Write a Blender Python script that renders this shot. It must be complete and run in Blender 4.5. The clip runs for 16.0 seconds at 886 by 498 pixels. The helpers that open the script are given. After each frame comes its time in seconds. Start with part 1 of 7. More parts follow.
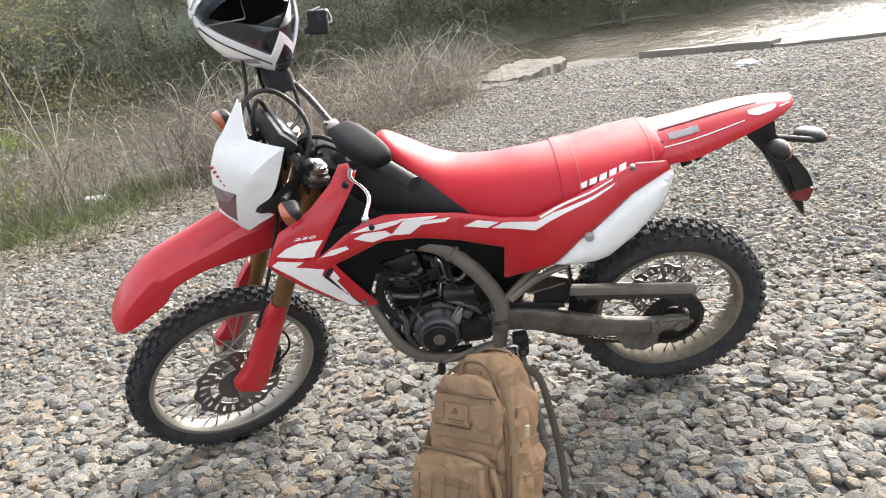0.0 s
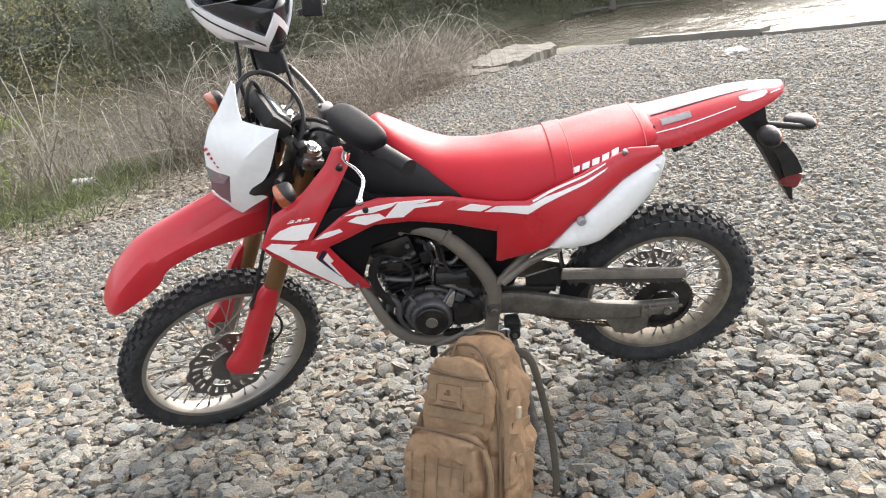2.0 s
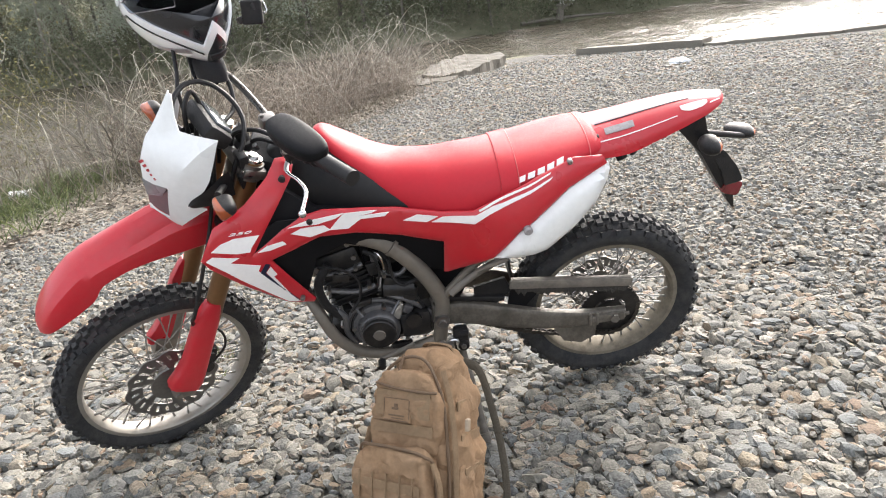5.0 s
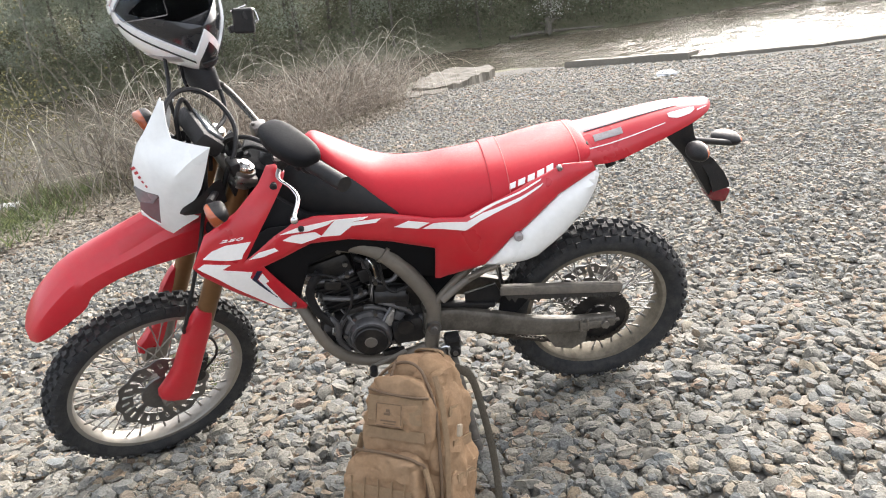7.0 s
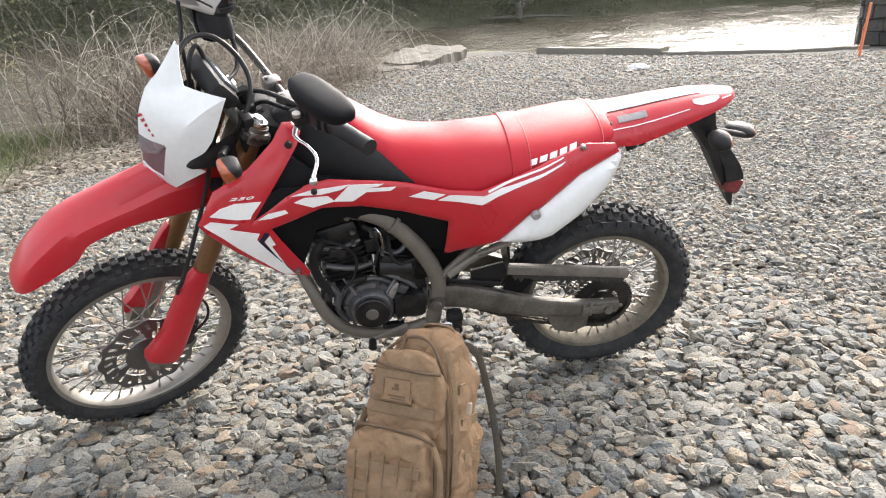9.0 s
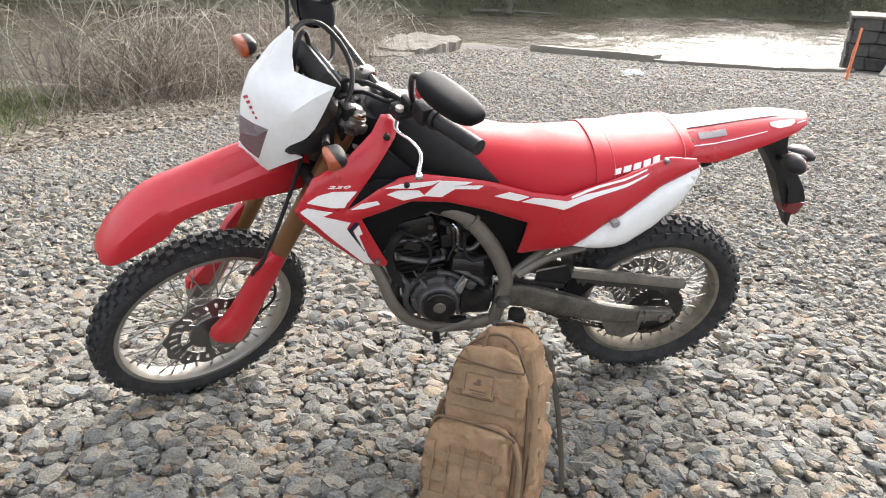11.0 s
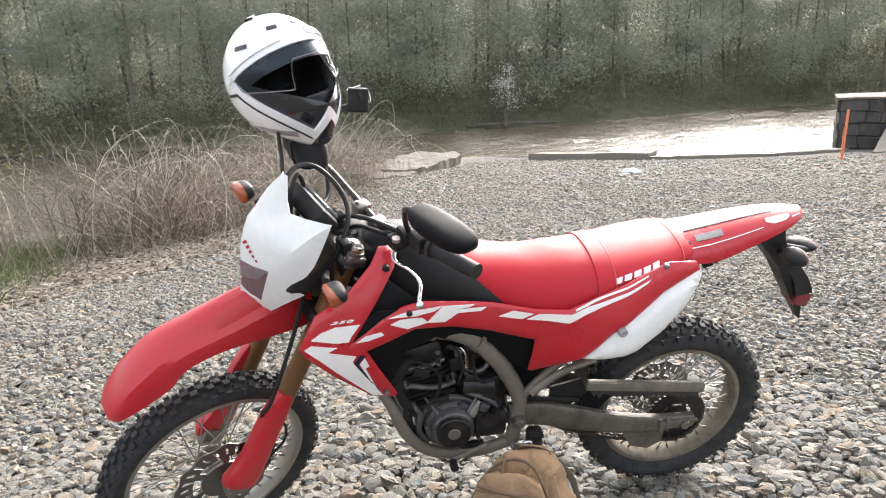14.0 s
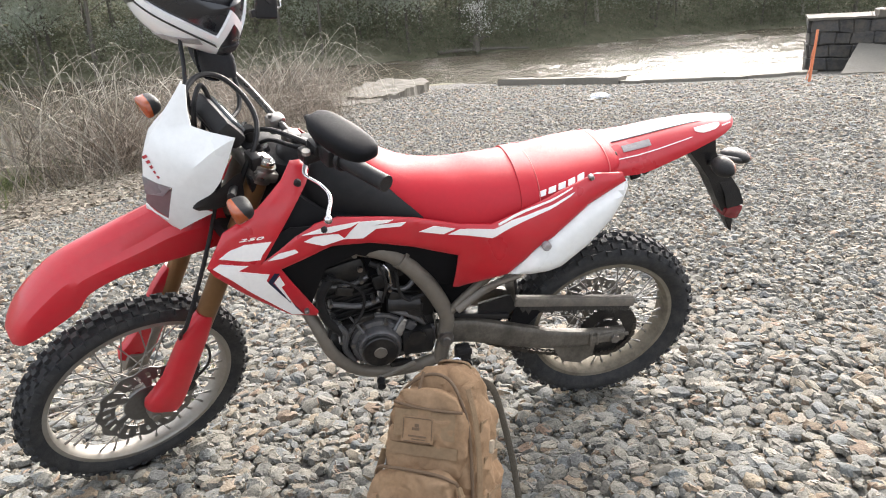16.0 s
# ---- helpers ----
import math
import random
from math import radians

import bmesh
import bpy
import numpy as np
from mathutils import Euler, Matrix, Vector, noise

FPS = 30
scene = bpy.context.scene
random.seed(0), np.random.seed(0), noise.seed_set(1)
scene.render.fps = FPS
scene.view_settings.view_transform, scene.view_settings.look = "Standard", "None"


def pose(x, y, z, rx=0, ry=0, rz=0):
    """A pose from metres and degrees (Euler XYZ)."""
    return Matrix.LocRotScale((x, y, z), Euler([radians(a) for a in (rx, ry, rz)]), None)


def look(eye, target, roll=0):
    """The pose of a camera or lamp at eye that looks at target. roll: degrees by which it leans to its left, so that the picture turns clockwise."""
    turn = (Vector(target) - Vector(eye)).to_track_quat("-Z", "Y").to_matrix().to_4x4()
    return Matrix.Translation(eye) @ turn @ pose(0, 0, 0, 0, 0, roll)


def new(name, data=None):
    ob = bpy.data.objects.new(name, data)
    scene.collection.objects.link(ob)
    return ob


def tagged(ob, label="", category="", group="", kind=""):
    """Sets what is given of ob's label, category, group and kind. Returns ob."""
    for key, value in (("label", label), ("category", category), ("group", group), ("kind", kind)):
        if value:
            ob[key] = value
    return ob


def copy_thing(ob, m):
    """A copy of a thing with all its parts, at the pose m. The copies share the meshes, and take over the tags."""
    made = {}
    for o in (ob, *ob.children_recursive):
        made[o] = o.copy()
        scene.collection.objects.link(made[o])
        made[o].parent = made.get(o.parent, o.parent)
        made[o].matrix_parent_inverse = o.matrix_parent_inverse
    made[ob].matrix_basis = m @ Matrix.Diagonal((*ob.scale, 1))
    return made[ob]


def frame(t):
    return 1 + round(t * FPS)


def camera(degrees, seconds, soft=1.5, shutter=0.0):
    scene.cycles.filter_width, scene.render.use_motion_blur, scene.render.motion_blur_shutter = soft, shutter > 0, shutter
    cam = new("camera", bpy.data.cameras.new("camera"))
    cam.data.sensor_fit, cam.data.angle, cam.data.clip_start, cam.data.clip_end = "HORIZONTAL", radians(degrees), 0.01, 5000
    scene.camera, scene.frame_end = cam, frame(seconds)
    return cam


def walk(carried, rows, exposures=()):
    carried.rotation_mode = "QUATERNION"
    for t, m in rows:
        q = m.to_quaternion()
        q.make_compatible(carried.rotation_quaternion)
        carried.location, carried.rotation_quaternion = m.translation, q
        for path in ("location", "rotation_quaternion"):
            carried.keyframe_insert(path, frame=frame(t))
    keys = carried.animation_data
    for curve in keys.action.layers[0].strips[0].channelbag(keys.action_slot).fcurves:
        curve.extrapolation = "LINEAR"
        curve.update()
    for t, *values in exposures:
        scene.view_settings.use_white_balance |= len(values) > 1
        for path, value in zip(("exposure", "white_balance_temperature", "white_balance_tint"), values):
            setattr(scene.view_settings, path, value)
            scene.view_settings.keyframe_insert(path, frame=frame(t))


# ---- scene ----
# the camera and its walk: time, eye, target, roll
cam = camera(62.1, 16.0, soft=1.1)
PATH = [
    (0, (0.1561, -2.2817, 1.4313), (0.0537, -0.3923, 0.7834), -8.75),
    (0.5, (0.1570, -2.2879, 1.4318), (0.1188, -0.3932, 0.7924), -7.85),
    (1, (0.1444, -2.2860, 1.4290), (0.0956, -0.4043, 0.7530), -7.50),
    (1.5, (0.1361, -2.2891, 1.4291), (0.0504, -0.4097, 0.7507), -7.44),
    (2, (0.1410, -2.2955, 1.4308), (0.0658, -0.4192, 0.7423), -8.15),
    (2.5, (0.1390, -2.2912, 1.4293), (0.0784, -0.4154, 0.7379), -8.57),
    (3, (0.1381, -2.2879, 1.4327), (0.0676, -0.4148, 0.7351), -7.89),
    (3.5, (0.1488, -2.2780, 1.4321), (0.1012, -0.4044, 0.7339), -8.40),
    (4, (0.1593, -2.2720, 1.4269), (0.1807, -0.3989, 0.7261), -7.73),
    (4.2, (0.1606, -2.2714, 1.4279), (0.2032, -0.3944, 0.7384), -7.59),
    (6.3, (0.1585, -2.2859, 1.4195), (0.2194, -0.4038, 0.7458), -7.68),
    (6.5, (0.1559, -2.2951, 1.4200), (0.2071, -0.3969, 0.7922), -8.60),
    (7, (0.1546, -2.2888, 1.4128), (0.2395, -0.4004, 0.7596), -7.50),
    (7.5, (0.1602, -2.2859, 1.4124), (0.2662, -0.3974, 0.7624), -7.40),
    (8, (0.1608, -2.2850, 1.4127), (0.2494, -0.3918, 0.7740), -8.08),
    (8.5, (0.1191, -2.2553, 1.3998), (0.1474, -0.3532, 0.7826), -6.61),
    (9, (-0.0098, -2.2155, 1.3874), (0.1931, -0.3585, 0.6731), -2.62),
    (9.5, (-0.1838, -2.1913, 1.3895), (0.1229, -0.3545, 0.6602), -1.08),
    (9.7, (-0.2524, -2.1816, 1.3820), (0.0219, -0.3382, 0.6561), 0.77),
    (11.8, (-0.3272, -2.2066, 1.4447), (-0.0403, -0.3742, 0.6964), 2.53),
    (12, (-0.3011, -2.1996, 1.4384), (0.0061, -0.3653, 0.7029), 1.33),
    (12.5, (-0.2490, -2.1942, 1.4426), (0.0672, -0.3515, 0.7325), -0.37),
    (13, (-0.2417, -2.2087, 1.4464), (0.0421, -0.3612, 0.7349), -1.04),
    (13.5, (-0.2611, -2.2137, 1.4554), (0.0202, -0.3308, 0.8425), -2.23),
    (14, (-0.2902, -2.1913, 1.4607), (-0.0284, -0.2616, 1.0050), -2.94),
    (14.5, (-0.2966, -2.1979, 1.4416), (-0.0772, -0.2703, 0.9556), -1.62),
    (15, (-0.2984, -2.2132, 1.4280), (-0.0593, -0.3110, 0.8586), -0.41),
    (15.5, (-0.2463, -2.2297, 1.4238), (0.0385, -0.3519, 0.7969), -1.98),
    (16, (-0.1343, -2.1696, 1.3949), (0.1745, -0.3002, 0.7547), -3.44),
]
walk(cam, [(t, look(eye, aim, roll)) for t, eye, aim, roll in PATH])

# ---- world, sun, exposure ----
SUN_AZ, SUN_EL = 33.0, 33.0          # degrees from +y towards +x, degrees above the horizon
world = bpy.data.worlds.new("sky")
scene.world = world
world.use_nodes = True
wn = world.node_tree
sky = wn.nodes.new("ShaderNodeTexSky")
sky.sky_type, sky.sun_disc = "NISHITA", False
sky.sun_elevation, sky.sun_rotation = radians(SUN_EL), radians(SUN_AZ)
sky.air_density, sky.dust_density, sky.ozone_density = 0.45, 8.0, 0.3
veil = wn.nodes.new("ShaderNodeHueSaturation")     # thin high cloud whitens the sky
veil.inputs["Saturation"].default_value = 0.54
wn.links.new(sky.outputs[0], veil.inputs["Color"])
cloud = wn.nodes.new("ShaderNodeMix")               # and evens it out all round
cloud.data_type = "RGBA"
cloud.inputs["Factor"].default_value = 0.34
cloud.inputs[7].default_value = (3.9, 4.06, 4.28, 1)
wn.links.new(veil.outputs[0], cloud.inputs[6])
wn.links.new(cloud.outputs[2], wn.nodes["Background"].inputs[0])
wn.nodes["Background"].inputs[1].default_value = 0.185
sun = new("sun", bpy.data.lights.new("sun", "SUN"))
sun.data.energy, sun.data.angle, sun.data.color = 0.38, radians(8), (1.0, 0.965, 0.91)
toward = Vector((math.sin(radians(SUN_AZ)) * math.cos(radians(SUN_EL)), math.cos(radians(SUN_AZ)) * math.cos(radians(SUN_EL)), math.sin(radians(SUN_EL))))
sun.matrix_world = look(toward * 40, (0, 0, 0))
scene.view_settings.exposure = 2.0


# ---- materials ----
def mat(name, col, rough=0.5, metal=0.0, var=0.15, scale=8.0, fine=90.0, bump=0.0, bscale=120.0, coat=0.0, dirt=None, dirt_amount=0.35, rvar=0.12, rand=0.0, spec=0.5):
    """A surface with a broad and a fine variation of colour and gloss, relief, and dust or mud in patches."""
    m = bpy.data.materials.new(name)
    m.use_nodes = True
    n, l = m.node_tree.nodes, m.node_tree.links
    b = n["Principled BSDF"]
    tc = n.new("ShaderNodeTexCoord")
    big, small = n.new("ShaderNodeTexNoise"), n.new("ShaderNodeTexNoise")
    for t, s, d in ((big, scale, 4), (small, fine, 3)):
        t.inputs["Scale"].default_value, t.inputs["Detail"].default_value = s, d
        l.new(tc.outputs["Object"], t.inputs["Vector"])
    mixv = n.new("ShaderNodeMath")
    mixv.operation = "MULTIPLY_ADD"
    l.new(small.outputs["Fac"], mixv.inputs[0])
    mixv.inputs[1].default_value = 0.5
    half = n.new("ShaderNodeMath")
    half.operation = "MULTIPLY"
    half.inputs[1].default_value = 0.5
    l.new(big.outputs["Fac"], half.inputs[0])
    l.new(half.outputs[0], mixv.inputs[2])
    ramp = n.new("ShaderNodeMapRange")
    ramp.inputs["From Min"].default_value, ramp.inputs["From Max"].default_value = 0.3, 0.7
    ramp.inputs["To Min"].default_value, ramp.inputs["To Max"].default_value = 1 - var, 1 + var
    l.new(mixv.outputs[0], ramp.inputs["Value"])
    tint = n.new("ShaderNodeVectorMath")
    tint.operation = "SCALE"
    tint.inputs[0].default_value = col[:3]
    l.new(ramp.outputs[0], tint.inputs["Scale"])
    out = tint.outputs[0]
    if rand:
        oi = n.new("ShaderNodeObjectInfo")
        rr = n.new("ShaderNodeMapRange")
        rr.inputs["To Min"].default_value, rr.inputs["To Max"].default_value = 1 - rand, 1 + rand
        l.new(oi.outputs["Random"], rr.inputs["Value"])
        t2 = n.new("ShaderNodeVectorMath")
        t2.operation = "SCALE"
        l.new(out, t2.inputs[0])
        l.new(rr.outputs[0], t2.inputs["Scale"])
        out = t2.outputs[0]
    if dirt:
        dn = n.new("ShaderNodeTexNoise")
        dn.inputs["Scale"].default_value, dn.inputs["Detail"].default_value, dn.inputs["Roughness"].default_value = scale * 1.7, 8, 0.7
        l.new(tc.outputs["Object"], dn.inputs["Vector"])
        dr = n.new("ShaderNodeMapRange")
        dr.inputs["From Min"].default_value, dr.inputs["From Max"].default_value = 0.42, 0.68
        dr.inputs["To Max"].default_value = dirt_amount
        l.new(dn.outputs["Fac"], dr.inputs["Value"])
        mx = n.new("ShaderNodeMix")
        mx.data_type = "RGBA"
        l.new(dr.outputs[0], mx.inputs["Factor"])
        l.new(out, mx.inputs[6])
        mx.inputs[7].default_value = (*dirt, 1)
        out = mx.outputs[2]
    l.new(out, b.inputs["Base Color"])
    rr = n.new("ShaderNodeMapRange")
    rr.inputs["From Min"].default_value, rr.inputs["From Max"].default_value = 0.3, 0.7
    rr.inputs["To Min"].default_value, rr.inputs["To Max"].default_value = max(0.02, rough - rvar), min(1, rough + rvar)
    l.new(big.outputs["Fac"], rr.inputs["Value"])
    l.new(rr.outputs[0], b.inputs["Roughness"])
    b.inputs["Metallic"].default_value = metal
    b.inputs["Specular IOR Level"].default_value = spec
    b.inputs["Coat Weight"].default_value = coat
    b.inputs["Coat Roughness"].default_value = 0.08
    if bump:
        bn = n.new("ShaderNodeTexNoise")
        bn.inputs["Scale"].default_value, bn.inputs["Detail"].default_value = bscale, 4
        l.new(tc.outputs["Object"], bn.inputs["Vector"])
        bp = n.new("ShaderNodeBump")
        bp.inputs["Strength"].default_value, bp.inputs["Distance"].default_value = min(1, bump), 0.004
        l.new(bn.outputs["Fac"], bp.inputs["Height"])
        l.new(bp.outputs[0], b.inputs["Normal"])
    return m


def island_mat(name, stops, rough=0.8, bump=0.5, bscale=90.0, speck=0.25, by_object=False, glow=0.0):
    """Stones, leaves, blades: each piece takes its own colour from the stops, with mottling on it."""
    m = bpy.data.materials.new(name)
    m.use_nodes = True
    n, l = m.node_tree.nodes, m.node_tree.links
    b = n["Principled BSDF"]
    if by_object:
        src = n.new("ShaderNodeObjectInfo").outputs["Random"]
    else:
        src = n.new("ShaderNodeNewGeometry").outputs["Random Per Island"]
    ramp = n.new("ShaderNodeValToRGB")
    ramp.color_ramp.interpolation = "LINEAR"
    e = ramp.color_ramp.elements
    while len(e) < len(stops):
        e.new(0.5)
    for k, (p, c) in enumerate(stops):
        e[k].position, e[k].color = p, (*c, 1)
    l.new(src, ramp.inputs[0])
    tc = n.new("ShaderNodeTexCoord")
    no = n.new("ShaderNodeTexNoise")
    no.inputs["Scale"].default_value, no.inputs["Detail"].default_value = bscale, 5
    l.new(tc.outputs["Object"], no.inputs["Vector"])
    mr = n.new("ShaderNodeMapRange")
    mr.inputs["From Min"].default_value, mr.inputs["From Max"].default_value = 0.3, 0.7
    mr.inputs["To Min"].default_value, mr.inputs["To Max"].default_value = 1 - speck, 1 + speck
    l.new(no.outputs["Fac"], mr.inputs["Value"])
    sc = n.new("ShaderNodeVectorMath")
    sc.operation = "SCALE"
    l.new(ramp.outputs[0], sc.inputs[0])
    l.new(mr.outputs[0], sc.inputs["Scale"])
    l.new(sc.outputs[0], b.inputs["Base Color"])
    b.inputs["Roughness"].default_value = rough
    if glow:
        # light that comes through thin leaves and blades
        tr, mix = n.new("ShaderNodeBsdfTranslucent"), n.new("ShaderNodeMixShader")
        mix.inputs[0].default_value = glow
        l.new(sc.outputs[0], tr.inputs["Color"])
        l.new(b.outputs[0], mix.inputs[1])
        l.new(tr.outputs[0], mix.inputs[2])
        l.new(mix.outputs[0], n["Material Output"].inputs["Surface"])
    if bump:
        bp = n.new("ShaderNodeBump")
        bp.inputs["Strength"].default_value, bp.inputs["Distance"].default_value = bump, 0.006
        l.new(no.outputs["Fac"], bp.inputs["Height"])
        l.new(bp.outputs[0], b.inputs["Normal"])
    return m


DUST = (0.22, 0.185, 0.145)
RED = mat("red_plastic", (0.45, 0.010, 0.021), 0.36, 0, 0.06, 5, 60, 0.05, 300, 0.15, DUST, 0.08, spec=0.5)
SEAT_RED = mat("red_vinyl", (0.43, 0.011, 0.022), 0.52, 0, 0.07, 6, 80, 0.18, 900, spec=0.32)
WHITE = mat("white_plastic", (0.77, 0.78, 0.77), 0.35, 0, 0.04, 6, 70, 0.04, 300, 0.2, DUST, 0.10)
WELT = mat("pale_red_welt", (0.60, 0.13, 0.13), 0.45, 0, 0.05, spec=0.5)
DECAL = mat("white_decal", (0.80, 0.78, 0.76), 0.4, 0, 0.05, 9, 90)
NAVY = mat("navy_decal", (0.012, 0.016, 0.04), 0.4, 0, 0.1)
BLACK = mat("black_plastic", (0.010, 0.010, 0.011), 0.5, 0, 0.25, 9, 120, 0.2, 500, 0, DUST, 0.05, spec=0.3)
TANK = mat("black_tank", (0.006, 0.006, 0.007), 0.5, 0, 0.2, 9, 140, 0.15, 700, 0, DUST, 0.03, spec=0.25)
INNER = mat("black_inner_plastic", (0.005, 0.005, 0.006), 0.6, 0, 0.2, 9, 140, 0.15, 700, spec=0.15)
RUBBER = mat("tyre_rubber", (0.024, 0.025, 0.027), 0.8, 0, 0.35, 12, 70, 0.4, 250, 0, (0.140, 0.130, 0.115), 0.22, spec=0.3)
FRAME = mat("grey_frame_paint", (0.128, 0.112, 0.091), 0.5, 0.1, 0.12, 7, 60, 0.08, 300, 0, DUST, 0.35)
ALU = mat("dusty_aluminium", (0.165, 0.15, 0.13), 0.5, 0.4, 0.15, 9, 80, 0.15, 200, 0, DUST, 0.6)
RIM = mat("alloy_rim", (0.27, 0.255, 0.23), 0.42, 0.5, 0.12, 9, 80, 0.05, 200, 0, DUST, 0.45)
RIM_DIRTY = mat("mud_stained_rim", (0.19, 0.168, 0.132), 0.8, 0.0, 0.2, 9, 80, 0.1, 200, 0, (0.06, 0.05, 0.038), 0.6, spec=0.1)
GRIMY = mat("grimy_aluminium", (0.122, 0.108, 0.090), 0.55, 0.25, 0.35, 10, 90, 0.25, 200, 0, (0.037, 0.034, 0.027), 0.75)
PEG = mat("worn_alloy", (0.34, 0.32, 0.29), 0.42, 0.5, 0.2, 12, 90, 0.1, 200, 0, DUST, 0.3)
CHROME = mat("bright_metal", (0.62, 0.62, 0.62), 0.22, 1.0, 0.08)
SPOKE = mat("dull_spoke_steel", (0.26, 0.25, 0.235), 0.5, 0.6, 0.15, 20, 90, 0, 100, 0, DUST, 0.3)
ENGINE = mat("dark_engine_paint", (0.010, 0.010, 0.011), 0.42, 0.3, 0.3, 12, 80, 0.2, 200, 0, DUST, 0.12)
COVER = mat("grey_engine_cover", (0.09, 0.09, 0.094), 0.36, 0.4, 0.25, 12, 80, 0.15, 200, 0, DUST, 0.15)
GOLD = mat("gold_fork_anodising", (0.19, 0.10, 0.042), 0.42, 0.5, 0.12, 9, 80)
STEEL = mat("disc_steel", (0.24, 0.23, 0.22), 0.38, 0.9, 0.2, 20, 90)
DISC = mat("dark_disc_steel", (0.17, 0.165, 0.16), 0.42, 0.8, 0.2, 20, 90)
DARKSTEEL = mat("dark_chain_steel", (0.06, 0.055, 0.05), 0.5, 0.8, 0.3, 20, 90, 0, 100, 0, DUST, 0.2)
AMBER = mat("amber_lens", (0.30, 0.065, 0.018), 0.2, 0, 0.1, coat=0.6)
LENS = mat("smoked_headlamp_lens", (0.15, 0.10, 0.105), 0.45, 0, 0.15, coat=0.1)
TAILRED = mat("tail_lens", (0.14, 0.01, 0.015), 0.2, 0, 0.1, coat=0.6)
LABEL = mat("grey_sticker", (0.26, 0.24, 0.24), 0.4, 0, 0.3, 60, 200)
REDINK = mat("red_lettering", (0.36, 0.025, 0.03), 0.5)
CANVAS = mat("coyote_nylon", (0.252, 0.160, 0.092), 0.9, 0, 0.2, 7, 120, 0.6, 700, 0, (0.304, 0.220, 0.144), 0.35, spec=0.2)
CANVAS_DARK = mat("coyote_webbing", (0.226, 0.153, 0.092), 0.9, 0, 0.2, 9, 120, 0.7, 900, 0, (0.246, 0.180, 0.107), 0.3, spec=0.2)
STRAP_DARK = mat("dark_strap", (0.050, 0.043, 0.032), 0.9, 0, 0.2, 9, 120, 0.6, 800, spec=0.2)
ZIP = mat("brown_zip", (0.12, 0.075, 0.042), 0.7, 0, 0.2, 20, 300, 0.5, 900)
GLOSSWHITE = mat("helmet_gloss_white", (0.84, 0.85, 0.86), 0.12, 0, 0.03, coat=0.7)
HELMBLACK = mat("helmet_black", (0.012, 0.013, 0.016), 0.25, 0, 0.2, coat=0.3)
FOAM = mat("helmet_lining", (0.02, 0.02, 0.022), 0.95, 0, 0.3, 20, 200, 0.5, 300)
GLASS = bpy.data.materials.new("clear_visor")
GLASS.use_nodes = True
GLASS.node_tree.nodes["Principled BSDF"].inputs["Base Color"].default_value = (0.75, 0.8, 0.84, 1)
GLASS.node_tree.nodes["Principled BSDF"].inputs["Transmission Weight"].default_value = 1.0
GLASS.node_tree.nodes["Principled BSDF"].inputs["Roughness"].default_value = 0.06
GLASS.node_tree.nodes["Principled BSDF"].inputs["IOR"].default_value = 1.05
CONCRETE = mat("weathered_concrete", (0.178, 0.164, 0.138), 0.9, 0, 0.22, 1.5, 25, 0.6, 40, 0, (0.170, 0.162, 0.136), 0.5)
ROCK = mat("pale_rock_slab", (0.113, 0.102, 0.084), 0.9, 0, 0.25, 1.2, 14, 0.8, 22, 0, (0.108, 0.099, 0.081), 0.5)
MASON = mat("dark_masonry", (0.046, 0.045, 0.045), 0.9, 0, 0.45, 5, 26, 0.9, 45, 0, (0.100, 0.088, 0.068), 0.75, rand=0.3)
MORTAR = mat("pier_mortar", (0.050, 0.049, 0.047), 0.95, 0, 0.3, 3, 20, 0.8, 30)
ORANGE = mat("orange_paint", (0.62, 0.20, 0.09), 0.6, 0, 0.1)
BARK = mat("grey_brown_bark", (0.125, 0.112, 0.092), 0.95, 0, 0.3, 1.5, 12, 0.9, 20)
PALEBARK = mat("pale_bark", (0.26, 0.24, 0.20), 0.9, 0, 0.3, 1.5, 12, 0.7, 20)
CANE = island_mat("dry_canes", [(0, (0.090, 0.076, 0.062)), (0.45, (0.190, 0.172, 0.138)), (0.8, (0.330, 0.306, 0.245)), (1, (0.560, 0.525, 0.430))], 0.8, 0.2)
LITTER = island_mat("dead_leaves", [(0, (0.063, 0.053, 0.040)), (0.5, (0.158, 0.131, 0.100)), (0.85, (0.273, 0.236, 0.184)), (1, (0.399, 0.357, 0.284))], 0.9, 0.0, glow=0.15)
TWIG = island_mat("brown_twigs", [(0, (0.066, 0.050, 0.038)), (0.5, (0.158, 0.125, 0.095)), (0.85, (0.275, 0.225, 0.176)), (1, (0.522, 0.464, 0.377))], 0.85, 0.1)
DRYGRASS = island_mat("dry_grass", [(0, (0.10, 0.09, 0.06)), (0.6, (0.20, 0.18, 0.12)), (1, (0.33, 0.30, 0.21))], 0.85, 0.0, glow=0.35)
GREEN = island_mat("green_weeds", [(0, (0.055, 0.075, 0.03)), (0.6, (0.10, 0.125, 0.05)), (1, (0.18, 0.20, 0.08))], 0.7, 0.0, glow=0.4)
STONES = [(0.0, (0.063, 0.063, 0.057)), (0.08, (0.113, 0.107, 0.090)), (0.18, (0.155, 0.143, 0.117)), (0.28, (0.090, 0.096, 0.096)), (0.38, (0.144, 0.135, 0.111)), (0.48, (0.108, 0.113, 0.111)), (0.57, (0.184, 0.172, 0.141)), (0.66, (0.126, 0.120, 0.101)), (0.74, (0.106, 0.117, 0.118)), (0.80, (0.176, 0.141, 0.094)), (0.86, (0.135, 0.091, 0.061)), (0.91, (0.151, 0.139, 0.107)), (0.96, (0.194, 0.153, 0.107)), (1.0, (0.243, 0.233, 0.202))]
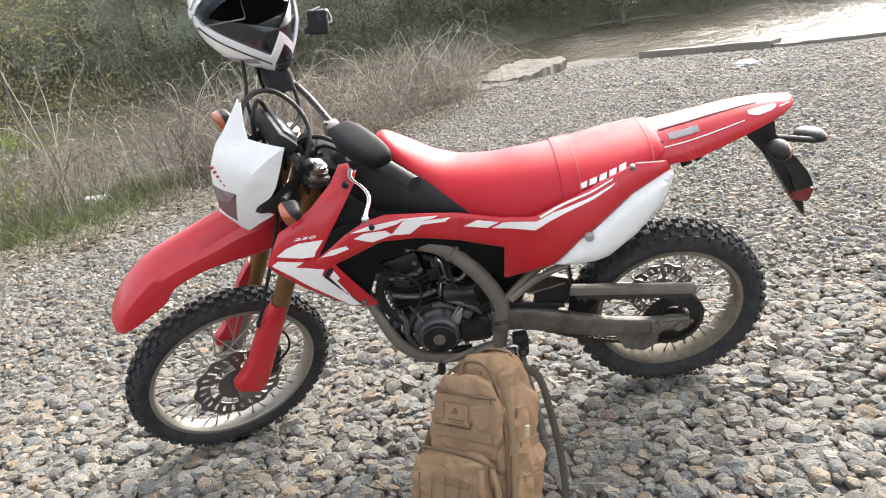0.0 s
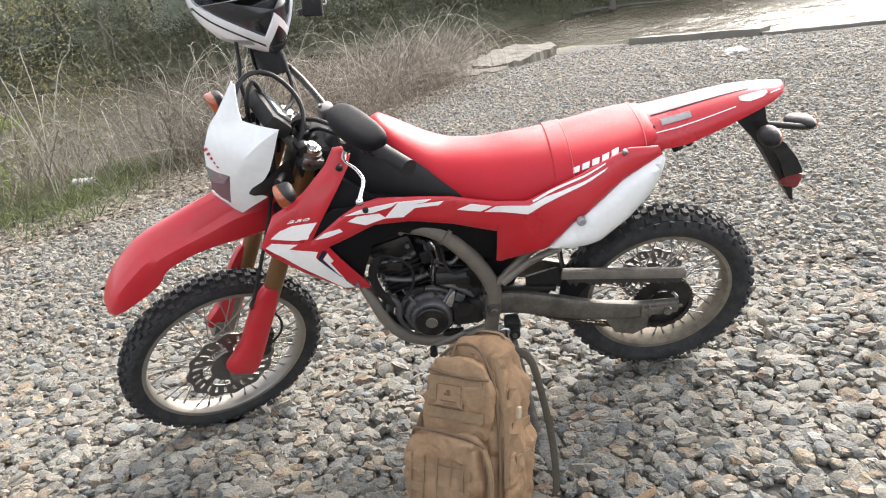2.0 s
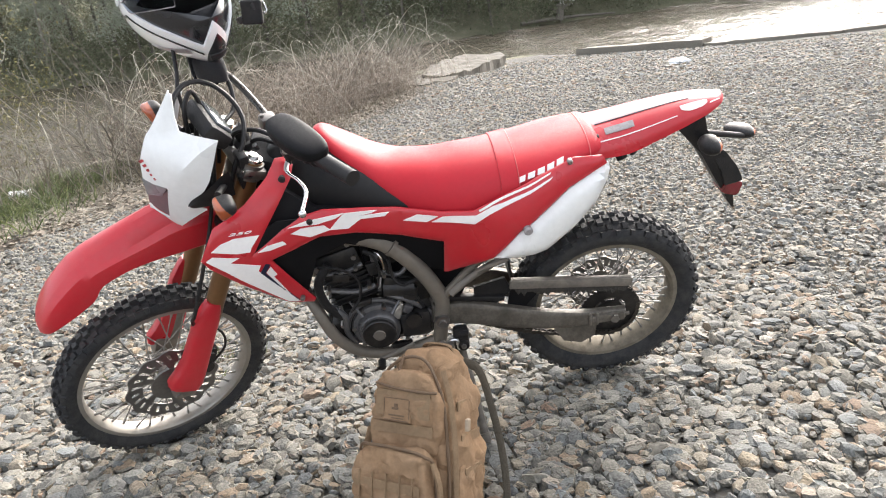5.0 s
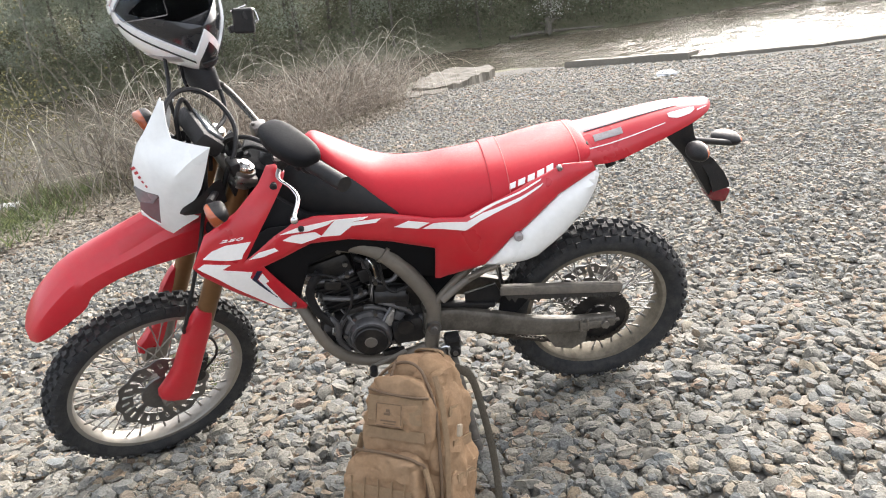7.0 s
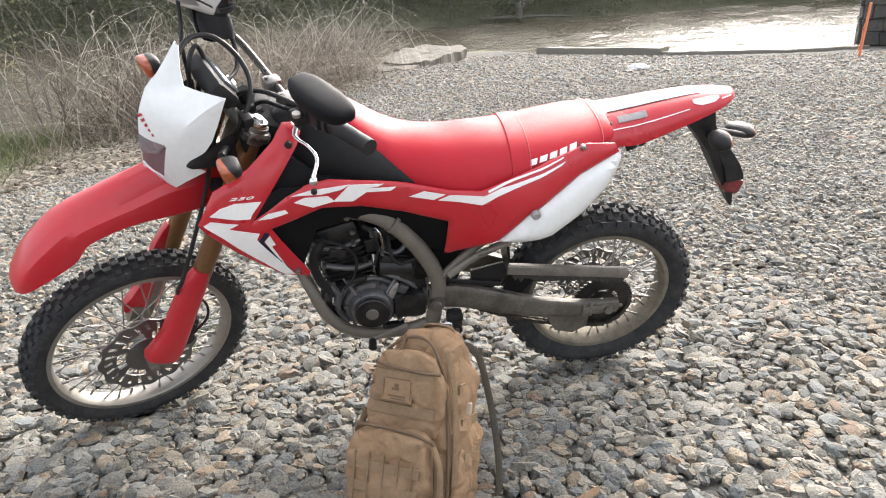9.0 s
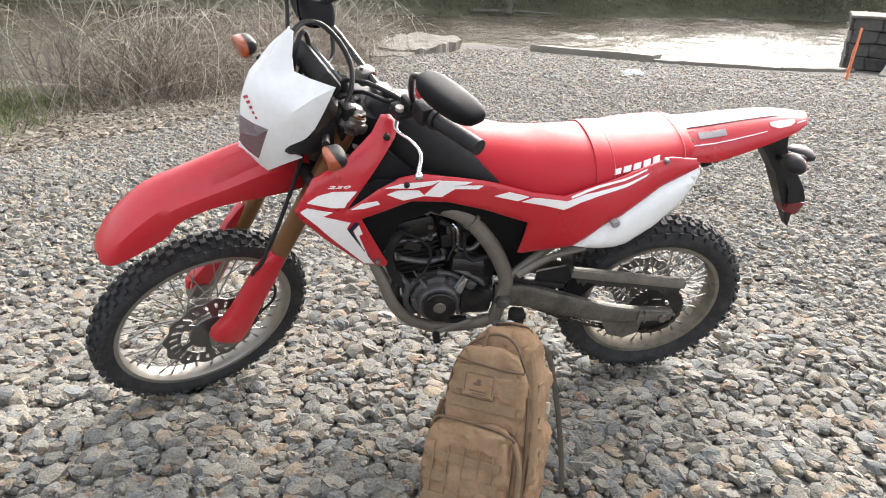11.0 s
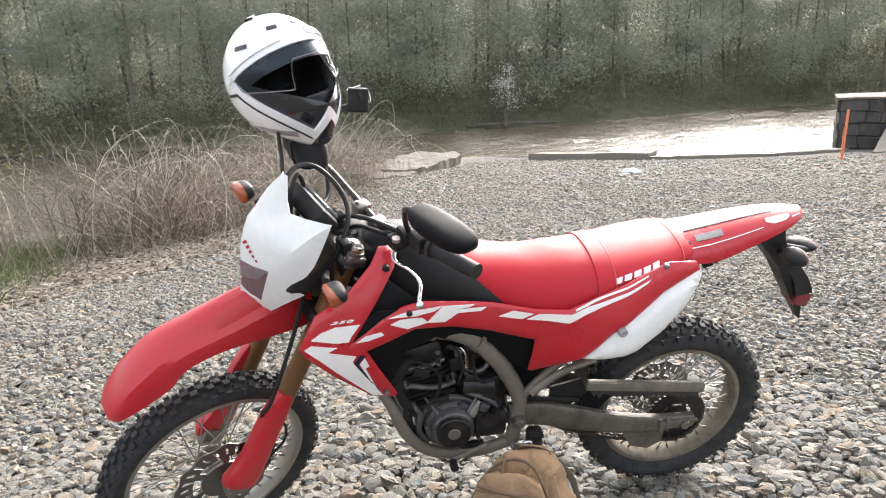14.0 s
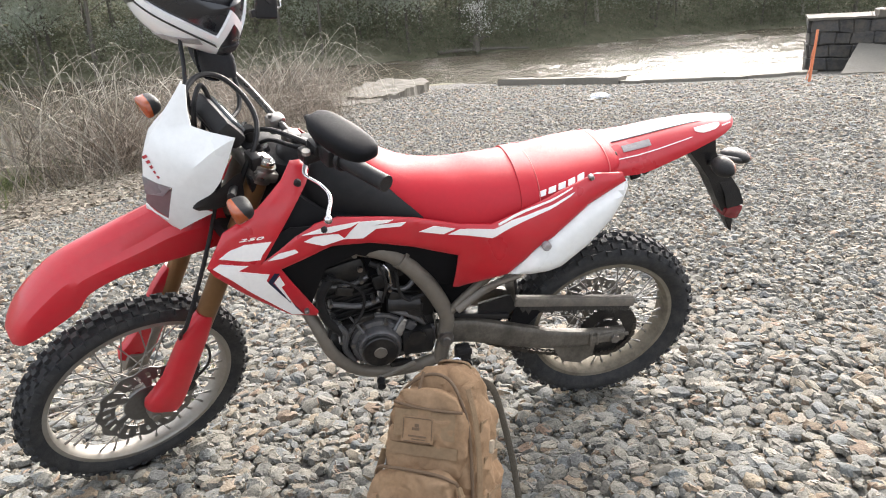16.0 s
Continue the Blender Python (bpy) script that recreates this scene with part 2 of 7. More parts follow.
GRAVEL = island_mat("crushed_stone", STONES, 0.85, 0.6, 150, 0.42)
GRAVEL_OB = island_mat("crushed_stone_single", STONES, 0.85, 0.6, 150, 0.42, by_object=True)


# ---- building helpers ----
def part(name, bm, material, parent=None, label="", smooth=False, m=None, sharp=38):
    """Links a bmesh as one mesh object under a thing or a part."""
    me = bpy.data.meshes.new(name)
    bmesh.ops.recalc_face_normals(bm, faces=bm.faces[:])
    bm.to_mesh(me)
    bm.free()
    return part_of(name, me, material, parent, label, smooth, m, sharp)


def part_of(name, me, material, parent=None, label="", smooth=False, m=None, sharp=38):
    if material and not me.materials:
        me.materials.append(material)
    if smooth:
        me.shade_smooth()
        if sharp < 180:
            me.set_sharp_from_angle(angle=radians(sharp))
    ob = new(name, me)
    if parent:
        ob.parent = parent
    if m is not None:
        ob.matrix_basis = m
    if label:
        ob["label"] = label
    return ob


def thing(name, label, category, group="", kind="", m=None):
    ob = tagged(new(name), label, category, group, kind)
    ob.empty_display_size = 0.1
    if m is not None:
        ob.matrix_basis = m
    return ob


def smoothstep(a, b, x):
    t = np.clip((x - a) / (b - a), 0, 1)
    return t * t * (3 - 2 * t)


def catmull(pts, n=6):
    """A smooth line through the points."""
    p = [Vector(q) for q in pts]
    p = [2 * p[0] - p[1]] + p + [2 * p[-1] - p[-2]]
    out = []
    for i in range(1, len(p) - 2):
        for k in range(n):
            t = k / n
            a, b, c, d = p[i - 1], p[i], p[i + 1], p[i + 2]
            out.append(0.5 * (2 * b + (c - a) * t + (2 * a - 5 * b + 4 * c - d) * t * t + (3 * b - a - 3 * c + d) * t ** 3))
    return out + [p[-2]]


def add_tube(bm, pts, r, segs=10, smooth=0, cap=True, flat=1.0):
    """A tube along the points; r is one radius or one for each end."""
    pts = catmull(pts, smooth) if smooth else [Vector(q) for q in pts]
    n = len(pts)
    rings, side = [], None
    for i, q in enumerate(pts):
        d = (pts[min(i + 1, n - 1)] - pts[max(i - 1, 0)]).normalized()
        if side is None:
            side = d.orthogonal().normalized()
        side = (side - d * side.dot(d)).normalized()
        up = d.cross(side)
        rad = r if isinstance(r, (int, float)) else r[0] + (r[-1] - r[0]) * i / (n - 1)
        rings.append([bm.verts.new(q + rad * (math.cos(a) * side + flat * math.sin(a) * up)) for a in (2 * math.pi * k / segs for k in range(segs))])
    for a, b in zip(rings, rings[1:]):
        for k in range(segs):
            bm.faces.new((a[k], a[(k + 1) % segs], b[(k + 1) % segs], b[k]))
    if cap:
        bm.faces.new(rings[0][::-1])
        bm.faces.new(rings[-1])
    return bm


def tube(pts, r, segs=10, smooth=0, cap=True, flat=1.0):
    return add_tube(bmesh.new(), pts, r, segs, smooth, cap, flat)


def skin(rings, closed=True, caps=True):
    """A surface over rings of points with the same count."""
    bm = bmesh.new()
    vs = [[bm.verts.new(q) for q in ring] for ring in rings]
    n = len(vs[0])
    for a, b in zip(vs, vs[1:]):
        for k in range(n if closed else n - 1):
            bm.faces.new((a[k], a[(k + 1) % n], b[(k + 1) % n], b[k]))
    if caps and closed:
        bm.faces.new(vs[0][::-1])
        bm.faces.new(vs[-1])
    return bm


def lathe(profile, segs=48, axis="y", close=False):
    """Turns (radius, along) points round an axis."""
    rings = []
    for r, h in profile:
        ring = []
        for k in range(segs):
            a = 2 * math.pi * k / segs
            c, s = r * math.cos(a), r * math.sin(a)
            ring.append((c, h, s) if axis == "y" else ((h, c, s) if axis == "x" else (c, s, h)))
        rings.append(ring)
    if close:
        rings.append(rings[0])
    bm = skin(rings, True, not close)
    if close:
        bmesh.ops.remove_doubles(bm, verts=bm.verts[:], dist=1e-5)
    return bm


def box(sx, sy, sz, bevel=0.0, m=None, segs=2):
    bm = bmesh.new()
    bmesh.ops.create_cube(bm, size=1.0, matrix=Matrix.Diagonal((sx, sy, sz, 1)))
    if bevel:
        bmesh.ops.bevel(bm, geom=bm.edges[:], offset=bevel, segments=segs, profile=0.5, affect="EDGES")
    if m is not None:
        bm.transform(m)
    return bm


def join(*bms):
    """Several pieces of one part in one bmesh."""
    out = bms[0]
    for b in bms[1:]:
        me = bpy.data.meshes.new("piece")
        b.to_mesh(me)
        b.free()
        out.from_mesh(me)
        bpy.data.meshes.remove(me)
    return out


def soup(name, verts, faces, material, parent=None, label="", kind="stuff", smooth=False, sharp=38):
    """Many small pieces as one mesh, from arrays of corners and of corner numbers."""
    me = bpy.data.meshes.new(name)
    verts, faces = np.asarray(verts, np.float32), np.asarray(faces, np.int32)
    me.vertices.add(len(verts))
    me.vertices.foreach_set("co", verts.ravel())
    k = faces.shape[1]
    me.loops.add(faces.size)
    me.loops.foreach_set("vertex_index", faces.ravel())
    me.polygons.add(len(faces))
    me.polygons.foreach_set("loop_start", np.arange(0, faces.size, k, dtype=np.int32))
    me.update(calc_edges=True)
    me.validate()
    if not smooth:
        me.shade_flat()
    ob = part_of(name, me, material, parent, label, smooth, None, sharp)
    if kind:
        ob["kind"] = kind
    return ob


rng = np.random.default_rng(7)

# ---- the lie of the land ----
WATER = -2.6


def edge_y(x):
    """Where the gravel terrace ends and the bank falls to the river."""
    return np.interp(x, [-40, -9.8, -5.2, -2.8, -0.8, 0.6, 4.4, 5.4, 8.7, 11.6, 16, 40], [3.0, 4.2, 5.7, 8.6, 14.6, 21.5, 22.5, 19.8, 16.0, 15.2, 18, 20])


def gravel_edge(x):
    """How far back the clean gravel reaches before grass and brambles."""
    return np.interp(x, [-7, -4.1, -3.2, -2.25, -1.7, -0.1, 0.6, 3.4, 5.3, 8.2, 11.1, 15], [2.4, 3.9, 5.1, 6.6, 7.6, 12.2, 14.8, 18.6, 19.2, 15.2, 13.9, 12.9])


def far_y(x):
    return np.interp(x, [-150, -25, 0, 14, 33, 44, 150], [52, 55, 51, 54, 58.5, 59.5, 75])


def lump(x, y):
    return 0.012 * np.sin(2.1 * x + 0.7 * y) * np.sin(1.3 * y - 0.6 * x) + 0.006 * np.sin(5.3 * x + 1.0) * np.sin(4.7 * y) + 0.028 * np.exp(-((x - 0.75) ** 2 + (y - 0.08) ** 2) / 0.07)


def terrace(x, y):
    """The gravel falls gently towards the river."""
    return -0.0116 * np.clip(x, -25, 25) - 0.0518 * np.clip(y, -8, 26)


def land(x, y):
    t = y - edge_y(x)
    fall = smoothstep(0.0, 3.2, t)
    z = (terrace(x, y) + lump(x, y)) * (1 - fall) - 3.3 * fall
    f = y - far_y(x)
    rise = 3.3 * smoothstep(-4.0, 3.0, f) * 0.45 + np.clip(f - 1, 0, 200) * 0.33 + 0.5 * np.sin(0.23 * x + 0.31 * y) * smoothstep(2, 9, f)
    return z + np.where(f > -4, rise, 0)


xs = np.unique(np.concatenate([np.linspace(-400, -30, 14), np.linspace(-30, -10, 18), np.linspace(-10, 18, 130), np.linspace(18, 40, 24), np.linspace(40, 400, 14)]))
ys = np.unique(np.concatenate([np.linspace(-400, -10, 10), np.linspace(-10, -3, 8), np.linspace(-3, 26, 170), np.linspace(26, 80, 50), np.linspace(80, 500, 16)]))
gx, gy = np.meshgrid(xs, ys)
gz = land(gx, gy)
n_x, n_y = len(xs), len(ys)
idx = np.arange(n_x * n_y).reshape(n_y, n_x)
quads = np.stack([idx[:-1, :-1], idx[:-1, 1:], idx[1:, 1:], idx[1:, :-1]], -1).reshape(-1, 4)


def ground_material():
    m = bpy.data.materials.new("gravel_and_soil")
    m.use_nodes = True
    n, l = m.node_tree.nodes, m.node_tree.links
    b = n["Principled BSDF"]
    tc = n.new("ShaderNodeTexCoord")
    v = n.new("ShaderNodeTexVoronoi")
    v.inputs["Scale"].default_value = 36
    l.new(tc.outputs["Object"], v.inputs["Vector"])
    sep = n.new("ShaderNodeSeparateColor")
    l.new(v.outputs["Color"], sep.inputs[0])
    ramp = n.new("ShaderNodeValToRGB")
    e = ramp.color_ramp.elements
    for k in range(3):
        e.new(0.5)
    for k, (p, c) in enumerate([(0, (0.069, 0.067, 0.062)), (0.35, (0.097, 0.093, 0.084)), (0.65, (0.121, 0.116, 0.105)), (0.85, (0.109, 0.093, 0.075)), (1, (0.155, 0.151, 0.140))]):
        e[k].position, e[k].color = p, (*c, 1)
    l.new(sep.outputs[0], ramp.inputs[0])
    # soil and leaf litter take over on the banks
    bank = n.new("ShaderNodeAttribute")
    bank.attribute_name = "soil"
    soil = n.new("ShaderNodeTexNoise")
    soil.inputs["Scale"].default_value, soil.inputs["Detail"].default_value = 0.9, 8
    l.new(tc.outputs["Object"], soil.inputs["Vector"])
    sr = n.new("ShaderNodeValToRGB")
    sr.color_ramp.elements[0].position, sr.color_ramp.elements[0].color = 0.35, (0.085, 0.09, 0.05, 1)
    sr.color_ramp.elements[1].position, sr.color_ramp.elements[1].color = 0.7, (0.15, 0.14, 0.09, 1)
    l.new(soil.outputs["Fac"], sr.inputs[0])
    mx = n.new("ShaderNodeMix")
    mx.data_type = "RGBA"
    l.new(bank.outputs["Fac"], mx.inputs["Factor"])
    l.new(ramp.outputs[0], mx.inputs[6])
    l.new(sr.outputs[0], mx.inputs[7])
    l.new(mx.outputs[2], b.inputs["Base Color"])
    b.inputs["Roughness"].default_value = 0.95
    bp = n.new("ShaderNodeBump")
    bp.inputs["Strength"].default_value, bp.inputs["Distance"].default_value = 0.9, 0.02
    bp.invert = True
    l.new(v.outputs["Distance"], bp.inputs["Height"])
    l.new(bp.outputs[0], b.inputs["Normal"])
    return m


ground = soup("ground", np.stack([gx, gy, gz - 0.013], -1).reshape(-1, 3), quads, ground_material(), kind="structure", smooth=True)
soil = ground.data.attributes.new("soil", "FLOAT", "POINT")
soil.data.foreach_set("value", smoothstep(-0.3, 0.5, gy - gravel_edge(gx) - np.interp(gx, [-0.2, 1.0], [0.0, 2.5])).astype(np.float32).ravel())
tagged(ground, "pale crushed-stone gravel terrace above a river bank", "ground", kind="structure")


def water_material():
    m = bpy.data.materials.new("rippling_river")
    m.use_nodes = True
    n, l = m.node_tree.nodes, m.node_tree.links
    b = n["Principled BSDF"]
    b.inputs["Base Color"].default_value = (0.075, 0.065, 0.045, 1)
    b.inputs["Roughness"].default_value = 0.045
    b.inputs["IOR"].default_value = 1.33
    b.inputs["Specular IOR Level"].default_value = 0.27
    tc = n.new("ShaderNodeTexCoord")
    mp = n.new("ShaderNodeMapping")
    mp.inputs["Scale"].default_value = (2.4, 4.6, 1)
    mp.inputs["Rotation"].default_value = (0, 0, 0.12)
    l.new(tc.outputs["Object"], mp.inputs[0])
    no = n.new("ShaderNodeTexNoise")
    no.inputs["Scale"].default_value, no.inputs["Detail"].default_value, no.inputs["Roughness"].default_value = 1.0, 5, 0.5
    l.new(mp.outputs[0], no.inputs["Vector"])
    bp = n.new("ShaderNodeBump")
    bp.inputs["Strength"].default_value, bp.inputs["Distance"].default_value = 1.0, 0.11
    l.new(no.outputs["Fac"], bp.inputs["Height"])
    l.new(bp.outputs[0], b.inputs["Normal"])
    return m


wx = np.unique(np.concatenate([[-400, -120, -60], np.linspace(-34, 50, 230), [70, 130, 400]]))
wy = np.unique(np.concatenate([[4.0, 12.0], np.linspace(19, 62, 300), [80, 120]]))
wgx, wgy = np.meshgrid(wx, wy)
wave = np.zeros_like(wgx)
for k in range(30):
    lam, head = rng.uniform(0.55, 2.8), rng.normal(0.12, 0.45)
    wave += 0.0102 * lam ** 0.9 * np.sin(2 * np.pi / lam * (wgx * np.sin(head) + wgy * np.cos(head)) + rng.uniform(0, 6.28) + 0.8 * np.sin(0.21 * wgx + 0.17 * wgy + k))
wave *= 0.8 + 0.35 * np.sin(0.12 * wgx + 0.33 * wgy) * np.sin(0.19 * wgy - 0.07 * wgx + 1)
wi = np.arange(wgx.size).reshape(wgx.shape)
water = soup("water", np.stack([wgx, wgy, WATER + wave], -1).reshape(-1, 3), np.stack([wi[:-1, :-1], wi[:-1, 1:], wi[1:, 1:], wi[1:, :-1]], -1).reshape(-1, 4), water_material(), kind="structure", smooth=True)
tagged(water, "brown rippling river water glinting in the sun", "river", kind="structure")


# ---- river edge: rock slab, ledge, pier, stake, litter ----
def noisy_block(pts, z0, z1, cuts=0.16, rough=0.03, seed=0):
    """A weathered block over an outline seen from above, with broken edges."""
    bm = bmesh.new()
    lo = [bm.verts.new((x, y, z0)) for x, y in pts]
    bm.faces.new(lo)
    ex = bmesh.ops.extrude_face_region(bm, geom=bm.faces[:])
    for vtx in (g for g in ex["geom"] if isinstance(g, bmesh.types.BMVert)):
        vtx.co.z = z1
    bm.normal_update()
    (ax, bx), (ay, by) = ((min(c), max(c)) for c in zip(*pts))
    for lo_, hi, axis in ((ax, bx, 0), (ay, by, 1), (z0, z1, 2)):
        k = lo_ + cuts
        while k < hi - 0.02:
            co, no = [0, 0, 0], [0, 0, 0]
            co[axis], no[axis] = k, 1
            bmesh.ops.bisect_plane(bm, geom=bm.verts[:] + bm.edges[:] + bm.faces[:], plane_co=co, plane_no=no)
            k += cuts
    for vtx in bm.verts:
        q = vtx.co * 3.1 + Vector((seed, 0, 0))
        vtx.co += rough * noise.noise_vector(q) + 0.4 * rough * noise.noise_vector(q * 3.3)
    return bm


slab = tagged(part("rock_slab", join(
    noisy_block([(0.75, 15.9), (1.45, 15.6), (2.2, 16.5), (3.15, 18.3), (3.15, 19.6), (1.9, 19.8), (1.0, 18.2)], -1.5, -0.71, 0.17, 0.06, 3),
    noisy_block([(0.1, 14.95), (0.8, 14.75), (1.45, 15.3), (1.7, 16.2), (0.9, 16.9), (0.3, 16.3)], -1.3, -0.75, 0.16, 0.05, 9)), ROCK),
    "broad pale flat rock slab at the edge of the gravel", "rock")

ledge = tagged(new("ledge"), "low weathered concrete ledge along the river edge", "ledge", kind="structure")
for (ax, ay), (bx, by), zt, w, sd in (((5.2, 18.75), (7.75, 16.2), 0.17, 0.62, 1), ((7.8, 16.15), (10.6, 14.95), 0.07, 0.7, 5), ((10.65, 14.93), (12.7, 15.1), 0.07, 0.7, 8)):
    d = Vector((bx - ax, by - ay)).normalized()
    s = Vector((-d.y, d.x)) * w
    bm = noisy_block([(ax, ay), (bx, by), (bx + s.x, by + s.y), (ax + s.x, ay + s.y)], -0.6, zt, 0.33, 0.026, sd)
    for q in bm.verts:
        q.co.z += float(terrace(q.co.x, q.co.y))
    part("concrete_block", bm, CONCRETE, ledge)

pier = thing("stone_pier", "dark old stone pier with a pale concrete cap", "pier", m=pose(13.12, 16.05, -0.98, 0, 0, -34) @ Matrix.Scale(1.72, 4))
part("core", box(1.7, 1.3, 2.0, 0.02, pose(0.88, 0.68, -0.25)), MORTAR, pier)


def rubble(bm, seed):
    """Roughens a squared stone."""
    for q in bm.verts:
        q.co += 0.040 * noise.noise_vector(q.co * 5 + Vector((seed * 3.7, 0, 0)))
    return bm


for row in range(5):
    x = -0.02 - (row % 2) * 0.14
    while x < 1.65:
        w = rng.uniform(0.17, 0.42)
        x0, x1 = max(x, 0.0), min(x + w, 1.73)
        if x1 - x0 > 0.08:
            part("stone", rubble(box(x1 - x0 - 0.002, 0.09, 0.186, 0.014, pose((x0 + x1) / 2, 0.01 + rng.uniform(-0.012, 0.012), -0.09 + row * 0.19 + rng.uniform(-0.004, 0.004)), 1), row), MASON, pier)
        x += w
    y = 0.08
    while y < 1.25:
        w = rng.uniform(0.17, 0.42)
        part("stone", rubble(box(0.09, min(w, 1.33 - y) - 0.002, 0.186, 0.014, pose(0.0, y + w / 2, -0.09 + row * 0.19), 1), row), MASON, pier)
        y += w
part("cap", noisy_block([(-0.07, -0.06), (0.85, -0.07), (0.85, 1.4), (-0.07, 1.4)], 0.765, 0.798, 0.12, 0.02, 4), ROCK, pier, "pale concrete cap slab")
part("cap", noisy_block([(0.87, -0.06), (1.15, -0.06), (1.15, 0.5), (0.87, 0.5)], 0.79, 0.88, 0.14, 0.02, 6), ROCK, pier, "loose stone on the cap")
part("cap", noisy_block([(0.86, -0.06), (1.8, -0.06), (1.8, 1.4), (0.86, 1.4)], 0.765, 0.80, 0.14, 0.02, 8), ROCK, pier, "weathered cap slab")
bm = noisy_block([(12.6, 14.1), (17.2, 12.9), (17.8, 15.0), (14.6, 15.9)], -0.5, 0.03, 0.26, 0.012, 12)
for q in bm.verts:
    q.co.z += float(terrace(q.co.x, q.co.y)) + (0.42 * max(0.0, (q.co.x - 12.6) * 0.238 + (q.co.y - 14.1) * 0.971) if q.co.z > -0.2 else 0.0)
ramp = tagged(part("concrete_ramp", bm, CONCRETE), "sloping concrete ramp beside the stone pier", "ramp")

stake = thing("marker_stake", "leaning wooden stake painted orange, stuck in gravel", "stake", m=pose(10.68, 12.62, -0.78, 0, 5, 10) @ Matrix.Scale(1.55, 4))
part("post", box(0.035, 0.022, 0.78, 0.004, pose(0, 0, 0.33)), ORANGE, stake)
rib = bmesh.new()
add_tube(rib, [(-0.02, -0.016, 0.56), (-0.06, -0.02, 0.38), (-0.05, -0.02, 0.22), (-0.09, -0.02, 0.05)], (0.018, 0.03), 6, 3, True, 0.2)
part("ribbon", rib, ORANGE, stake, "faded orange flagging ribbon")

bag = thing("plastic_bag", "crumpled white plastic bag lying on gravel", "litter", m=pose(5.78, 12.45, -0.68, 0, 0, 20) @ Matrix.Scale(1.5, 4))
bm = bmesh.new()
bmesh.ops.create_icosphere(bm, subdivisions=3, radius=1)
for vtx in bm.verts:
    vtx.co = Vector((vtx.co.x * 0.14, vtx.co.y * 0.08, max(-0.03, vtx.co.z * 0.045))) * (1 + 0.7 * noise.noise(vtx.co * 2.6))
part("film", bm, mat("white_film", (0.78, 0.8, 0.82), 0.35, 0, 0.08), bag)

can = thing("crushed_can", "crushed white drinks can lying in the grass", "can", m=pose(-4.0, 5.62, -0.15, 0, 0, 12) @ Matrix.Scale(1.2, 4))
bm = lathe([(0.0, -0.065), (0.026, -0.062), (0.033, -0.05), (0.028, -0.01), (0.033, 0.02), (0.032, 0.05), (0.026, 0.062), (0.0, 0.064)], 18, "x")
for vtx in bm.verts:
    vtx.co.z *= 0.8 + 0.5 * noise.noise(vtx.co * 30)
bm.transform(Matrix.Diagonal((1.5, 1.5, 1.5, 1)))
part("can_body", bm, WHITE, can, smooth=True)


# ---- gravel ----
def chip(n, rings=((0.62, 0.95), (1.0, 0.15), (0.85, -1.0))):
    """A broken stone of n sides: rings of a radius and a height, closed on top; its underside stays in the bed."""
    a, k = np.arange(n) * 2 * np.pi / n, np.arange(n)
    q = (k + 1) % n
    v = [np.stack([r * np.cos(a + 0.12 * i), r * np.sin(a + 0.12 * i), np.full(n, z)], -1) for i, (r, z) in enumerate(rings)]
    f = [np.stack([np.zeros(n - 2, int), np.arange(1, n - 1), np.arange(2, n)], -1)]
    for i in range(len(rings) - 1):
        f += [np.stack([k, k + n, q + n], -1) + i * n, np.stack([k, q + n, q], -1) + i * n]
    return np.concatenate(v), np.concatenate(f)


CHIP_V, CHIP_F = chip(7, ((0.50, 1.0), (0.82, 0.82), (1.0, 0.38), (0.98, -0.6)))
FLAT_V, FLAT_F = chip(5, ((0.50, 0.92), (1.0, -0.2)))
LOW_V, LOW_F = chip(4, ((0.50, 0.92), (1.0, -0.2)))


def turns(n, tilt):
    """Random turns: any heading, and a lean of up to tilt radians."""
    a, b, c = rng.uniform(0, 2 * np.pi, n), rng.normal(0, tilt, n), rng.normal(0, tilt, n)
    ca, sa, cb, sb, cc, sc = np.cos(a), np.sin(a), np.cos(b), np.sin(b), np.cos(c), np.sin(c)
    z, o = np.zeros(n), np.ones(n)
    rz = np.array([[ca, -sa, z], [sa, ca, z], [z, z, o]]).transpose(2, 0, 1)
    rx = np.array([[o, z, z], [z, cb, -sb], [z, sb, cb]]).transpose(2, 0, 1)
    ry = np.array([[cc, z, sc], [z, o, z], [-sc, z, cc]]).transpose(2, 0, 1)
    return rz @ rx @ ry


def stones(xy, size, base_v, base_f, tilt=0.2, lift=0.007, high=1.0):
    n = len(xy)
    v = np.repeat(base_v[None], n, 0)
    v = v * rng.uniform(0.86, 1.10, (n, len(base_v), 1)) * rng.uniform(0.86, 1.14, (n, 1, 3)) + rng.normal(0, 0.05, v.shape)
    dims = np.stack([size * rng.uniform(0.95, 1.42, n), size * rng.uniform(0.75, 1.12, n), high * size * rng.uniform(0.42, 0.72, n)], -1)
    v = v * dims[:, None]
    v = np.einsum("nij,nkj->nki", turns(n, tilt), v)
    z = land(xy[:, 0], xy[:, 1]) + rng.uniform(-0.008, lift, n)
    v = v + np.concatenate([xy, z[:, None]], 1)[:, None]
    f = base_f[None] + (np.arange(n) * len(base_v))[:, None, None]
    return v.reshape(-1, 3), f.reshape(-1, 3)


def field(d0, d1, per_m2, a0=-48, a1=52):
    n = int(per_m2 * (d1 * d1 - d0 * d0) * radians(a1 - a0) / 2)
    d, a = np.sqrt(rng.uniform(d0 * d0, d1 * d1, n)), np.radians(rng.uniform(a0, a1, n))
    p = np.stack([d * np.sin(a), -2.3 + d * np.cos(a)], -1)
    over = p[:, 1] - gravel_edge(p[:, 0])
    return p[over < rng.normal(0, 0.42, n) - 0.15]


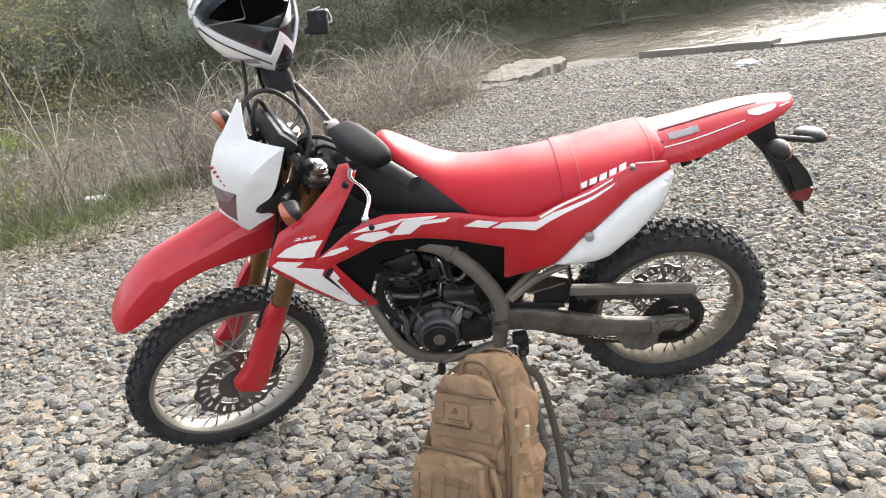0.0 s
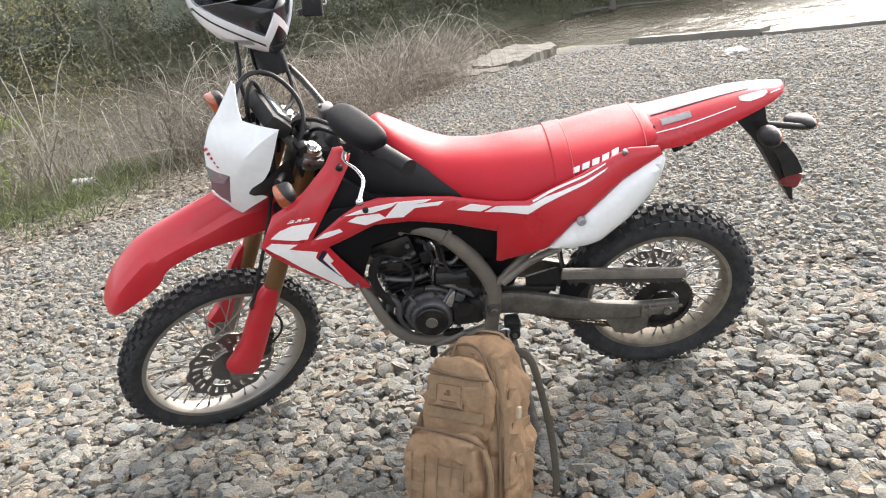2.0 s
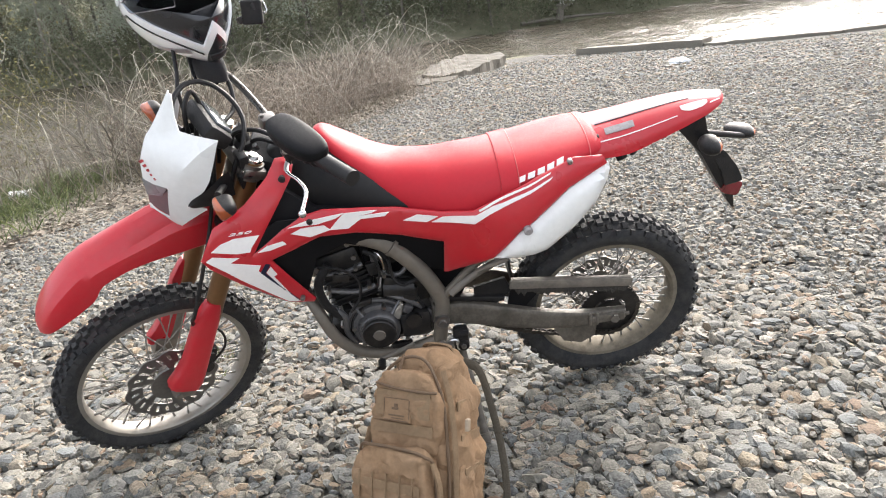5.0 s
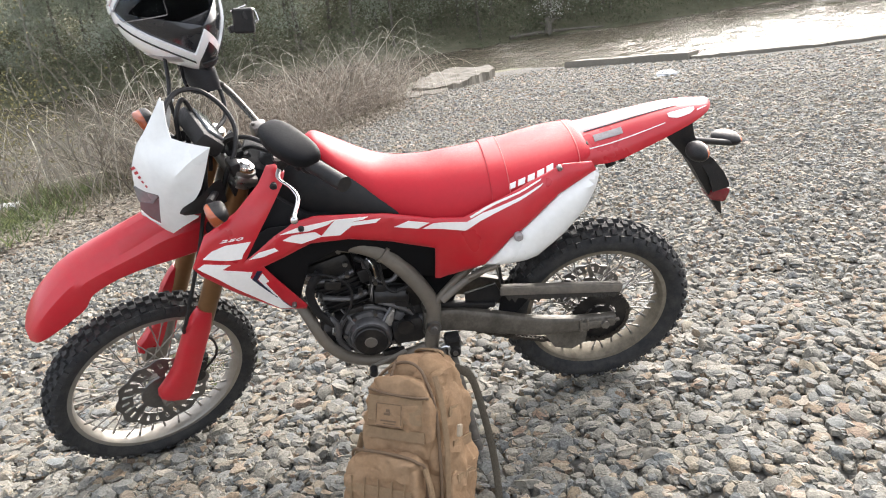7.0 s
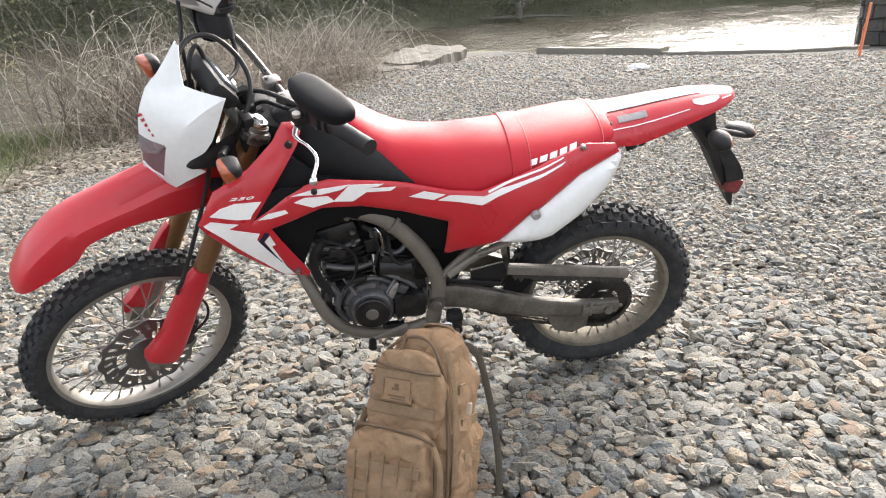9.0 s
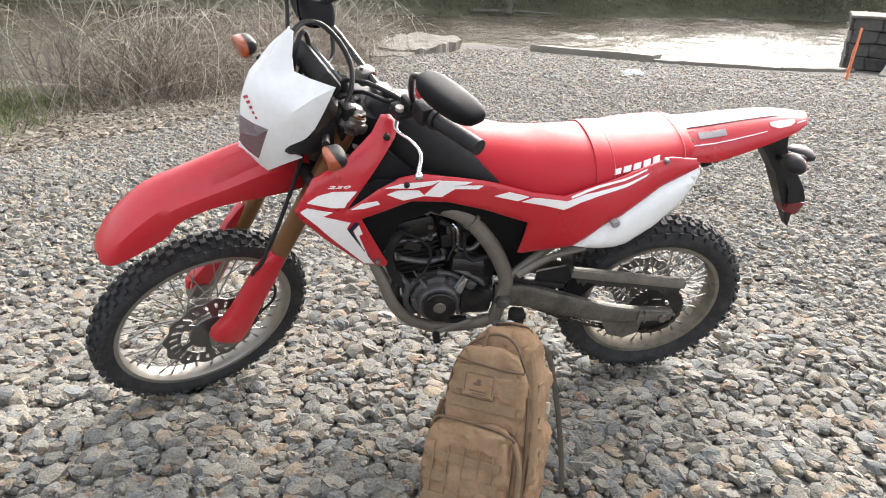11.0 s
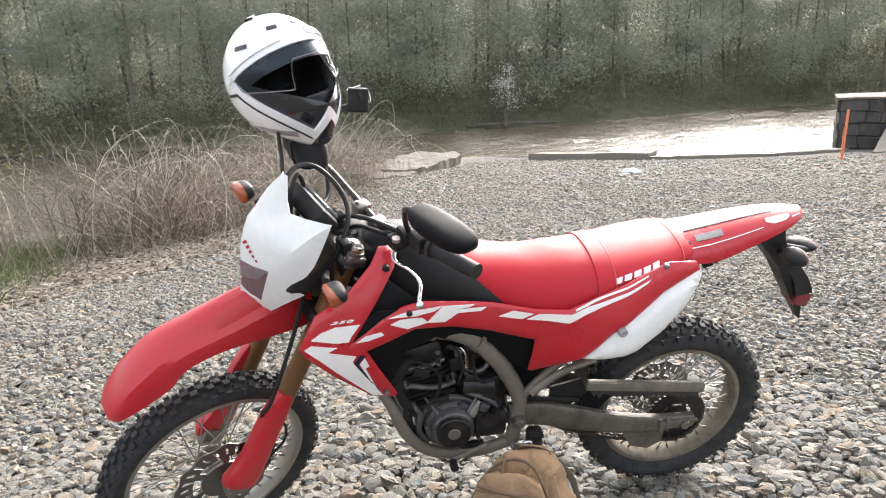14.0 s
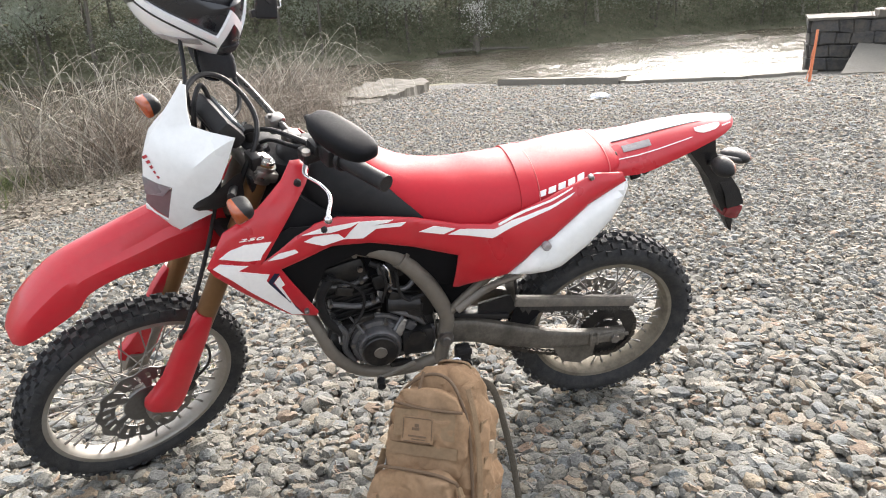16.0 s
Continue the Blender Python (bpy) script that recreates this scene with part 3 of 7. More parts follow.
def size_of(n, mid, spread=0.32):
    return np.clip(mid * np.exp(rng.normal(0, spread, n)), mid * 0.4, mid * 2.1)


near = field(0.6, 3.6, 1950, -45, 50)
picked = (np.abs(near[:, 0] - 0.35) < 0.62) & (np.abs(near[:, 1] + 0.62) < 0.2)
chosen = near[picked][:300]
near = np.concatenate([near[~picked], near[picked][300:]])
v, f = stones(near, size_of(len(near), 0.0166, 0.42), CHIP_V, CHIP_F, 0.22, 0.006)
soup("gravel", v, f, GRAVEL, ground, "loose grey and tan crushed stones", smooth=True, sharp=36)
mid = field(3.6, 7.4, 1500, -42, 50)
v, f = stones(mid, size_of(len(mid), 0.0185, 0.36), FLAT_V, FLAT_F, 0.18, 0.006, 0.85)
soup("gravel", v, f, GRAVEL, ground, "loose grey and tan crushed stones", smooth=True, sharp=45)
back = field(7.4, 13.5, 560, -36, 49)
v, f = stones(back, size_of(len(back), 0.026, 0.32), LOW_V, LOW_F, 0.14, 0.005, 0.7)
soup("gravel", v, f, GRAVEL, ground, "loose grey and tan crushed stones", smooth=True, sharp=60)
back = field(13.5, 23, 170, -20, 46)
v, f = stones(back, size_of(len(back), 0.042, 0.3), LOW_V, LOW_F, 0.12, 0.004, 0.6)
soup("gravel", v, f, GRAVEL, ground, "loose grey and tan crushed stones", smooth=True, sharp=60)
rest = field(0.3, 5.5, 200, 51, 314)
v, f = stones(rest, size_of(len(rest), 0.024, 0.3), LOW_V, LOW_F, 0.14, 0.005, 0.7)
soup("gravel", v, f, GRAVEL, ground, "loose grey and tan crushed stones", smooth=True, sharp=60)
kinds = []
for k in range(14):
    v, f = stones(np.zeros((1, 2)), np.array([0.0178]), CHIP_V, CHIP_F, 0.2, 0.0)
    me = bpy.data.meshes.new("stone")
    me.from_pydata((v - v.mean(0)).tolist(), [], f.tolist())
    kinds.append(me)
for (x, y), s in zip(chosen, size_of(len(chosen), 1.0)):
    part_of("stone", kinds[rng.integers(14)], GRAVEL_OB, ground, smooth=True, sharp=36, m=pose(x, y, float(land(x, y)) + rng.uniform(0, 0.012), rng.normal(0, 15), rng.normal(0, 15), rng.uniform(0, 360)) @ Matrix.Scale(s, 4))


# ---- brambles, grass and weeds on the bank ----
def canes(n, roots, height, reach, r, seed, droop=0.6, wild=0.10, k=12, behind=0.1):
    """Arching canes: each springs from a root, rises and bends over, as a thin three-sided tube."""
    g = np.random.default_rng(seed)
    t = np.linspace(0, 1, k)
    xy = roots[g.integers(0, len(roots), n)] + g.normal(0, 0.14, (n, 2))
    low = gravel_edge(xy[:, 0]) + behind
    xy[:, 1] = np.where(xy[:, 1] < low, low + g.uniform(0.0, 0.4, n), xy[:, 1])
    h, l = height * g.uniform(0.45, 1.1, n), reach * g.uniform(0.35, 1.25, n)
    head = g.uniform(0, 2 * np.pi, n)[:, None] + g.normal(0, 0.5, n)[:, None] * t
    out = l[:, None] * np.sin(t * np.pi / 2)[None] ** 1.3
    peak = g.uniform(0.55, 1.0, n)[:, None] / max(0.3, droop + 0.4)
    up = h[:, None] * np.sin(np.clip(t[None] / peak, 0, 2.2) * np.pi / 2)
    p = np.stack([xy[:, :1] + out * np.cos(head), xy[:, 1:] + out * np.sin(head), up], -1)
    for f_ in (0.7, 1.3, 2.4):
        p += (wild / f_) * h[:, None, None] * np.sin(2 * np.pi * f_ * t[None, :, None] + g.uniform(0, 6.28, (n, 1, 3))) * t[None, :, None]
    p[..., 2] = np.maximum(p[..., 2], 0.01) + land(xy[:, 0], xy[:, 1])[:, None]
    rad = (r * g.uniform(0.55, 1.3, n))[:, None] * (1 - 0.7 * t)
    ring = np.array([(1, 0, 0), (-0.5, 0.87, 0.3), (-0.5, -0.87, -0.3)])
    v = (p[:, :, None] + ring[None, None] * rad[..., None, None]).reshape(-1, 3)
    i, j = np.meshgrid(np.arange(k - 1), np.arange(3), indexing="ij")
    q = np.stack([3 * i + j, 3 * i + (j + 1) % 3, 3 * i + 3 + (j + 1) % 3, 3 * i + 3 + j], -1).reshape(-1, 4)
    return v, (q[None] + (np.arange(n) * 3 * k)[:, None, None]).reshape(-1, 4)


def blades(xy, h, w, lean, seed):
    g = np.random.default_rng(seed)
    n = len(xy)
    base = np.concatenate([xy, land(xy[:, 0], xy[:, 1])[:, None] - 0.02], 1)
    a, b = g.uniform(0, 2 * np.pi, n), g.uniform(0, 2 * np.pi, n)
    hh = h * g.uniform(0.4, 1.2, n)
    side = np.stack([np.cos(a), np.sin(a), np.zeros(n)], -1) * (w * g.uniform(0.6, 1.3, n))[:, None]
    out = np.stack([np.cos(b), np.sin(b), np.zeros(n)], -1) * (lean * hh * g.uniform(0.1, 1.2, n))[:, None]
    up = np.zeros((n, 3))
    up[:, 2] = hh
    v = np.stack([base - side, base + side, base + 0.35 * out + 0.55 * up - 0.8 * side, base + 0.35 * out + 0.55 * up + 0.8 * side, base + out + up * 0.95], 1)
    f = (np.arange(n) * 5)[:, None, None] + np.array([(0, 1, 3), (0, 3, 2), (2, 3, 4)])[None]
    return v.reshape(-1, 3), f.reshape(-1, 3)


def strip(n, x0, x1, d0, d1, seed):
    """Places along the back of the gravel, d0 to d1 behind its edge."""
    g = np.random.default_rng(seed)
    x = g.uniform(x0, x1, n)
    return np.stack([x, gravel_edge(x) + d0 + (d1 - d0) * g.uniform(0, 1, n) ** 1.3], -1)


bramble = tagged(new("bramble_thicket"), "tangled thicket of arching dry bramble canes", "brambles", kind="stuff")
# low dense brown mound, then long pale canes that arch out of it, then thin upright dead stems
for name, n, roots, h, reach, r, droop, wild, m_ in (
    ("twigs", 1700, strip(230, -2.9, 0.2, 0.30, 2.8, 41), 0.95, 1.55, 0.0040, 0.95, 0.12, TWIG),
    ("twigs", 1100, strip(170, -2.7, 0.2, 0.15, 1.6, 42), 0.58, 1.35, 0.0036, 0.95, 0.13, TWIG),
    ("twigs", 560, strip(110, -7.5, -2.4, 0.3, 2.8, 43), 0.70, 0.9, 0.0036, 0.7, 0.12, TWIG),
    ("canes", 300, strip(80, -3.8, 0.3, 0.4, 2.8, 44), 1.32, 1.7, 0.0066, 0.85, 0.07, CANE),
    ("canes", 80, strip(26, -1.5, 0.3, 0.3, 1.9, 45), 1.45, 1.5, 0.0070, 0.80, 0.07, CANE),
    ("canes", 120, strip(40, -7.6, -2.6, 0.6, 2.8, 46), 1.35, 0.9, 0.0062, 0.70, 0.08, CANE),
    ("canes", 30, strip(12, -4.2, -2.2, 0.6, 1.8, 47), 1.75, 0.7, 0.0085, 0.35, 0.08, CANE),
):
    v, f = canes(n, roots, h, reach, r, 50 + n, droop, wild)
    soup(name, v, f, m_, bramble)

grass = tagged(new("dry_grass"), "dry straw-coloured grass and weeds below the brambles", "grass", kind="stuff")
v, f = blades(strip(5000, -5, 0.3, 0.0, 2.6, 21), 0.17, 0.0032, 2.2, 22)
soup("straw", v, f, DRYGRASS, grass)
v, f = blades(np.concatenate([strip(11000, -8.5, -3.3, -0.3, 2.4, 23), strip(1600, -8.0, -3.0, 0.1, -1.5, 29), strip(9000, -10, -3.2, 1.0, 5.0, 27)]), 0.21, 0.0065, 1.2, 24)
soup("green_blades", v, f, GREEN, grass)
v, f = blades(np.concatenate([strip(260, -2.4, 0.3, -0.2, 0.5, 25), rng.normal((-0.85, 0.75), (0.14, 0.12), (60, 2))]), 0.10, 0.004, 0.9, 26)
soup("green_blades", v, f, GREEN, grass)


def leaves(centres, spread, n, size, seed, flat=0.6, far=False):
    """Loose leaves round the centres, as pairs of triangles; far off, as one triangle each."""
    g = np.random.default_rng(seed)
    c = centres[g.integers(0, len(centres), n)] + g.normal(0, 1, (n, 3)) * np.array([spread, spread, spread * flat])
    a, b = g.normal(0, 1, (n, 3)), g.normal(0, 1, (n, 3))
    a /= np.linalg.norm(a, axis=1)[:, None]
    b -= a * (a * b).sum(1)[:, None]
    b /= np.linalg.norm(b, axis=1)[:, None]
    s = (size * g.uniform(0.5, 1.3, n))[:, None]
    if far:
        return np.stack([c - a * s, c + a * s, c + b * s * 0.9], 1).reshape(-1, 3), np.arange(3 * n).reshape(-1, 3)
    v = np.stack([c - a * s, c + b * s * 0.5, c + a * s, c - b * s * 0.5], 1)
    f = (np.arange(n) * 4)[:, None, None] + np.array([(0, 1, 2), (0, 2, 3)])[None]
    return v.reshape(-1, 3), f.reshape(-1, 3)


def fallen(xy, size, seed):
    """Dead leaves and bits lying almost flat."""
    g = np.random.default_rng(seed)
    n = len(xy)
    c = np.concatenate([xy, (land(xy[:, 0], xy[:, 1]) + g.uniform(-0.012, 0.022, n))[:, None]], 1)
    a = g.uniform(0, 2 * np.pi, n)
    s = size * g.uniform(0.4, 1.3, n)
    d = np.stack([np.cos(a), np.sin(a), g.normal(0, 0.3, n)], -1) * s[:, None]
    e = np.stack([-np.sin(a), np.cos(a), g.normal(0, 0.4, n)], -1) * (s * g.uniform(0.15, 0.6, n))[:, None]
    v = np.stack([c - d, c + e, c + d, c - e], 1)
    f = (np.arange(n) * 4)[:, None, None] + np.array([(0, 1, 2), (0, 2, 3)])[None]
    return v.reshape(-1, 3), f.reshape(-1, 3)


v, f = fallen(np.concatenate([strip(30000, -8.5, 0.45, -0.15, 3.2, 31), strip(30000, -4.6, 0.45, 0.25, -1.8, 32), strip(7000, -10, -2.6, 0.4, 4.6, 33)]), 0.040, 34)
soup("leaf_litter", v, f, LITTER, grass)
v, f = canes(1300, strip(260, -4.0, 0.2, 0.6, -1.5, 48), 0.07, 0.5, 0.0030, 13, 0.6, 0.5, behind=-2.0)
soup("fallen_twigs", v, f, CANE, grass)

# far-bank leaf tones lifted pale and even, haze put into the colour
HAZYLEAF = island_mat("hazy_spring_leaves", [(0, (0.275, 0.305, 0.228)), (0.5, (0.300, 0.328, 0.255)), (0.85, (0.318, 0.332, 0.270)), (1, (0.345, 0.342, 0.295))], 0.95, 0.0, speck=0.1, glow=0.25)
YOUNGLEAF = island_mat("young_leaves", [(0, (0.075, 0.075, 0.030)), (0.6, (0.13, 0.12, 0.05)), (1, (0.20, 0.18, 0.085))], 0.7, 0.0, speck=0.1, glow=0.4)
LIMELEAF = island_mat("lime_leaves", [(0, (0.085, 0.13, 0.025)), (1, (0.17, 0.22, 0.05))], 0.7, 0.0, speck=0.1, glow=0.4)
BLOSSOM = island_mat("white_blossom", [(0, (0.5, 0.5, 0.46)), (1, (0.8, 0.8, 0.76))], 0.8, 0.0, speck=0.1, glow=0.4)


def tree(label, height, spread, n_leaf, leaf, leaf_mat, bark, seed, m, r=0.16, clear=0.25, category="tree", group=""):
    """A trunk with limbs and a loose crown."""
    g = np.random.default_rng(seed)
    t = thing("tree", label, category, group, m=m)
    bm = bmesh.new()
    lean = g.normal(0, 0.05, 2)
    spine = [(lean[0] * k * height / 6 + g.normal(0, 0.05), lean[1] * k * height / 6 + g.normal(0, 0.05), height * k / 6) for k in range(7)]
    spine[0] = (0, 0, -0.6)
    add_tube(bm, spine, (r, r * 0.2), 7, 2)
    tips = []
    for k in range(13):
        h = g.uniform(clear, 0.95)
        i = h * 6
        q = np.array(spine[int(i)]) * (1 - i % 1) + np.array(spine[min(6, int(i) + 1)]) * (i % 1)
        a, reach = g.uniform(0, 2 * np.pi), spread * g.uniform(0.5, 1.1) * (1.15 - h * 0.6)
        e = q + np.array([reach * np.cos(a), reach * np.sin(a), reach * g.uniform(0.2, 0.8)])
        mid_ = (q + e) / 2 + np.array([0, 0, reach * 0.1])
        add_tube(bm, [q, mid_, e], (r * 0.35 * (1.2 - h), r * 0.06), 5, 3)
        tips += [e, (mid_ + e) / 2, mid_ * 0.7 + e * 0.3 + g.normal(0, 0.3, 3)]
    part("trunk", bm, bark, t)
    tips = np.array(tips + [np.array(spine[6]), np.array(spine[5])])
    v, f = leaves(tips, spread * 0.36, n_leaf, leaf, seed + 50, far=leaf > 0.1)
    soup("crown", v, f, leaf_mat, t, kind="")
    return t


# ---- the wooded far bank ----
protos = []
for k in range(6):
    protos.append(tree("slender riverside tree in thin spring leaf", 13 + 2.0 * (k % 3), 2.6 + 0.4 * (k % 2), 6800, 0.11, HAZYLEAF, PALEBARK if k == 2 else BARK, 100 + k, pose(-30 + 12 * k, 61 + k, 0), 0.12 + 0.03 * (k % 3), 0.06, group="far bank woods"))
for k, p in enumerate(protos):
    x = -30 + 12 * k
    p.matrix_basis = pose(x, float(far_y(x)) + 3, float(land(x, far_y(x) + 3)))
for row, (depth, step) in enumerate(((2.0, 3.1), (6.0, 3.3), (11.0, 3.8), (17.0, 5.0))):
    x = -46.0 + row * 1.1
    while x < 62:
        px, d = x + rng.uniform(-1, 1), depth + rng.uniform(-1.5, 1.5)
        y = float(far_y(px)) + d
        s = rng.uniform(0.75, 1.15)
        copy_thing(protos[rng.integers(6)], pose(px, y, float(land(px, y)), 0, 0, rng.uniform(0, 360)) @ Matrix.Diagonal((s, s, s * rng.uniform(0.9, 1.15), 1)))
        x += step * rng.uniform(0.8, 1.25)
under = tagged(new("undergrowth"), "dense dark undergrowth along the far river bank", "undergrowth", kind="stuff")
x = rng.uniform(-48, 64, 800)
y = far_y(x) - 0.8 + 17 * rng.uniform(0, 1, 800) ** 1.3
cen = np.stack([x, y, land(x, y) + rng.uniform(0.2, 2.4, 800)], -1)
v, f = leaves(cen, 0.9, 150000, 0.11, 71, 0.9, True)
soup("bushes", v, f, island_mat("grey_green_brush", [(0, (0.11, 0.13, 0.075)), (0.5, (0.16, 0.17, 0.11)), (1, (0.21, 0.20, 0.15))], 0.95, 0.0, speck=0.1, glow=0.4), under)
log = thing("driftwood_log", "bleached driftwood log stranded on the far bank", "log", m=pose(13.0, 52.8, WATER + 0.25, 0, 0, 4))
bm = tube([(-3.6, 0, 0.1), (-1, 0.2, 0.15), (1.5, 0, 0.1), (3.4, -0.2, 0.0)], (0.14, 0.06), 8, 3)
part("bole", bm, BARK, log)
part("root", join(tube([(-0.7, 0.1, 0.0), (-0.6, 0.1, 0.6), (-0.75, 0, 1.1)], (0.3, 0.16), 7, 3), tube([(-0.6, 0.1, 0.6), (-0.1, 0, 1.0), (0.3, 0, 1.0)], (0.12, 0.05), 6, 3), tube([(-0.6, 0.1, 0.5), (-1.3, 0, 0.9)], (0.1, 0.04), 6, 0)), BARK, log)
tree("small tree covered in white blossom", 4.3, 1.05, 800, 0.085, BLOSSOM, BARK, 300, pose(12.5, 53.3, float(land(12.5, 53.3))), 0.08, 0.35, "blossom tree")
bush = tree("young tree with yellow-green spring leaves", 4.6, 1.6, 9000, 0.026, YOUNGLEAF, BARK, 310, pose(-8.2, 11.6, float(land(-8.2, 11.6))) @ Matrix.Scale(1.25, 4), 0.05, 0.2)
copy_thing(bush, pose(-10.8, 12.4, float(land(-10.8, 12.4)), 0, 0, 120) @ Matrix.Scale(1.25, 4))
shoots = tagged(new("leafy_shoots"), "low shoots with bright lime-green leaves", "weeds", kind="stuff")
cen = np.concatenate([np.array((-5.15, 5.5, 0.2)) + rng.normal(0, (0.3, 0.3, 0.15), (12, 3)), np.array((-6.1, 7.6, 0.35)) + rng.normal(0, (0.15, 0.2, 0.1), (6, 3))])
v, f = leaves(cen, 0.10, 800, 0.032, 77)
soup("leaves", v, f, LIMELEAF, shoots)


# ---- the motorcycle: x rearwards, y to its right, z up; it leans on its side stand ----
BIKE = pose(0.001, 0.066, 0.011, 12.14, 0, 0)
bike = thing("motorcycle", "red and white dual-sport motorcycle leaning on its side stand", "motorcycle", m=BIKE)
AXIS = Vector((math.sin(radians(27.5)), 0, math.cos(radians(27.5))))
STEM = Vector((-0.862, 0, 0))
STEER = Matrix.Translation(STEM) @ Matrix.Rotation(radians(30), 4, AXIS) @ Matrix.Translation(-STEM)


def on_axis(z, ahead=0.0, y=0.0):
    """A point by the steering axis at a height, a little ahead of it."""
    return Vector((STEM.x + AXIS.x / AXIS.z * z - ahead, y, z))


def side_y(x, z):
    """How far out the left bodywork lies."""
    w = np.interp(x, [-0.48, -0.43, -0.35, -0.25, -0.14, 0.0, 0.1, 0.25, 0.4, 0.48, 0.56, 0.72], [0.3, 0.295, 0.279, 0.246, 0.212, 0.182, 0.166, 0.178, 0.212, 0.22, 0.202, 0.163])
    c = np.interp(x, [-0.48, 0, 0.4, 0.72], [0.87, 0.86, 0.77, 0.89])
    return -(w - 0.7 * (z - c) ** 2 - 2.2 * np.maximum(0.0, z - c - 0.03) ** 2)


def inside(p, poly):
    r, n = False, len(poly)
    for i in range(n):
        (ax, az), (bx, bz) = poly[i], poly[i - 1]
        if (az > p[1]) != (bz > p[1]) and p[0] < (bx - ax) * (p[1] - az) / (bz - az) + ax:
            r = not r
    return r


def edge_dist(p, poly):
    best = 9.0
    for i in range(len(poly)):
        a, b = Vector(poly[i - 1]), Vector(poly[i])
        t = max(0, min(1, (Vector(p) - a).dot(b - a) / max(1e-9, (b - a).length_squared)))
        best = min(best, (Vector(p) - a.lerp(b, t)).length)
    return best


def panel(outline, out=0.0, thick=0.004, roll=0.012, soft=0.014, grid=0.022, mirror=1, fn=side_y, crease=()):
    """A moulded panel over an outline in x and z, rolled in at its edges; out lifts it off the body line."""
    bm = bmesh.new()
    bm.faces.new([bm.verts.new((x, 0, z)) for x, z in outline])
    (ax, bx), (az, bz) = ((min(c), max(c)) for c in zip(*outline))
    for lo, hi, no in ((ax, bx, (1, 0, 0)), (az, bz, (0, 0, 1))):
        k = lo + grid * 0.5
        while k < hi:
            bmesh.ops.bisect_plane(bm, geom=bm.verts[:] + bm.edges[:] + bm.faces[:], plane_co=(k, 0, k), plane_no=no)
            k += grid
    if soft:
        bmesh.ops.triangulate(bm, faces=bm.faces[:])
    for q in bm.verts:
        x, z = q.co.x, q.co.z
        y = float(fn(x, z)) - out
        if roll:
            y += roll * max(0.0, 1 - edge_dist((x, z), outline) / soft) ** 2
        for (cx, cz), (dx, dz), depth in crease:
            s = (x - cx) * dz - (z - cz) * dx
            y += depth * max(0.0, min(1.0, s / 0.03))
        q.co.y = y
    ex = bmesh.ops.extrude_face_region(bm, geom=bm.faces[:])
    for q in (g for g in ex["geom"] if isinstance(g, bmesh.types.BMVert)):
        q.co.y += thick
    if mirror < 0:
        bmesh.ops.scale(bm, vec=(1, -0.86, 1), verts=bm.verts[:])
    return bm


def arch(stations, n=12, pinch=2.4, shell=0.0):
    """A body of rounded cross-sections: x, top, bottom, half width, and how square each one is."""
    rings = []
    for x, top, bot, hw in stations:
        ring = []
        for k in range(2 * n + 1):
            a = math.pi * k / (2 * n)
            c, s = math.cos(a), math.sin(a)
            ring.append((x, -hw * math.copysign(abs(c) ** (2 / pinch), c), bot + (top - bot) * abs(s) ** (2 / pinch)))
        ring.append((x, hw * 0.6, bot))
        ring.append((x, -hw * 0.6, bot))
        rings.append(ring)
    return skin(rings)


def spread(st, n=5):
    """Smooths a table of stations."""
    return [tuple(v) for v in refine(np.array(st), n)]


def refine(a, n):
    out = []
    for i in range(len(a) - 1):
        p0, p1, p2, p3 = a[max(i - 1, 0)], a[i], a[i + 1], a[min(i + 2, len(a) - 1)]
        for k in range(n):
            t = k / n
            out.append(0.5 * (2 * p1 + (p2 - p0) * t + (2 * p0 - 5 * p1 + 4 * p2 - p3) * t * t + (3 * p1 - p0 - 3 * p2 + p3) * t ** 3))
    return out + [a[-1]]


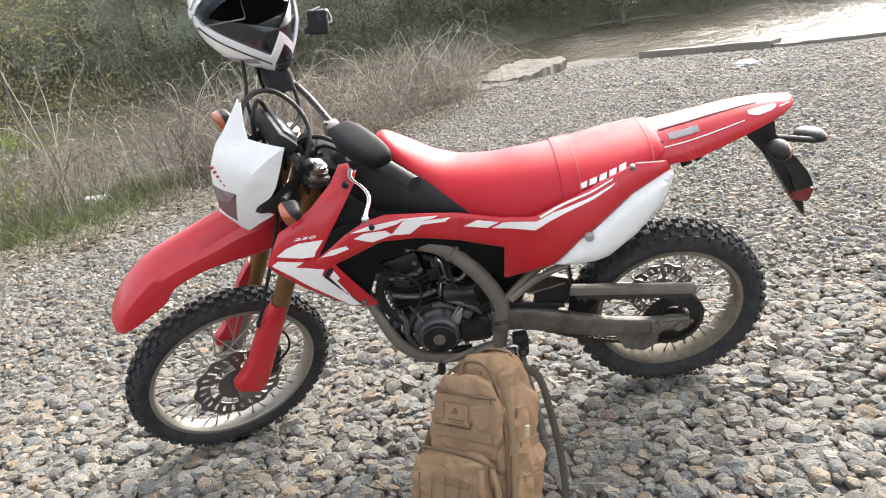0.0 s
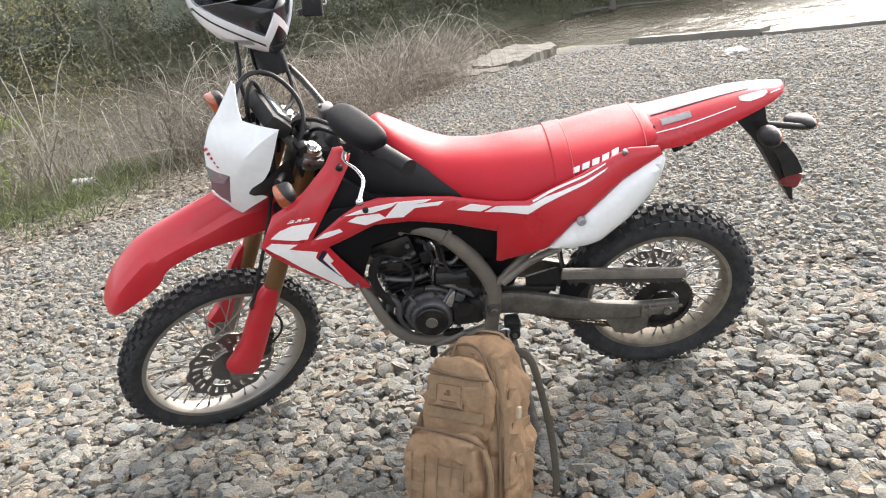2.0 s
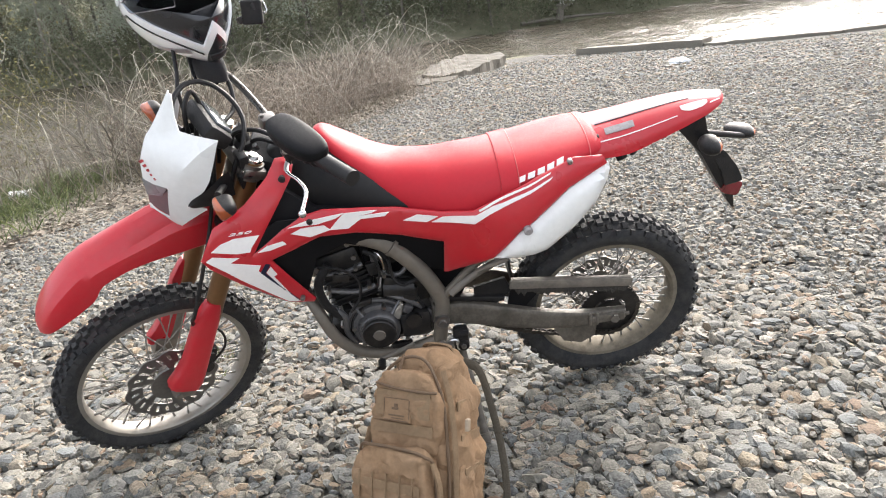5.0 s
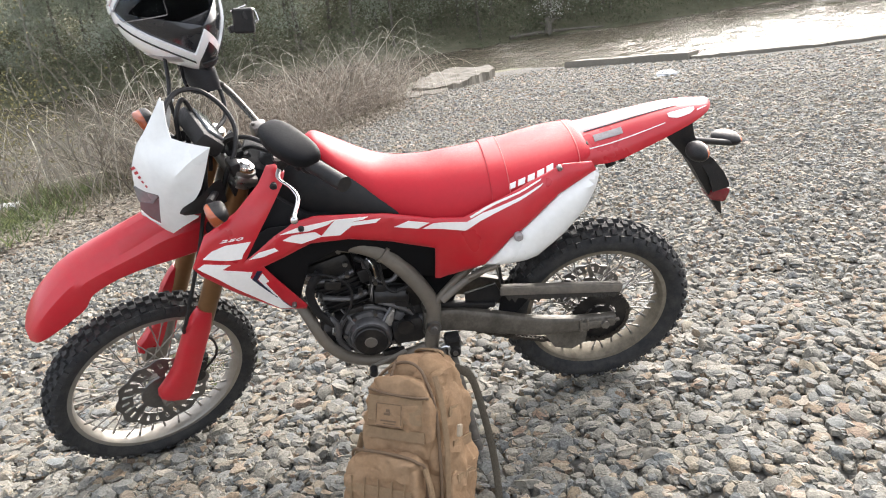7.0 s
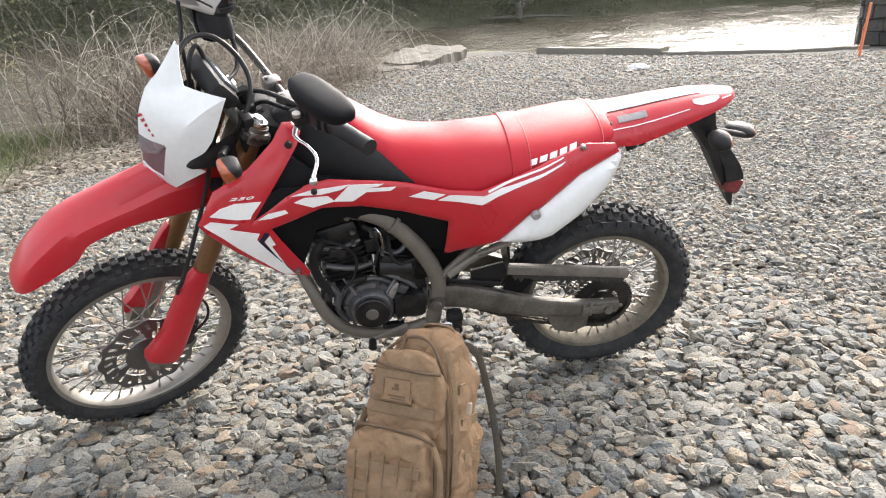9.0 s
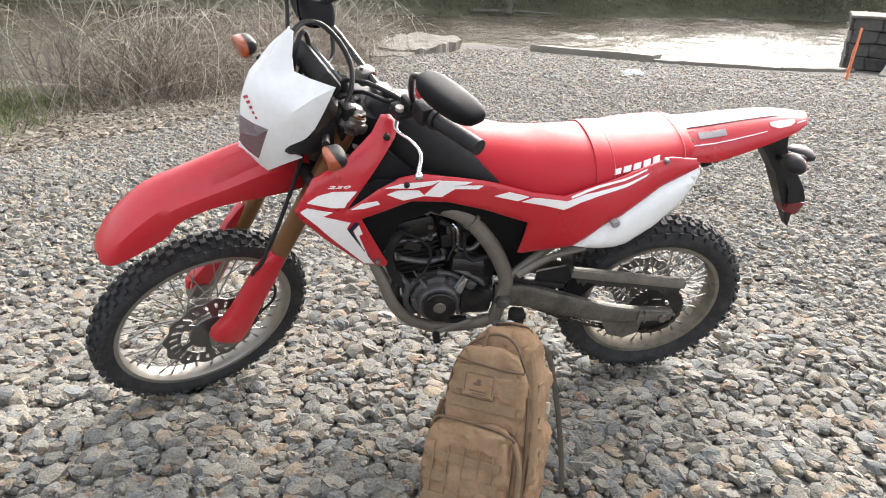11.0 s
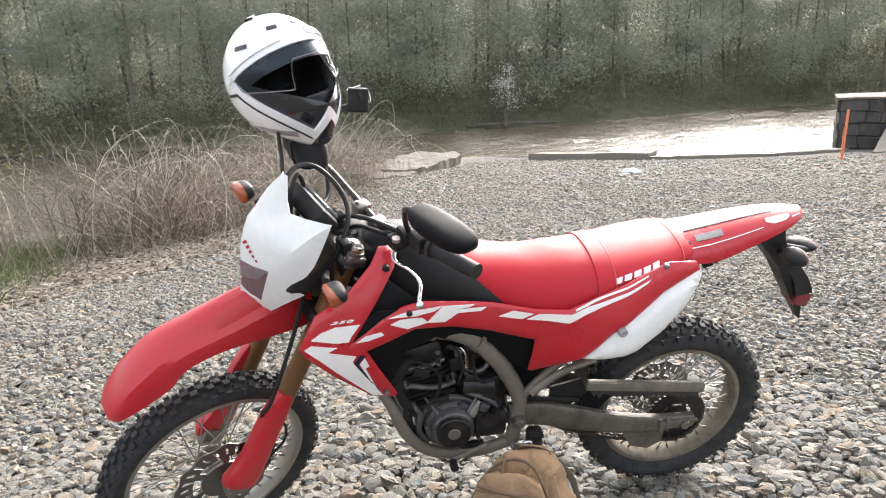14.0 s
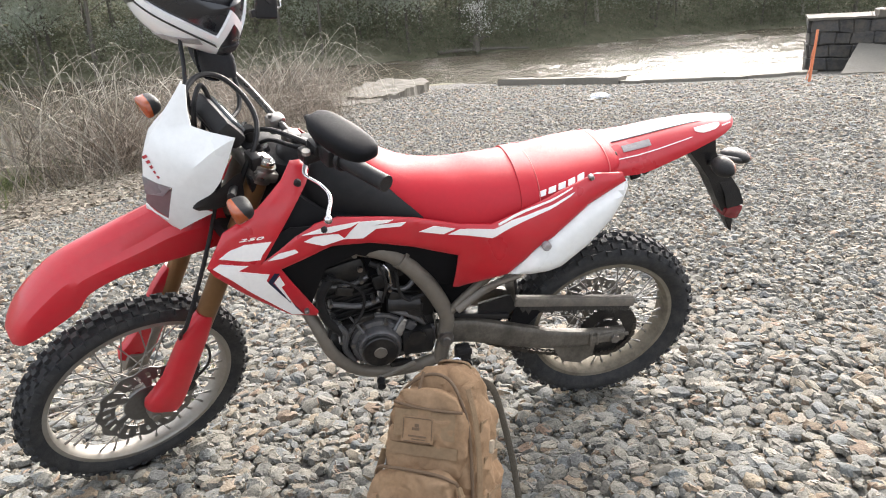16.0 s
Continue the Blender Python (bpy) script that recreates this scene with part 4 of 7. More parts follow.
# -- wheels --
def wheel(name, centre, r_rim, r_out, width, disc_r, disc_y, knobs, steer, label, tilt=0.0):
    m = Matrix.Translation(centre) @ Matrix.Rotation(radians(tilt), 4, "X")
    if steer:
        m = STEER @ m
    w = tagged(new(name), label)
    w.parent = bike
    w.matrix_basis = m
    hw = width / 2
    k = r_out - 0.012
    prof = [(r_rim - 0.004, -hw * 0.55), (r_rim + 0.008, -hw * 0.80), (r_rim + (k - r_rim) * 0.40, -hw * 0.98), (r_rim + (k - r_rim) * 0.66, -hw * 0.98), (r_rim + (k - r_rim) * 0.86, -hw * 0.82), (k - 0.003, -hw * 0.5), (k, 0)]
    prof += [(r, -y) for r, y in prof[-2::-1]]
    tyre = part("tyre", lathe(prof + [(r_rim + 0.004, 0)], 72, "y", True), RUBBER, w, smooth=True)
    vs, fs = [], []
    cube = np.array([(sx, sy, sz) for sx in (-1, 1) for sy in (-1, 1) for sz in (-1, 1)], float)
    cf = np.array([(0, 1, 3, 2), (4, 6, 7, 5), (0, 4, 5, 1), (2, 3, 7, 6), (0, 2, 6, 4), (1, 5, 7, 3)])
    for i in range(knobs):
        a0 = 2 * math.pi * i / knobs
        for y, lean, sz, shift, hh in ((-hw * 0.90, 62, (0.0085, 0.0095, 0.0060), 0.5, k - 0.012), (-hw * 0.56, 30, (0.010, hw * 0.19, 0.0065), 0.0, k - 0.001), (-hw * 0.12, 0, (0.011, hw * 0.21, 0.0065), 0.5, k + 0.003), (hw * 0.2, 0, (0.011, hw * 0.19, 0.0065), 0.0, k + 0.003), (hw * 0.58, -30, (0.010, hw * 0.19, 0.0065), 0.5, k - 0.001), (hw * 0.90, -62, (0.0085, 0.0095, 0.0060), 0.0, k - 0.012)):
            a = a0 + shift * 2 * math.pi / knobs
            c = cube * np.array(sz)
            c[:, :2] *= np.where(c[:, 2:] > 0, 0.86, 1.0)
            lt = radians(lean)
            yy, zz = c[:, 1] * math.cos(lt) - c[:, 2] * math.sin(lt), c[:, 1] * math.sin(lt) + c[:, 2] * math.cos(lt)
            q = np.stack([c[:, 0], yy + y, zz + hh], -1)
            rot = np.stack([q[:, 0] * math.cos(a) + q[:, 2] * math.sin(a), q[:, 1], -q[:, 0] * math.sin(a) + q[:, 2] * math.cos(a)], -1)
            fs.append(cf + 8 * len(vs))
            vs.append(rot)
    soup("tread", np.concatenate(vs), np.concatenate(fs), RUBBER, w, "", "")
    f = hw * 0.62
    rp = [(r_rim + 0.002, -f), (r_rim + 0.002, -f - 0.003), (r_rim - 0.011, -f - 0.003), (r_rim - 0.017, -f + 0.005), (r_rim - 0.021, 0)]
    rp += [(r, -y) for r, y in rp[-2::-1]]
    part("rim", lathe(rp + [(r_rim - 0.010, f * 0.6), (r_rim - 0.010, -f * 0.6)], 72, "y", True), RIM if steer else RIM_DIRTY, w, "dusty silver alloy rim" if steer else "mud-stained alloy rim", smooth=True)
    hub = part("hub", lathe([(0.0, -0.062), (0.022, -0.062), (0.024, -0.045), (0.043, -0.042), (0.045, -0.030), (0.026, -0.022), (0.024, 0.022), (0.045, 0.030), (0.043, 0.042), (0.024, 0.045), (0.022, 0.062), (0.0, 0.062)], 28), ALU, w, smooth=True)
    for side in (-1, 1):
        for way in (-1, 1):
            a = radians(70) * way
            p = Vector((0.043 * math.cos(a), side * 0.036, 0.043 * math.sin(a)))
            e = Vector((r_rim - 0.02, side * 0.006, 0))
            me = bpy.data.meshes.new("spoke")
            bm = tube([p, e - (e - p).normalized() * 0.02], 0.0022, 6)
            add_tube(bm, [e - (e - p).normalized() * 0.022, e], 0.0042, 6)
            bm.to_mesh(me)
            bm.free()
            me.materials.append(SPOKE)
            for i in range(9):
                ph = radians(40 * i + (0 if side < 0 else 20) + (10 if way > 0 else 0))
                part_of("spoke", me, SPOKE, w, m=Matrix.Rotation(ph, 4, "Y"))
    # brake disc with slots and a waved rim
    bm = bmesh.new()
    na, radii = 144, [0.46, 0.56, 0.66, 0.74, 0.82, 0.90, 1.0]
    rows = []
    for j, rr in enumerate(radii):
        rows.append([bm.verts.new((disc_r * rr * (1 + (0.035 * math.cos(12 * 2 * math.pi * i / na) if j == 6 else 0)) * math.cos(2 * math.pi * i / na + 0.35 * rr), disc_y, disc_r * rr * (1 + (0.035 * math.cos(12 * 2 * math.pi * i / na) if j == 6 else 0)) * math.sin(2 * math.pi * i / na + 0.35 * rr))) for i in range(na)])
    for j in range(6):
        for i in range(na):
            if (j in (0, 1) and i % 24 > 5) or (j in (3, 4) and i % 6 < 2) or (j == 2 and i % 12 == 7):
                continue
            bm.faces.new((rows[j][i], rows[j][(i + 1) % na], rows[j + 1][(i + 1) % na], rows[j + 1][i]))
    ex = bmesh.ops.extrude_face_region(bm, geom=bm.faces[:])
    for q in (g for g in ex["geom"] if isinstance(g, bmesh.types.BMVert)):
        q.co.y += 0.004
    part("brake_disc", join(bm, lathe([(0.03, disc_y - 0.004), (disc_r * 0.48, disc_y - 0.002), (disc_r * 0.48, disc_y + 0.006), (0.03, disc_y + 0.008)], 36)), DISC, w)
    return w


front = wheel("front_wheel", (-0.750, 0, 0.336), 0.280, 0.348, 0.088, 0.146, -0.066, 46, True, "knobbly front wheel with wire spokes, turned left")
rear = wheel("rear_wheel", (0.752, 0.027, 0.333), 0.243, 0.326, 0.122, 0.110, 0.070, 40, False, "knobbly rear wheel with wire spokes", 4.8)
# rear sprocket and chain
bm = bmesh.new()
teeth = 40
ring = []
for i in range(teeth * 2):
    a, r = math.pi * i / teeth, 0.106 if i % 2 else 0.098
    ring.append((r * math.cos(a), r * math.sin(a)))
inner = [(0.056 * math.cos(math.pi * i / teeth), 0.056 * math.sin(math.pi * i / teeth)) for i in range(teeth * 2)]
vo, vi = [bm.verts.new((x, -0.079, z)) for x, z in ring], [bm.verts.new((x, -0.079, z)) for x, z in inner]
for i in range(teeth * 2):
    bm.faces.new((vo[i], vo[(i + 1) % (2 * teeth)], vi[(i + 1) % (2 * teeth)], vi[i]))
ex = bmesh.ops.extrude_face_region(bm, geom=bm.faces[:])
for q in (g for g in ex["geom"] if isinstance(g, bmesh.types.BMVert)):
    q.co.y += 0.006
arms = [box(0.030, 0.005, 0.016, 0.001, Matrix.Rotation(radians(60 * k), 4, "Y") @ pose(0.056, -0.076, 0)) for k in range(6)]
part("sprocket", join(bm, lathe([(0.02, -0.079), (0.045, -0.077), (0.045, -0.072), (0.02, -0.066)], 32), *arms), ENGINE, rear, "dark oily sprocket")
c0, r0, c1, r1 = Vector((0.235, 0, 0.452)), 0.035, Vector((0.752, 0, 0.330)), 0.096
pts = []
for k in range(34):
    pts.append((c0 + Vector((0.01, 0, r0))).lerp(c1 + Vector((0.02, 0, r1)), k / 34))
for k in range(20):
    a = radians(80 - 175 * k / 20)
    pts.append(c1 + Vector((r1 * math.cos(a), 0, r1 * math.sin(a))))
for k in range(34):
    t = k / 34
    pts.append((c1 + Vector((-0.01, 0, -r1))).lerp(c0 + Vector((0.0, 0, -r0)), t) + Vector((0, 0, -0.03 * math.sin(math.pi * t))))
chain = bmesh.new()
for i, p in enumerate(pts):
    d = pts[(i + 1) % len(pts)] - p
    mm = Matrix.Translation(p + Vector((0, -0.0765 + 0.05 * max(0.0, p.x - 0.235), 0))) @ Matrix.Rotation(-math.atan2(d.z, d.x), 4, "Y")
    for y in (-0.008, 0.008) if i % 2 else (-0.005, 0.005):
        bmesh.ops.create_cube(chain, size=1, matrix=mm @ pose(0, y, 0) @ Matrix.Diagonal((0.0185, 0.0022, 0.0125, 1)))
    bmesh.ops.create_cube(chain, size=1, matrix=mm @ Matrix.Diagonal((0.007, 0.014, 0.007, 1)))
part("chain", chain, DARKSTEEL, bike, "dirty steel drive chain")


# -- forks, fender, headlamp mask and bars: all turn with the steering --
def fpart(name, bm, material, label="", smooth=True, parent=None, sharp=38):
    return part(name, bm, material, parent or bike, label, smooth, None if parent else STEER, sharp)


FWD = Vector((-AXIS.z, 0, AXIS.x))
for s in (-1, 1):
    y = 0.105 * s
    leg = fpart("fork_leg", join(tube([on_axis(0.57, 0.012, y), on_axis(0.60, 0.012, y), on_axis(1.09, 0.024, y)], (0.0285), 20), tube([on_axis(0.865, 0.012, y), on_axis(0.93, 0.012, y)], 0.031, 20)), GOLD, "gold anodised fork tube")
    fpart("slider", join(tube([on_axis(0.33, 0.014, y), on_axis(0.62, 0.012, y)], 0.022, 16), box(0.075, 0.05, 0.07, 0.012, Matrix.Translation(on_axis(0.345, 0.040, y)) @ pose(0, 0, 0, 0, 27, 0))), ALU, parent=leg)
    fpart("fork_cap", join(tube([on_axis(1.090, 0.024, y), on_axis(1.098, 0.024, y)], 0.027, 18), tube([on_axis(1.098, 0.024, y), on_axis(1.106, 0.024, y)], 0.015, 6)), CHROME, "bright fork cap", parent=leg)
    fpart("clamp_boss", tube([on_axis(1.044, 0.024, y), on_axis(1.048, 0.024, y), on_axis(1.082, 0.024, y), on_axis(1.086, 0.024, y)], (0.0345), 20), STEEL, "alloy clamp round the fork tube", parent=leg)
    rings = []
    for z, fore, aft, out, inn in ((0.650, 0.034, 0.006, 0.029, 0.010), (0.63, 0.044, 0.014, 0.033, 0.012), (0.58, 0.056, 0.020, 0.036, 0.014), (0.50, 0.058, 0.022, 0.038, 0.016), (0.44, 0.058, 0.024, 0.040, 0.018), (0.395, 0.072, 0.024, 0.042, 0.018), (0.362, 0.088, 0.024, 0.041, 0.016), (0.338, 0.080, 0.016, 0.036, 0.014)):
        c = on_axis(z, 0.012, y)
        ring = []
        for k in range(16):
            a = 2 * math.pi * k / 16
            ca, sa = math.cos(a), math.sin(a)
            f_ = math.copysign(abs(ca) ** 0.7, ca) * (fore if ca > 0 else aft)
            o_ = math.copysign(abs(sa) ** 0.7, sa) * (out if sa > 0 else inn)
            ring.append(c + FWD * f_ + Vector((0, s * o_, 0)))
        rings.append(ring)
    fpart("fork_guard", skin(rings), RED, "red plastic fork guard", parent=leg)
fpart("axle", tube([(-0.750, -0.135, 0.336), (-0.750, 0.135, 0.336)], 0.012, 12), ALU)
cal = box(0.075, 0.05, 0.10, 0.014, Matrix.Translation(Vector((-0.748, -0.075, 0.345)) + Vector((0.115, 0, 0.055))) @ pose(0, 0, 0, 0, 25, 0))
fpart("brake_caliper", join(cal, tube([(-0.64, -0.075, 0.38), (-0.63, -0.115, 0.38)], 0.018, 14), tube([(-0.625, -0.075, 0.42), (-0.615, -0.115, 0.42)], 0.018, 14)), BLACK)

for z, mt, sx in ((0.885, BLACK, 0.085), (1.062, STEEL, 0.070)):
    c = on_axis(z, 0.02)
    fpart("fork_clamp", box(sx, 0.285, 0.034, 0.012, Matrix.Translation(c) @ pose(0, 0, 0, 0, 27.5, 0)), mt)
# added black block in place of dark clutter; it hides the far panel
part("clutter_block", box(0.15, 0.24, 0.10, 0.02, pose(-0.240, 0.03, 1.00, 0, 20, 0)), INNER, bike, "", True)
part("head_tube", tube([on_axis(0.84), on_axis(1.06)], 0.034, 18), FRAME, bike, smooth=True)

# front fender
rings = []
for x, zt, zr, ze, hw, hr in spread([(-1.000, 0.757, 0.752, 0.742, 0.030, 0.020), (-0.978, 0.796, 0.784, 0.748, 0.058, 0.044), (-0.93, 0.854, 0.836, 0.768, 0.070, 0.054), (-0.862, 0.906, 0.884, 0.798, 0.076, 0.058), (-0.832, 0.922, 0.897, 0.818, 0.079, 0.059), (-0.800, 0.936, 0.907, 0.852, 0.080, 0.058), (-0.727, 0.956, 0.917, 0.868, 0.080, 0.057), (-0.65, 0.974, 0.928, 0.866, 0.079, 0.055), (-0.57, 0.986, 0.942, 0.852, 0.075, 0.052), (-0.48, 0.978, 0.930, 0.838, 0.068, 0.048), (-0.42, 0.955, 0.910, 0.830, 0.060, 0.045)], 4):
    half = [(hw, ze), (hw * 0.98, ze + (zr - ze) * 0.45), (hw * 0.90, ze + (zr - ze) * 0.80), (hr + 0.003, zr - 0.002), (hr - 0.003, zr + 0.002), (hr * 0.62, zr + (zt - zr) * 0.70), (hr * 0.54, zr + (zt - zr) * 0.78), (hr * 0.25, zr + (zt - zr) * 0.97), (0, zt)]
    outer = [(x, -y, z) for y, z in half] + [(x, y, z) for y, z in half[-2::-1]]
    innr = [(x, y * 0.95, z - 0.004) for x, y, z in outer[::-1]]
    rings.append(outer + innr)
part("front_fender", skin(rings), RED, bike, "long red plastic front fender", True, STEER, 22)

# headlamp mask: a faceted shell; points of its left half, mirrored
MASK = {
    "tip": (-0.454, -0.012, 1.303), "horn": (-0.468, -0.036, 1.252), "notch": (-0.472, -0.056, 1.222), "wing": (-0.446, -0.090, 1.217), "corner": (-0.400, -0.140, 1.212),
    "nose1": (-0.516, 0, 1.236), "nose2": (-0.556, 0, 1.188), "nose3": (-0.582, 0, 1.140), "brow": (-0.592, 0, 1.084), "tipc": (-0.460, 0, 1.304),
    "ridge1": (-0.452, -0.128, 1.186), "ridge2": (-0.508, -0.110, 1.140), "browr": (-0.550, -0.076, 1.080),
    "side1": (-0.428, -0.141, 1.150), "side2": (-0.452, -0.138, 1.098), "vent1": (-0.470, -0.132, 1.072), "vent2": (-0.512, -0.104, 1.022),
    "low": (-0.478, -0.122, 1.000), "cheek": (-0.520, -0.086, 0.960), "chin": (-0.552, -0.056, 0.925), "chinc": (-0.602, 0, 0.978), "lensb": (-0.569, -0.051, 0.966), "lensc": (-0.602, 0, 0.998),
}
FACETS = (("tipc", "tip", "horn", "nose1"), ("nose1", "horn", "notch", "nose2"), ("nose2", "notch", "wing", "ridge2"), ("wing", "corner", "ridge1", "ridge2"), ("nose2", "ridge2", "browr", "nose3"), ("nose3", "browr", "brow"),
          ("corner", "side1", "ridge1"), ("ridge1", "side1", "side2", "ridge2"), ("ridge2", "side2", "vent1", "browr"), ("browr", "vent1", "vent2", "cheek"), ("vent2", "low", "cheek"), ("browr", "cheek", "chin", "lensb"), ("lensb", "chin", "chinc", "lensc"))


def shell(facets, points, thick, smooth=0.35, cuts=3):
    """Facets of one half and their mirror image, bulged a little and given a thickness."""
    bm = bmesh.new()
    vs = {}
    for side in (1, -1):
        for f_ in facets:
            ring = []
            for k in f_:
                x, y, z = points[k]
                key = (k, side if abs(y) > 1e-6 else 0)
                if key not in vs:
                    vs[key] = bm.verts.new((x, y * side, z))
                ring.append(vs[key])
            bm.faces.new(ring if side > 0 else ring[::-1])
    bmesh.ops.recalc_face_normals(bm, faces=bm.faces[:])
    bmesh.ops.subdivide_edges(bm, edges=bm.edges[:], cuts=cuts, smooth=smooth, use_grid_fill=True)
    bmesh.ops.triangulate(bm, faces=[f_ for f_ in bm.faces if len(f_.verts) > 4])
    if sum(f_.normal.x * f_.calc_area() for f_ in bm.faces) > 0:
        bmesh.ops.reverse_faces(bm, faces=bm.faces[:])
    bm.normal_update()
    ex = bmesh.ops.extrude_face_region(bm, geom=bm.faces[:], use_keep_orig=True)
    for q in (g for g in ex["geom"] if isinstance(g, bmesh.types.BMVert)):
        q.co -= q.normal * thick if q.normal.length > 0 else Vector((-thick, 0, 0))
    return bm


mask = fpart("headlamp_mask", shell(FACETS, MASK, 0.004), WHITE, "white plastic headlamp mask", sharp=24)
LENSP = {"a": (-0.589, 0, 1.068), "b": (-0.551, -0.068, 1.064), "c": (-0.567, -0.048, 0.970), "d": (-0.5990, 0, 1.002), "e": (-0.592, 0, 1.082), "f": (-0.550, -0.074, 1.079), "g": (-0.566, -0.046, 1.040), "h": (-0.594, 0, 1.030)}
fpart("headlamp_lens", shell((("a", "b", "c", "d"),), LENSP, 0.006, 0.2), LENS, "dark reddish headlamp lens", parent=mask)
for key in LENSP:
    x, y, z = LENSP[key]
    LENSP[key] = (x - 0.003, y, z)
fpart("lamp_brow", shell((("e", "f", "g", "h"),), LENSP, 0.004, 0.1), mat("grey_trim", (0.20, 0.21, 0.22), 0.3, 0.1), "grey brow over the lens", parent=mask)
for s in (-1, 1):
    bm = skin([[(x, -s * y, z + h), (x - 0.004, -s * (y - 0.004), z), (x, -s * y, z - h), (x + 0.02, -s * y * 0.97, z - h), (x + 0.02, -s * y * 0.97, z + h)] for x, y, z, h in ((-0.516, -0.102, 1.022, 0.004), (-0.508, -0.110, 1.026, 0.014), (-0.490, -0.123, 1.036, 0.020), (-0.468, -0.134, 1.044, 0.026), (-0.440, -0.140, 1.056, 0.034), (-0.415, -0.141, 1.066, 0.040))])
    fpart("side_vent", bm, BLACK, "dark swoosh-shaped vent in the mask", parent=mask)
for k in range(5):
    c_, d_ = (Vector((-0.585, -0.012, 1.150)).lerp(Vector((-0.566, -0.052, 1.094)), (k + e_) / 5) for e_ in (0.1, 0.62))
    n_ = Vector((-0.86, -0.45, 0.2)).normalized()
    t_ = (d_ - c_).normalized()
    b_ = n_.cross(t_)
    bm = bmesh.new()
    cs = [c_ + t_ * ((d_ - c_).length * a_) + b_ * (0.0028 * e_) for a_, e_ in ((0, -1), (1, -1), (1, 1), (0, 1))]
    lo_, hi_ = [bm.verts.new(q - n_ * 0.008) for q in cs], [bm.verts.new(q + n_ * 0.0015) for q in cs]
    bm.faces.new(lo_)
    bm.faces.new(hi_)
    for q in range(4):
        bm.faces.new((lo_[q], lo_[(q + 1) % 4], hi_[(q + 1) % 4], hi_[q]))
    fpart("lettering_bar", bm, REDINK, parent=mask, smooth=False)

# instruments, bars, controls
fpart("instrument_panel", join(box(0.05, 0.17, 0.085, 0.016, pose(-0.385, 0, 1.175, 0, -35, 0)), box(0.02, 0.15, 0.03, 0.008, pose(-0.40, 0, 1.155, 0, -35, 0))), BLACK)
fpart("instrument_glass", box(0.012, 0.13, 0.055, 0.006, pose(-0.358, 0, 1.188, 0, -35, 0)), mat("grey_display_glass", (0.12, 0.13, 0.14), 0.12, 0, 0.1, coat=1.0), "grey instrument display")
fpart("ignition_lock", join(tube([(-0.30, 0, 1.085), (-0.31, 0, 1.125)], 0.018, 14), box(0.05, 0.06, 0.04, 0.01, pose(-0.31, 0.0, 1.07))), BLACK)
for bx_, by_ in ((-0.285, -0.06), (-0.285, 0.06), (-0.325, -0.09), (-0.325, 0.09)):
    fpart("clamp_bolt", tube([(bx_, by_, 1.085), (bx_ - 0.006, by_, 1.100)], 0.008, 8), CHROME, smooth=False)
fpart("cable_guide", join(box(0.03, 0.05, 0.045, 0.008, pose(-0.345, -0.10, 1.10)), box(0.025, 0.03, 0.06, 0.008, pose(-0.36, -0.115, 1.04))), BLACK)
fpart("headlamp_housing", box(0.09, 0.13, 0.16, 0.03, pose(-0.45, 0, 1.06, 0, 12, 0)), BLACK)
bar_pts = [(-0.178, -0.448, 1.192), (-0.207, -0.28, 1.172), (-0.222, -0.14, 1.140), (-0.205, -0.06, 1.092), (-0.202, 0, 1.088), (-0.207, 0.12, 1.105), (-0.228, 0.22, 1.140), (-0.268, 0.325, 1.175)]
handlebar = fpart("handlebar", tube(bar_pts, 0.0100, 14, 6), mat("dark_bar_steel", (0.07, 0.068, 0.065), 0.3, 0.7, 0.15, 20, 90), "steel handlebar turned to the left")
for s in (-1, 1):
    if s > 0:                      # the right grip and controls are up inside the helmet
        continue
    fpart("grip", join(tube([(-0.178, s * 0.450, 1.192), (-0.203, s * 0.305, 1.176)], 0.0205, 16), tube([(-0.2025, s * 0.308, 1.176), (-0.205, s * 0.296, 1.174)], 0.027, 16)), BLACK, "black rubber grip", parent=handlebar)
    lev = [(-0.222, s * 0.185, 1.135), (-0.268, s * 0.225, 1.112), (-0.262, s * 0.295, 1.118), (-0.266, s * 0.345, 1.116), (-0.303, s * 0.395, 1.108)]
    fpart("switchgear", join(box(0.05, 0.055, 0.055, 0.012, pose(-0.208, s * 0.255, 1.168)), box(0.035, 0.05, 0.035, 0.009, pose(-0.218, s * 0.200, 1.158))), BLACK, parent=handlebar)
    fpart("lever_perch", join(box(0.05, 0.05, 0.03, 0.008, pose(-0.232, s * 0.19, 1.135)), tube([(-0.25, s * 0.205, 1.112), (-0.25, s * 0.205, 1.15)], 0.008, 10)), BLACK, parent=handlebar)
    fpart("perch_clamp", join(tube([(-0.214, s * 0.178, 1.154), (-0.212, s * 0.200, 1.158)], 0.021, 16), tube([(-0.25, s * 0.205, 1.150), (-0.25, s * 0.205, 1.160)], 0.011, 12)), PEG, "bright alloy lever clamp", parent=handlebar)
    bm = tube(lev, (0.0072, 0.0055), 10, 5, True, 0.6)
    bmesh.ops.create_uvsphere(bm, u_segments=10, v_segments=6, radius=0.011, matrix=pose(-0.306, s * 0.402, 1.106))
    fpart("lever", bm, CHROME, "bright metal lever", parent=handlebar)
for s in (-1, 1):
    fpart("bar_clamp", join(box(0.05, 0.045, 0.05, 0.012, pose(-0.207, s * 0.045, 1.082)), tube([(-0.222, s * 0.045, 1.10), (-0.222, s * 0.045, 1.115)], 0.006, 8)), STEEL, parent=handlebar)
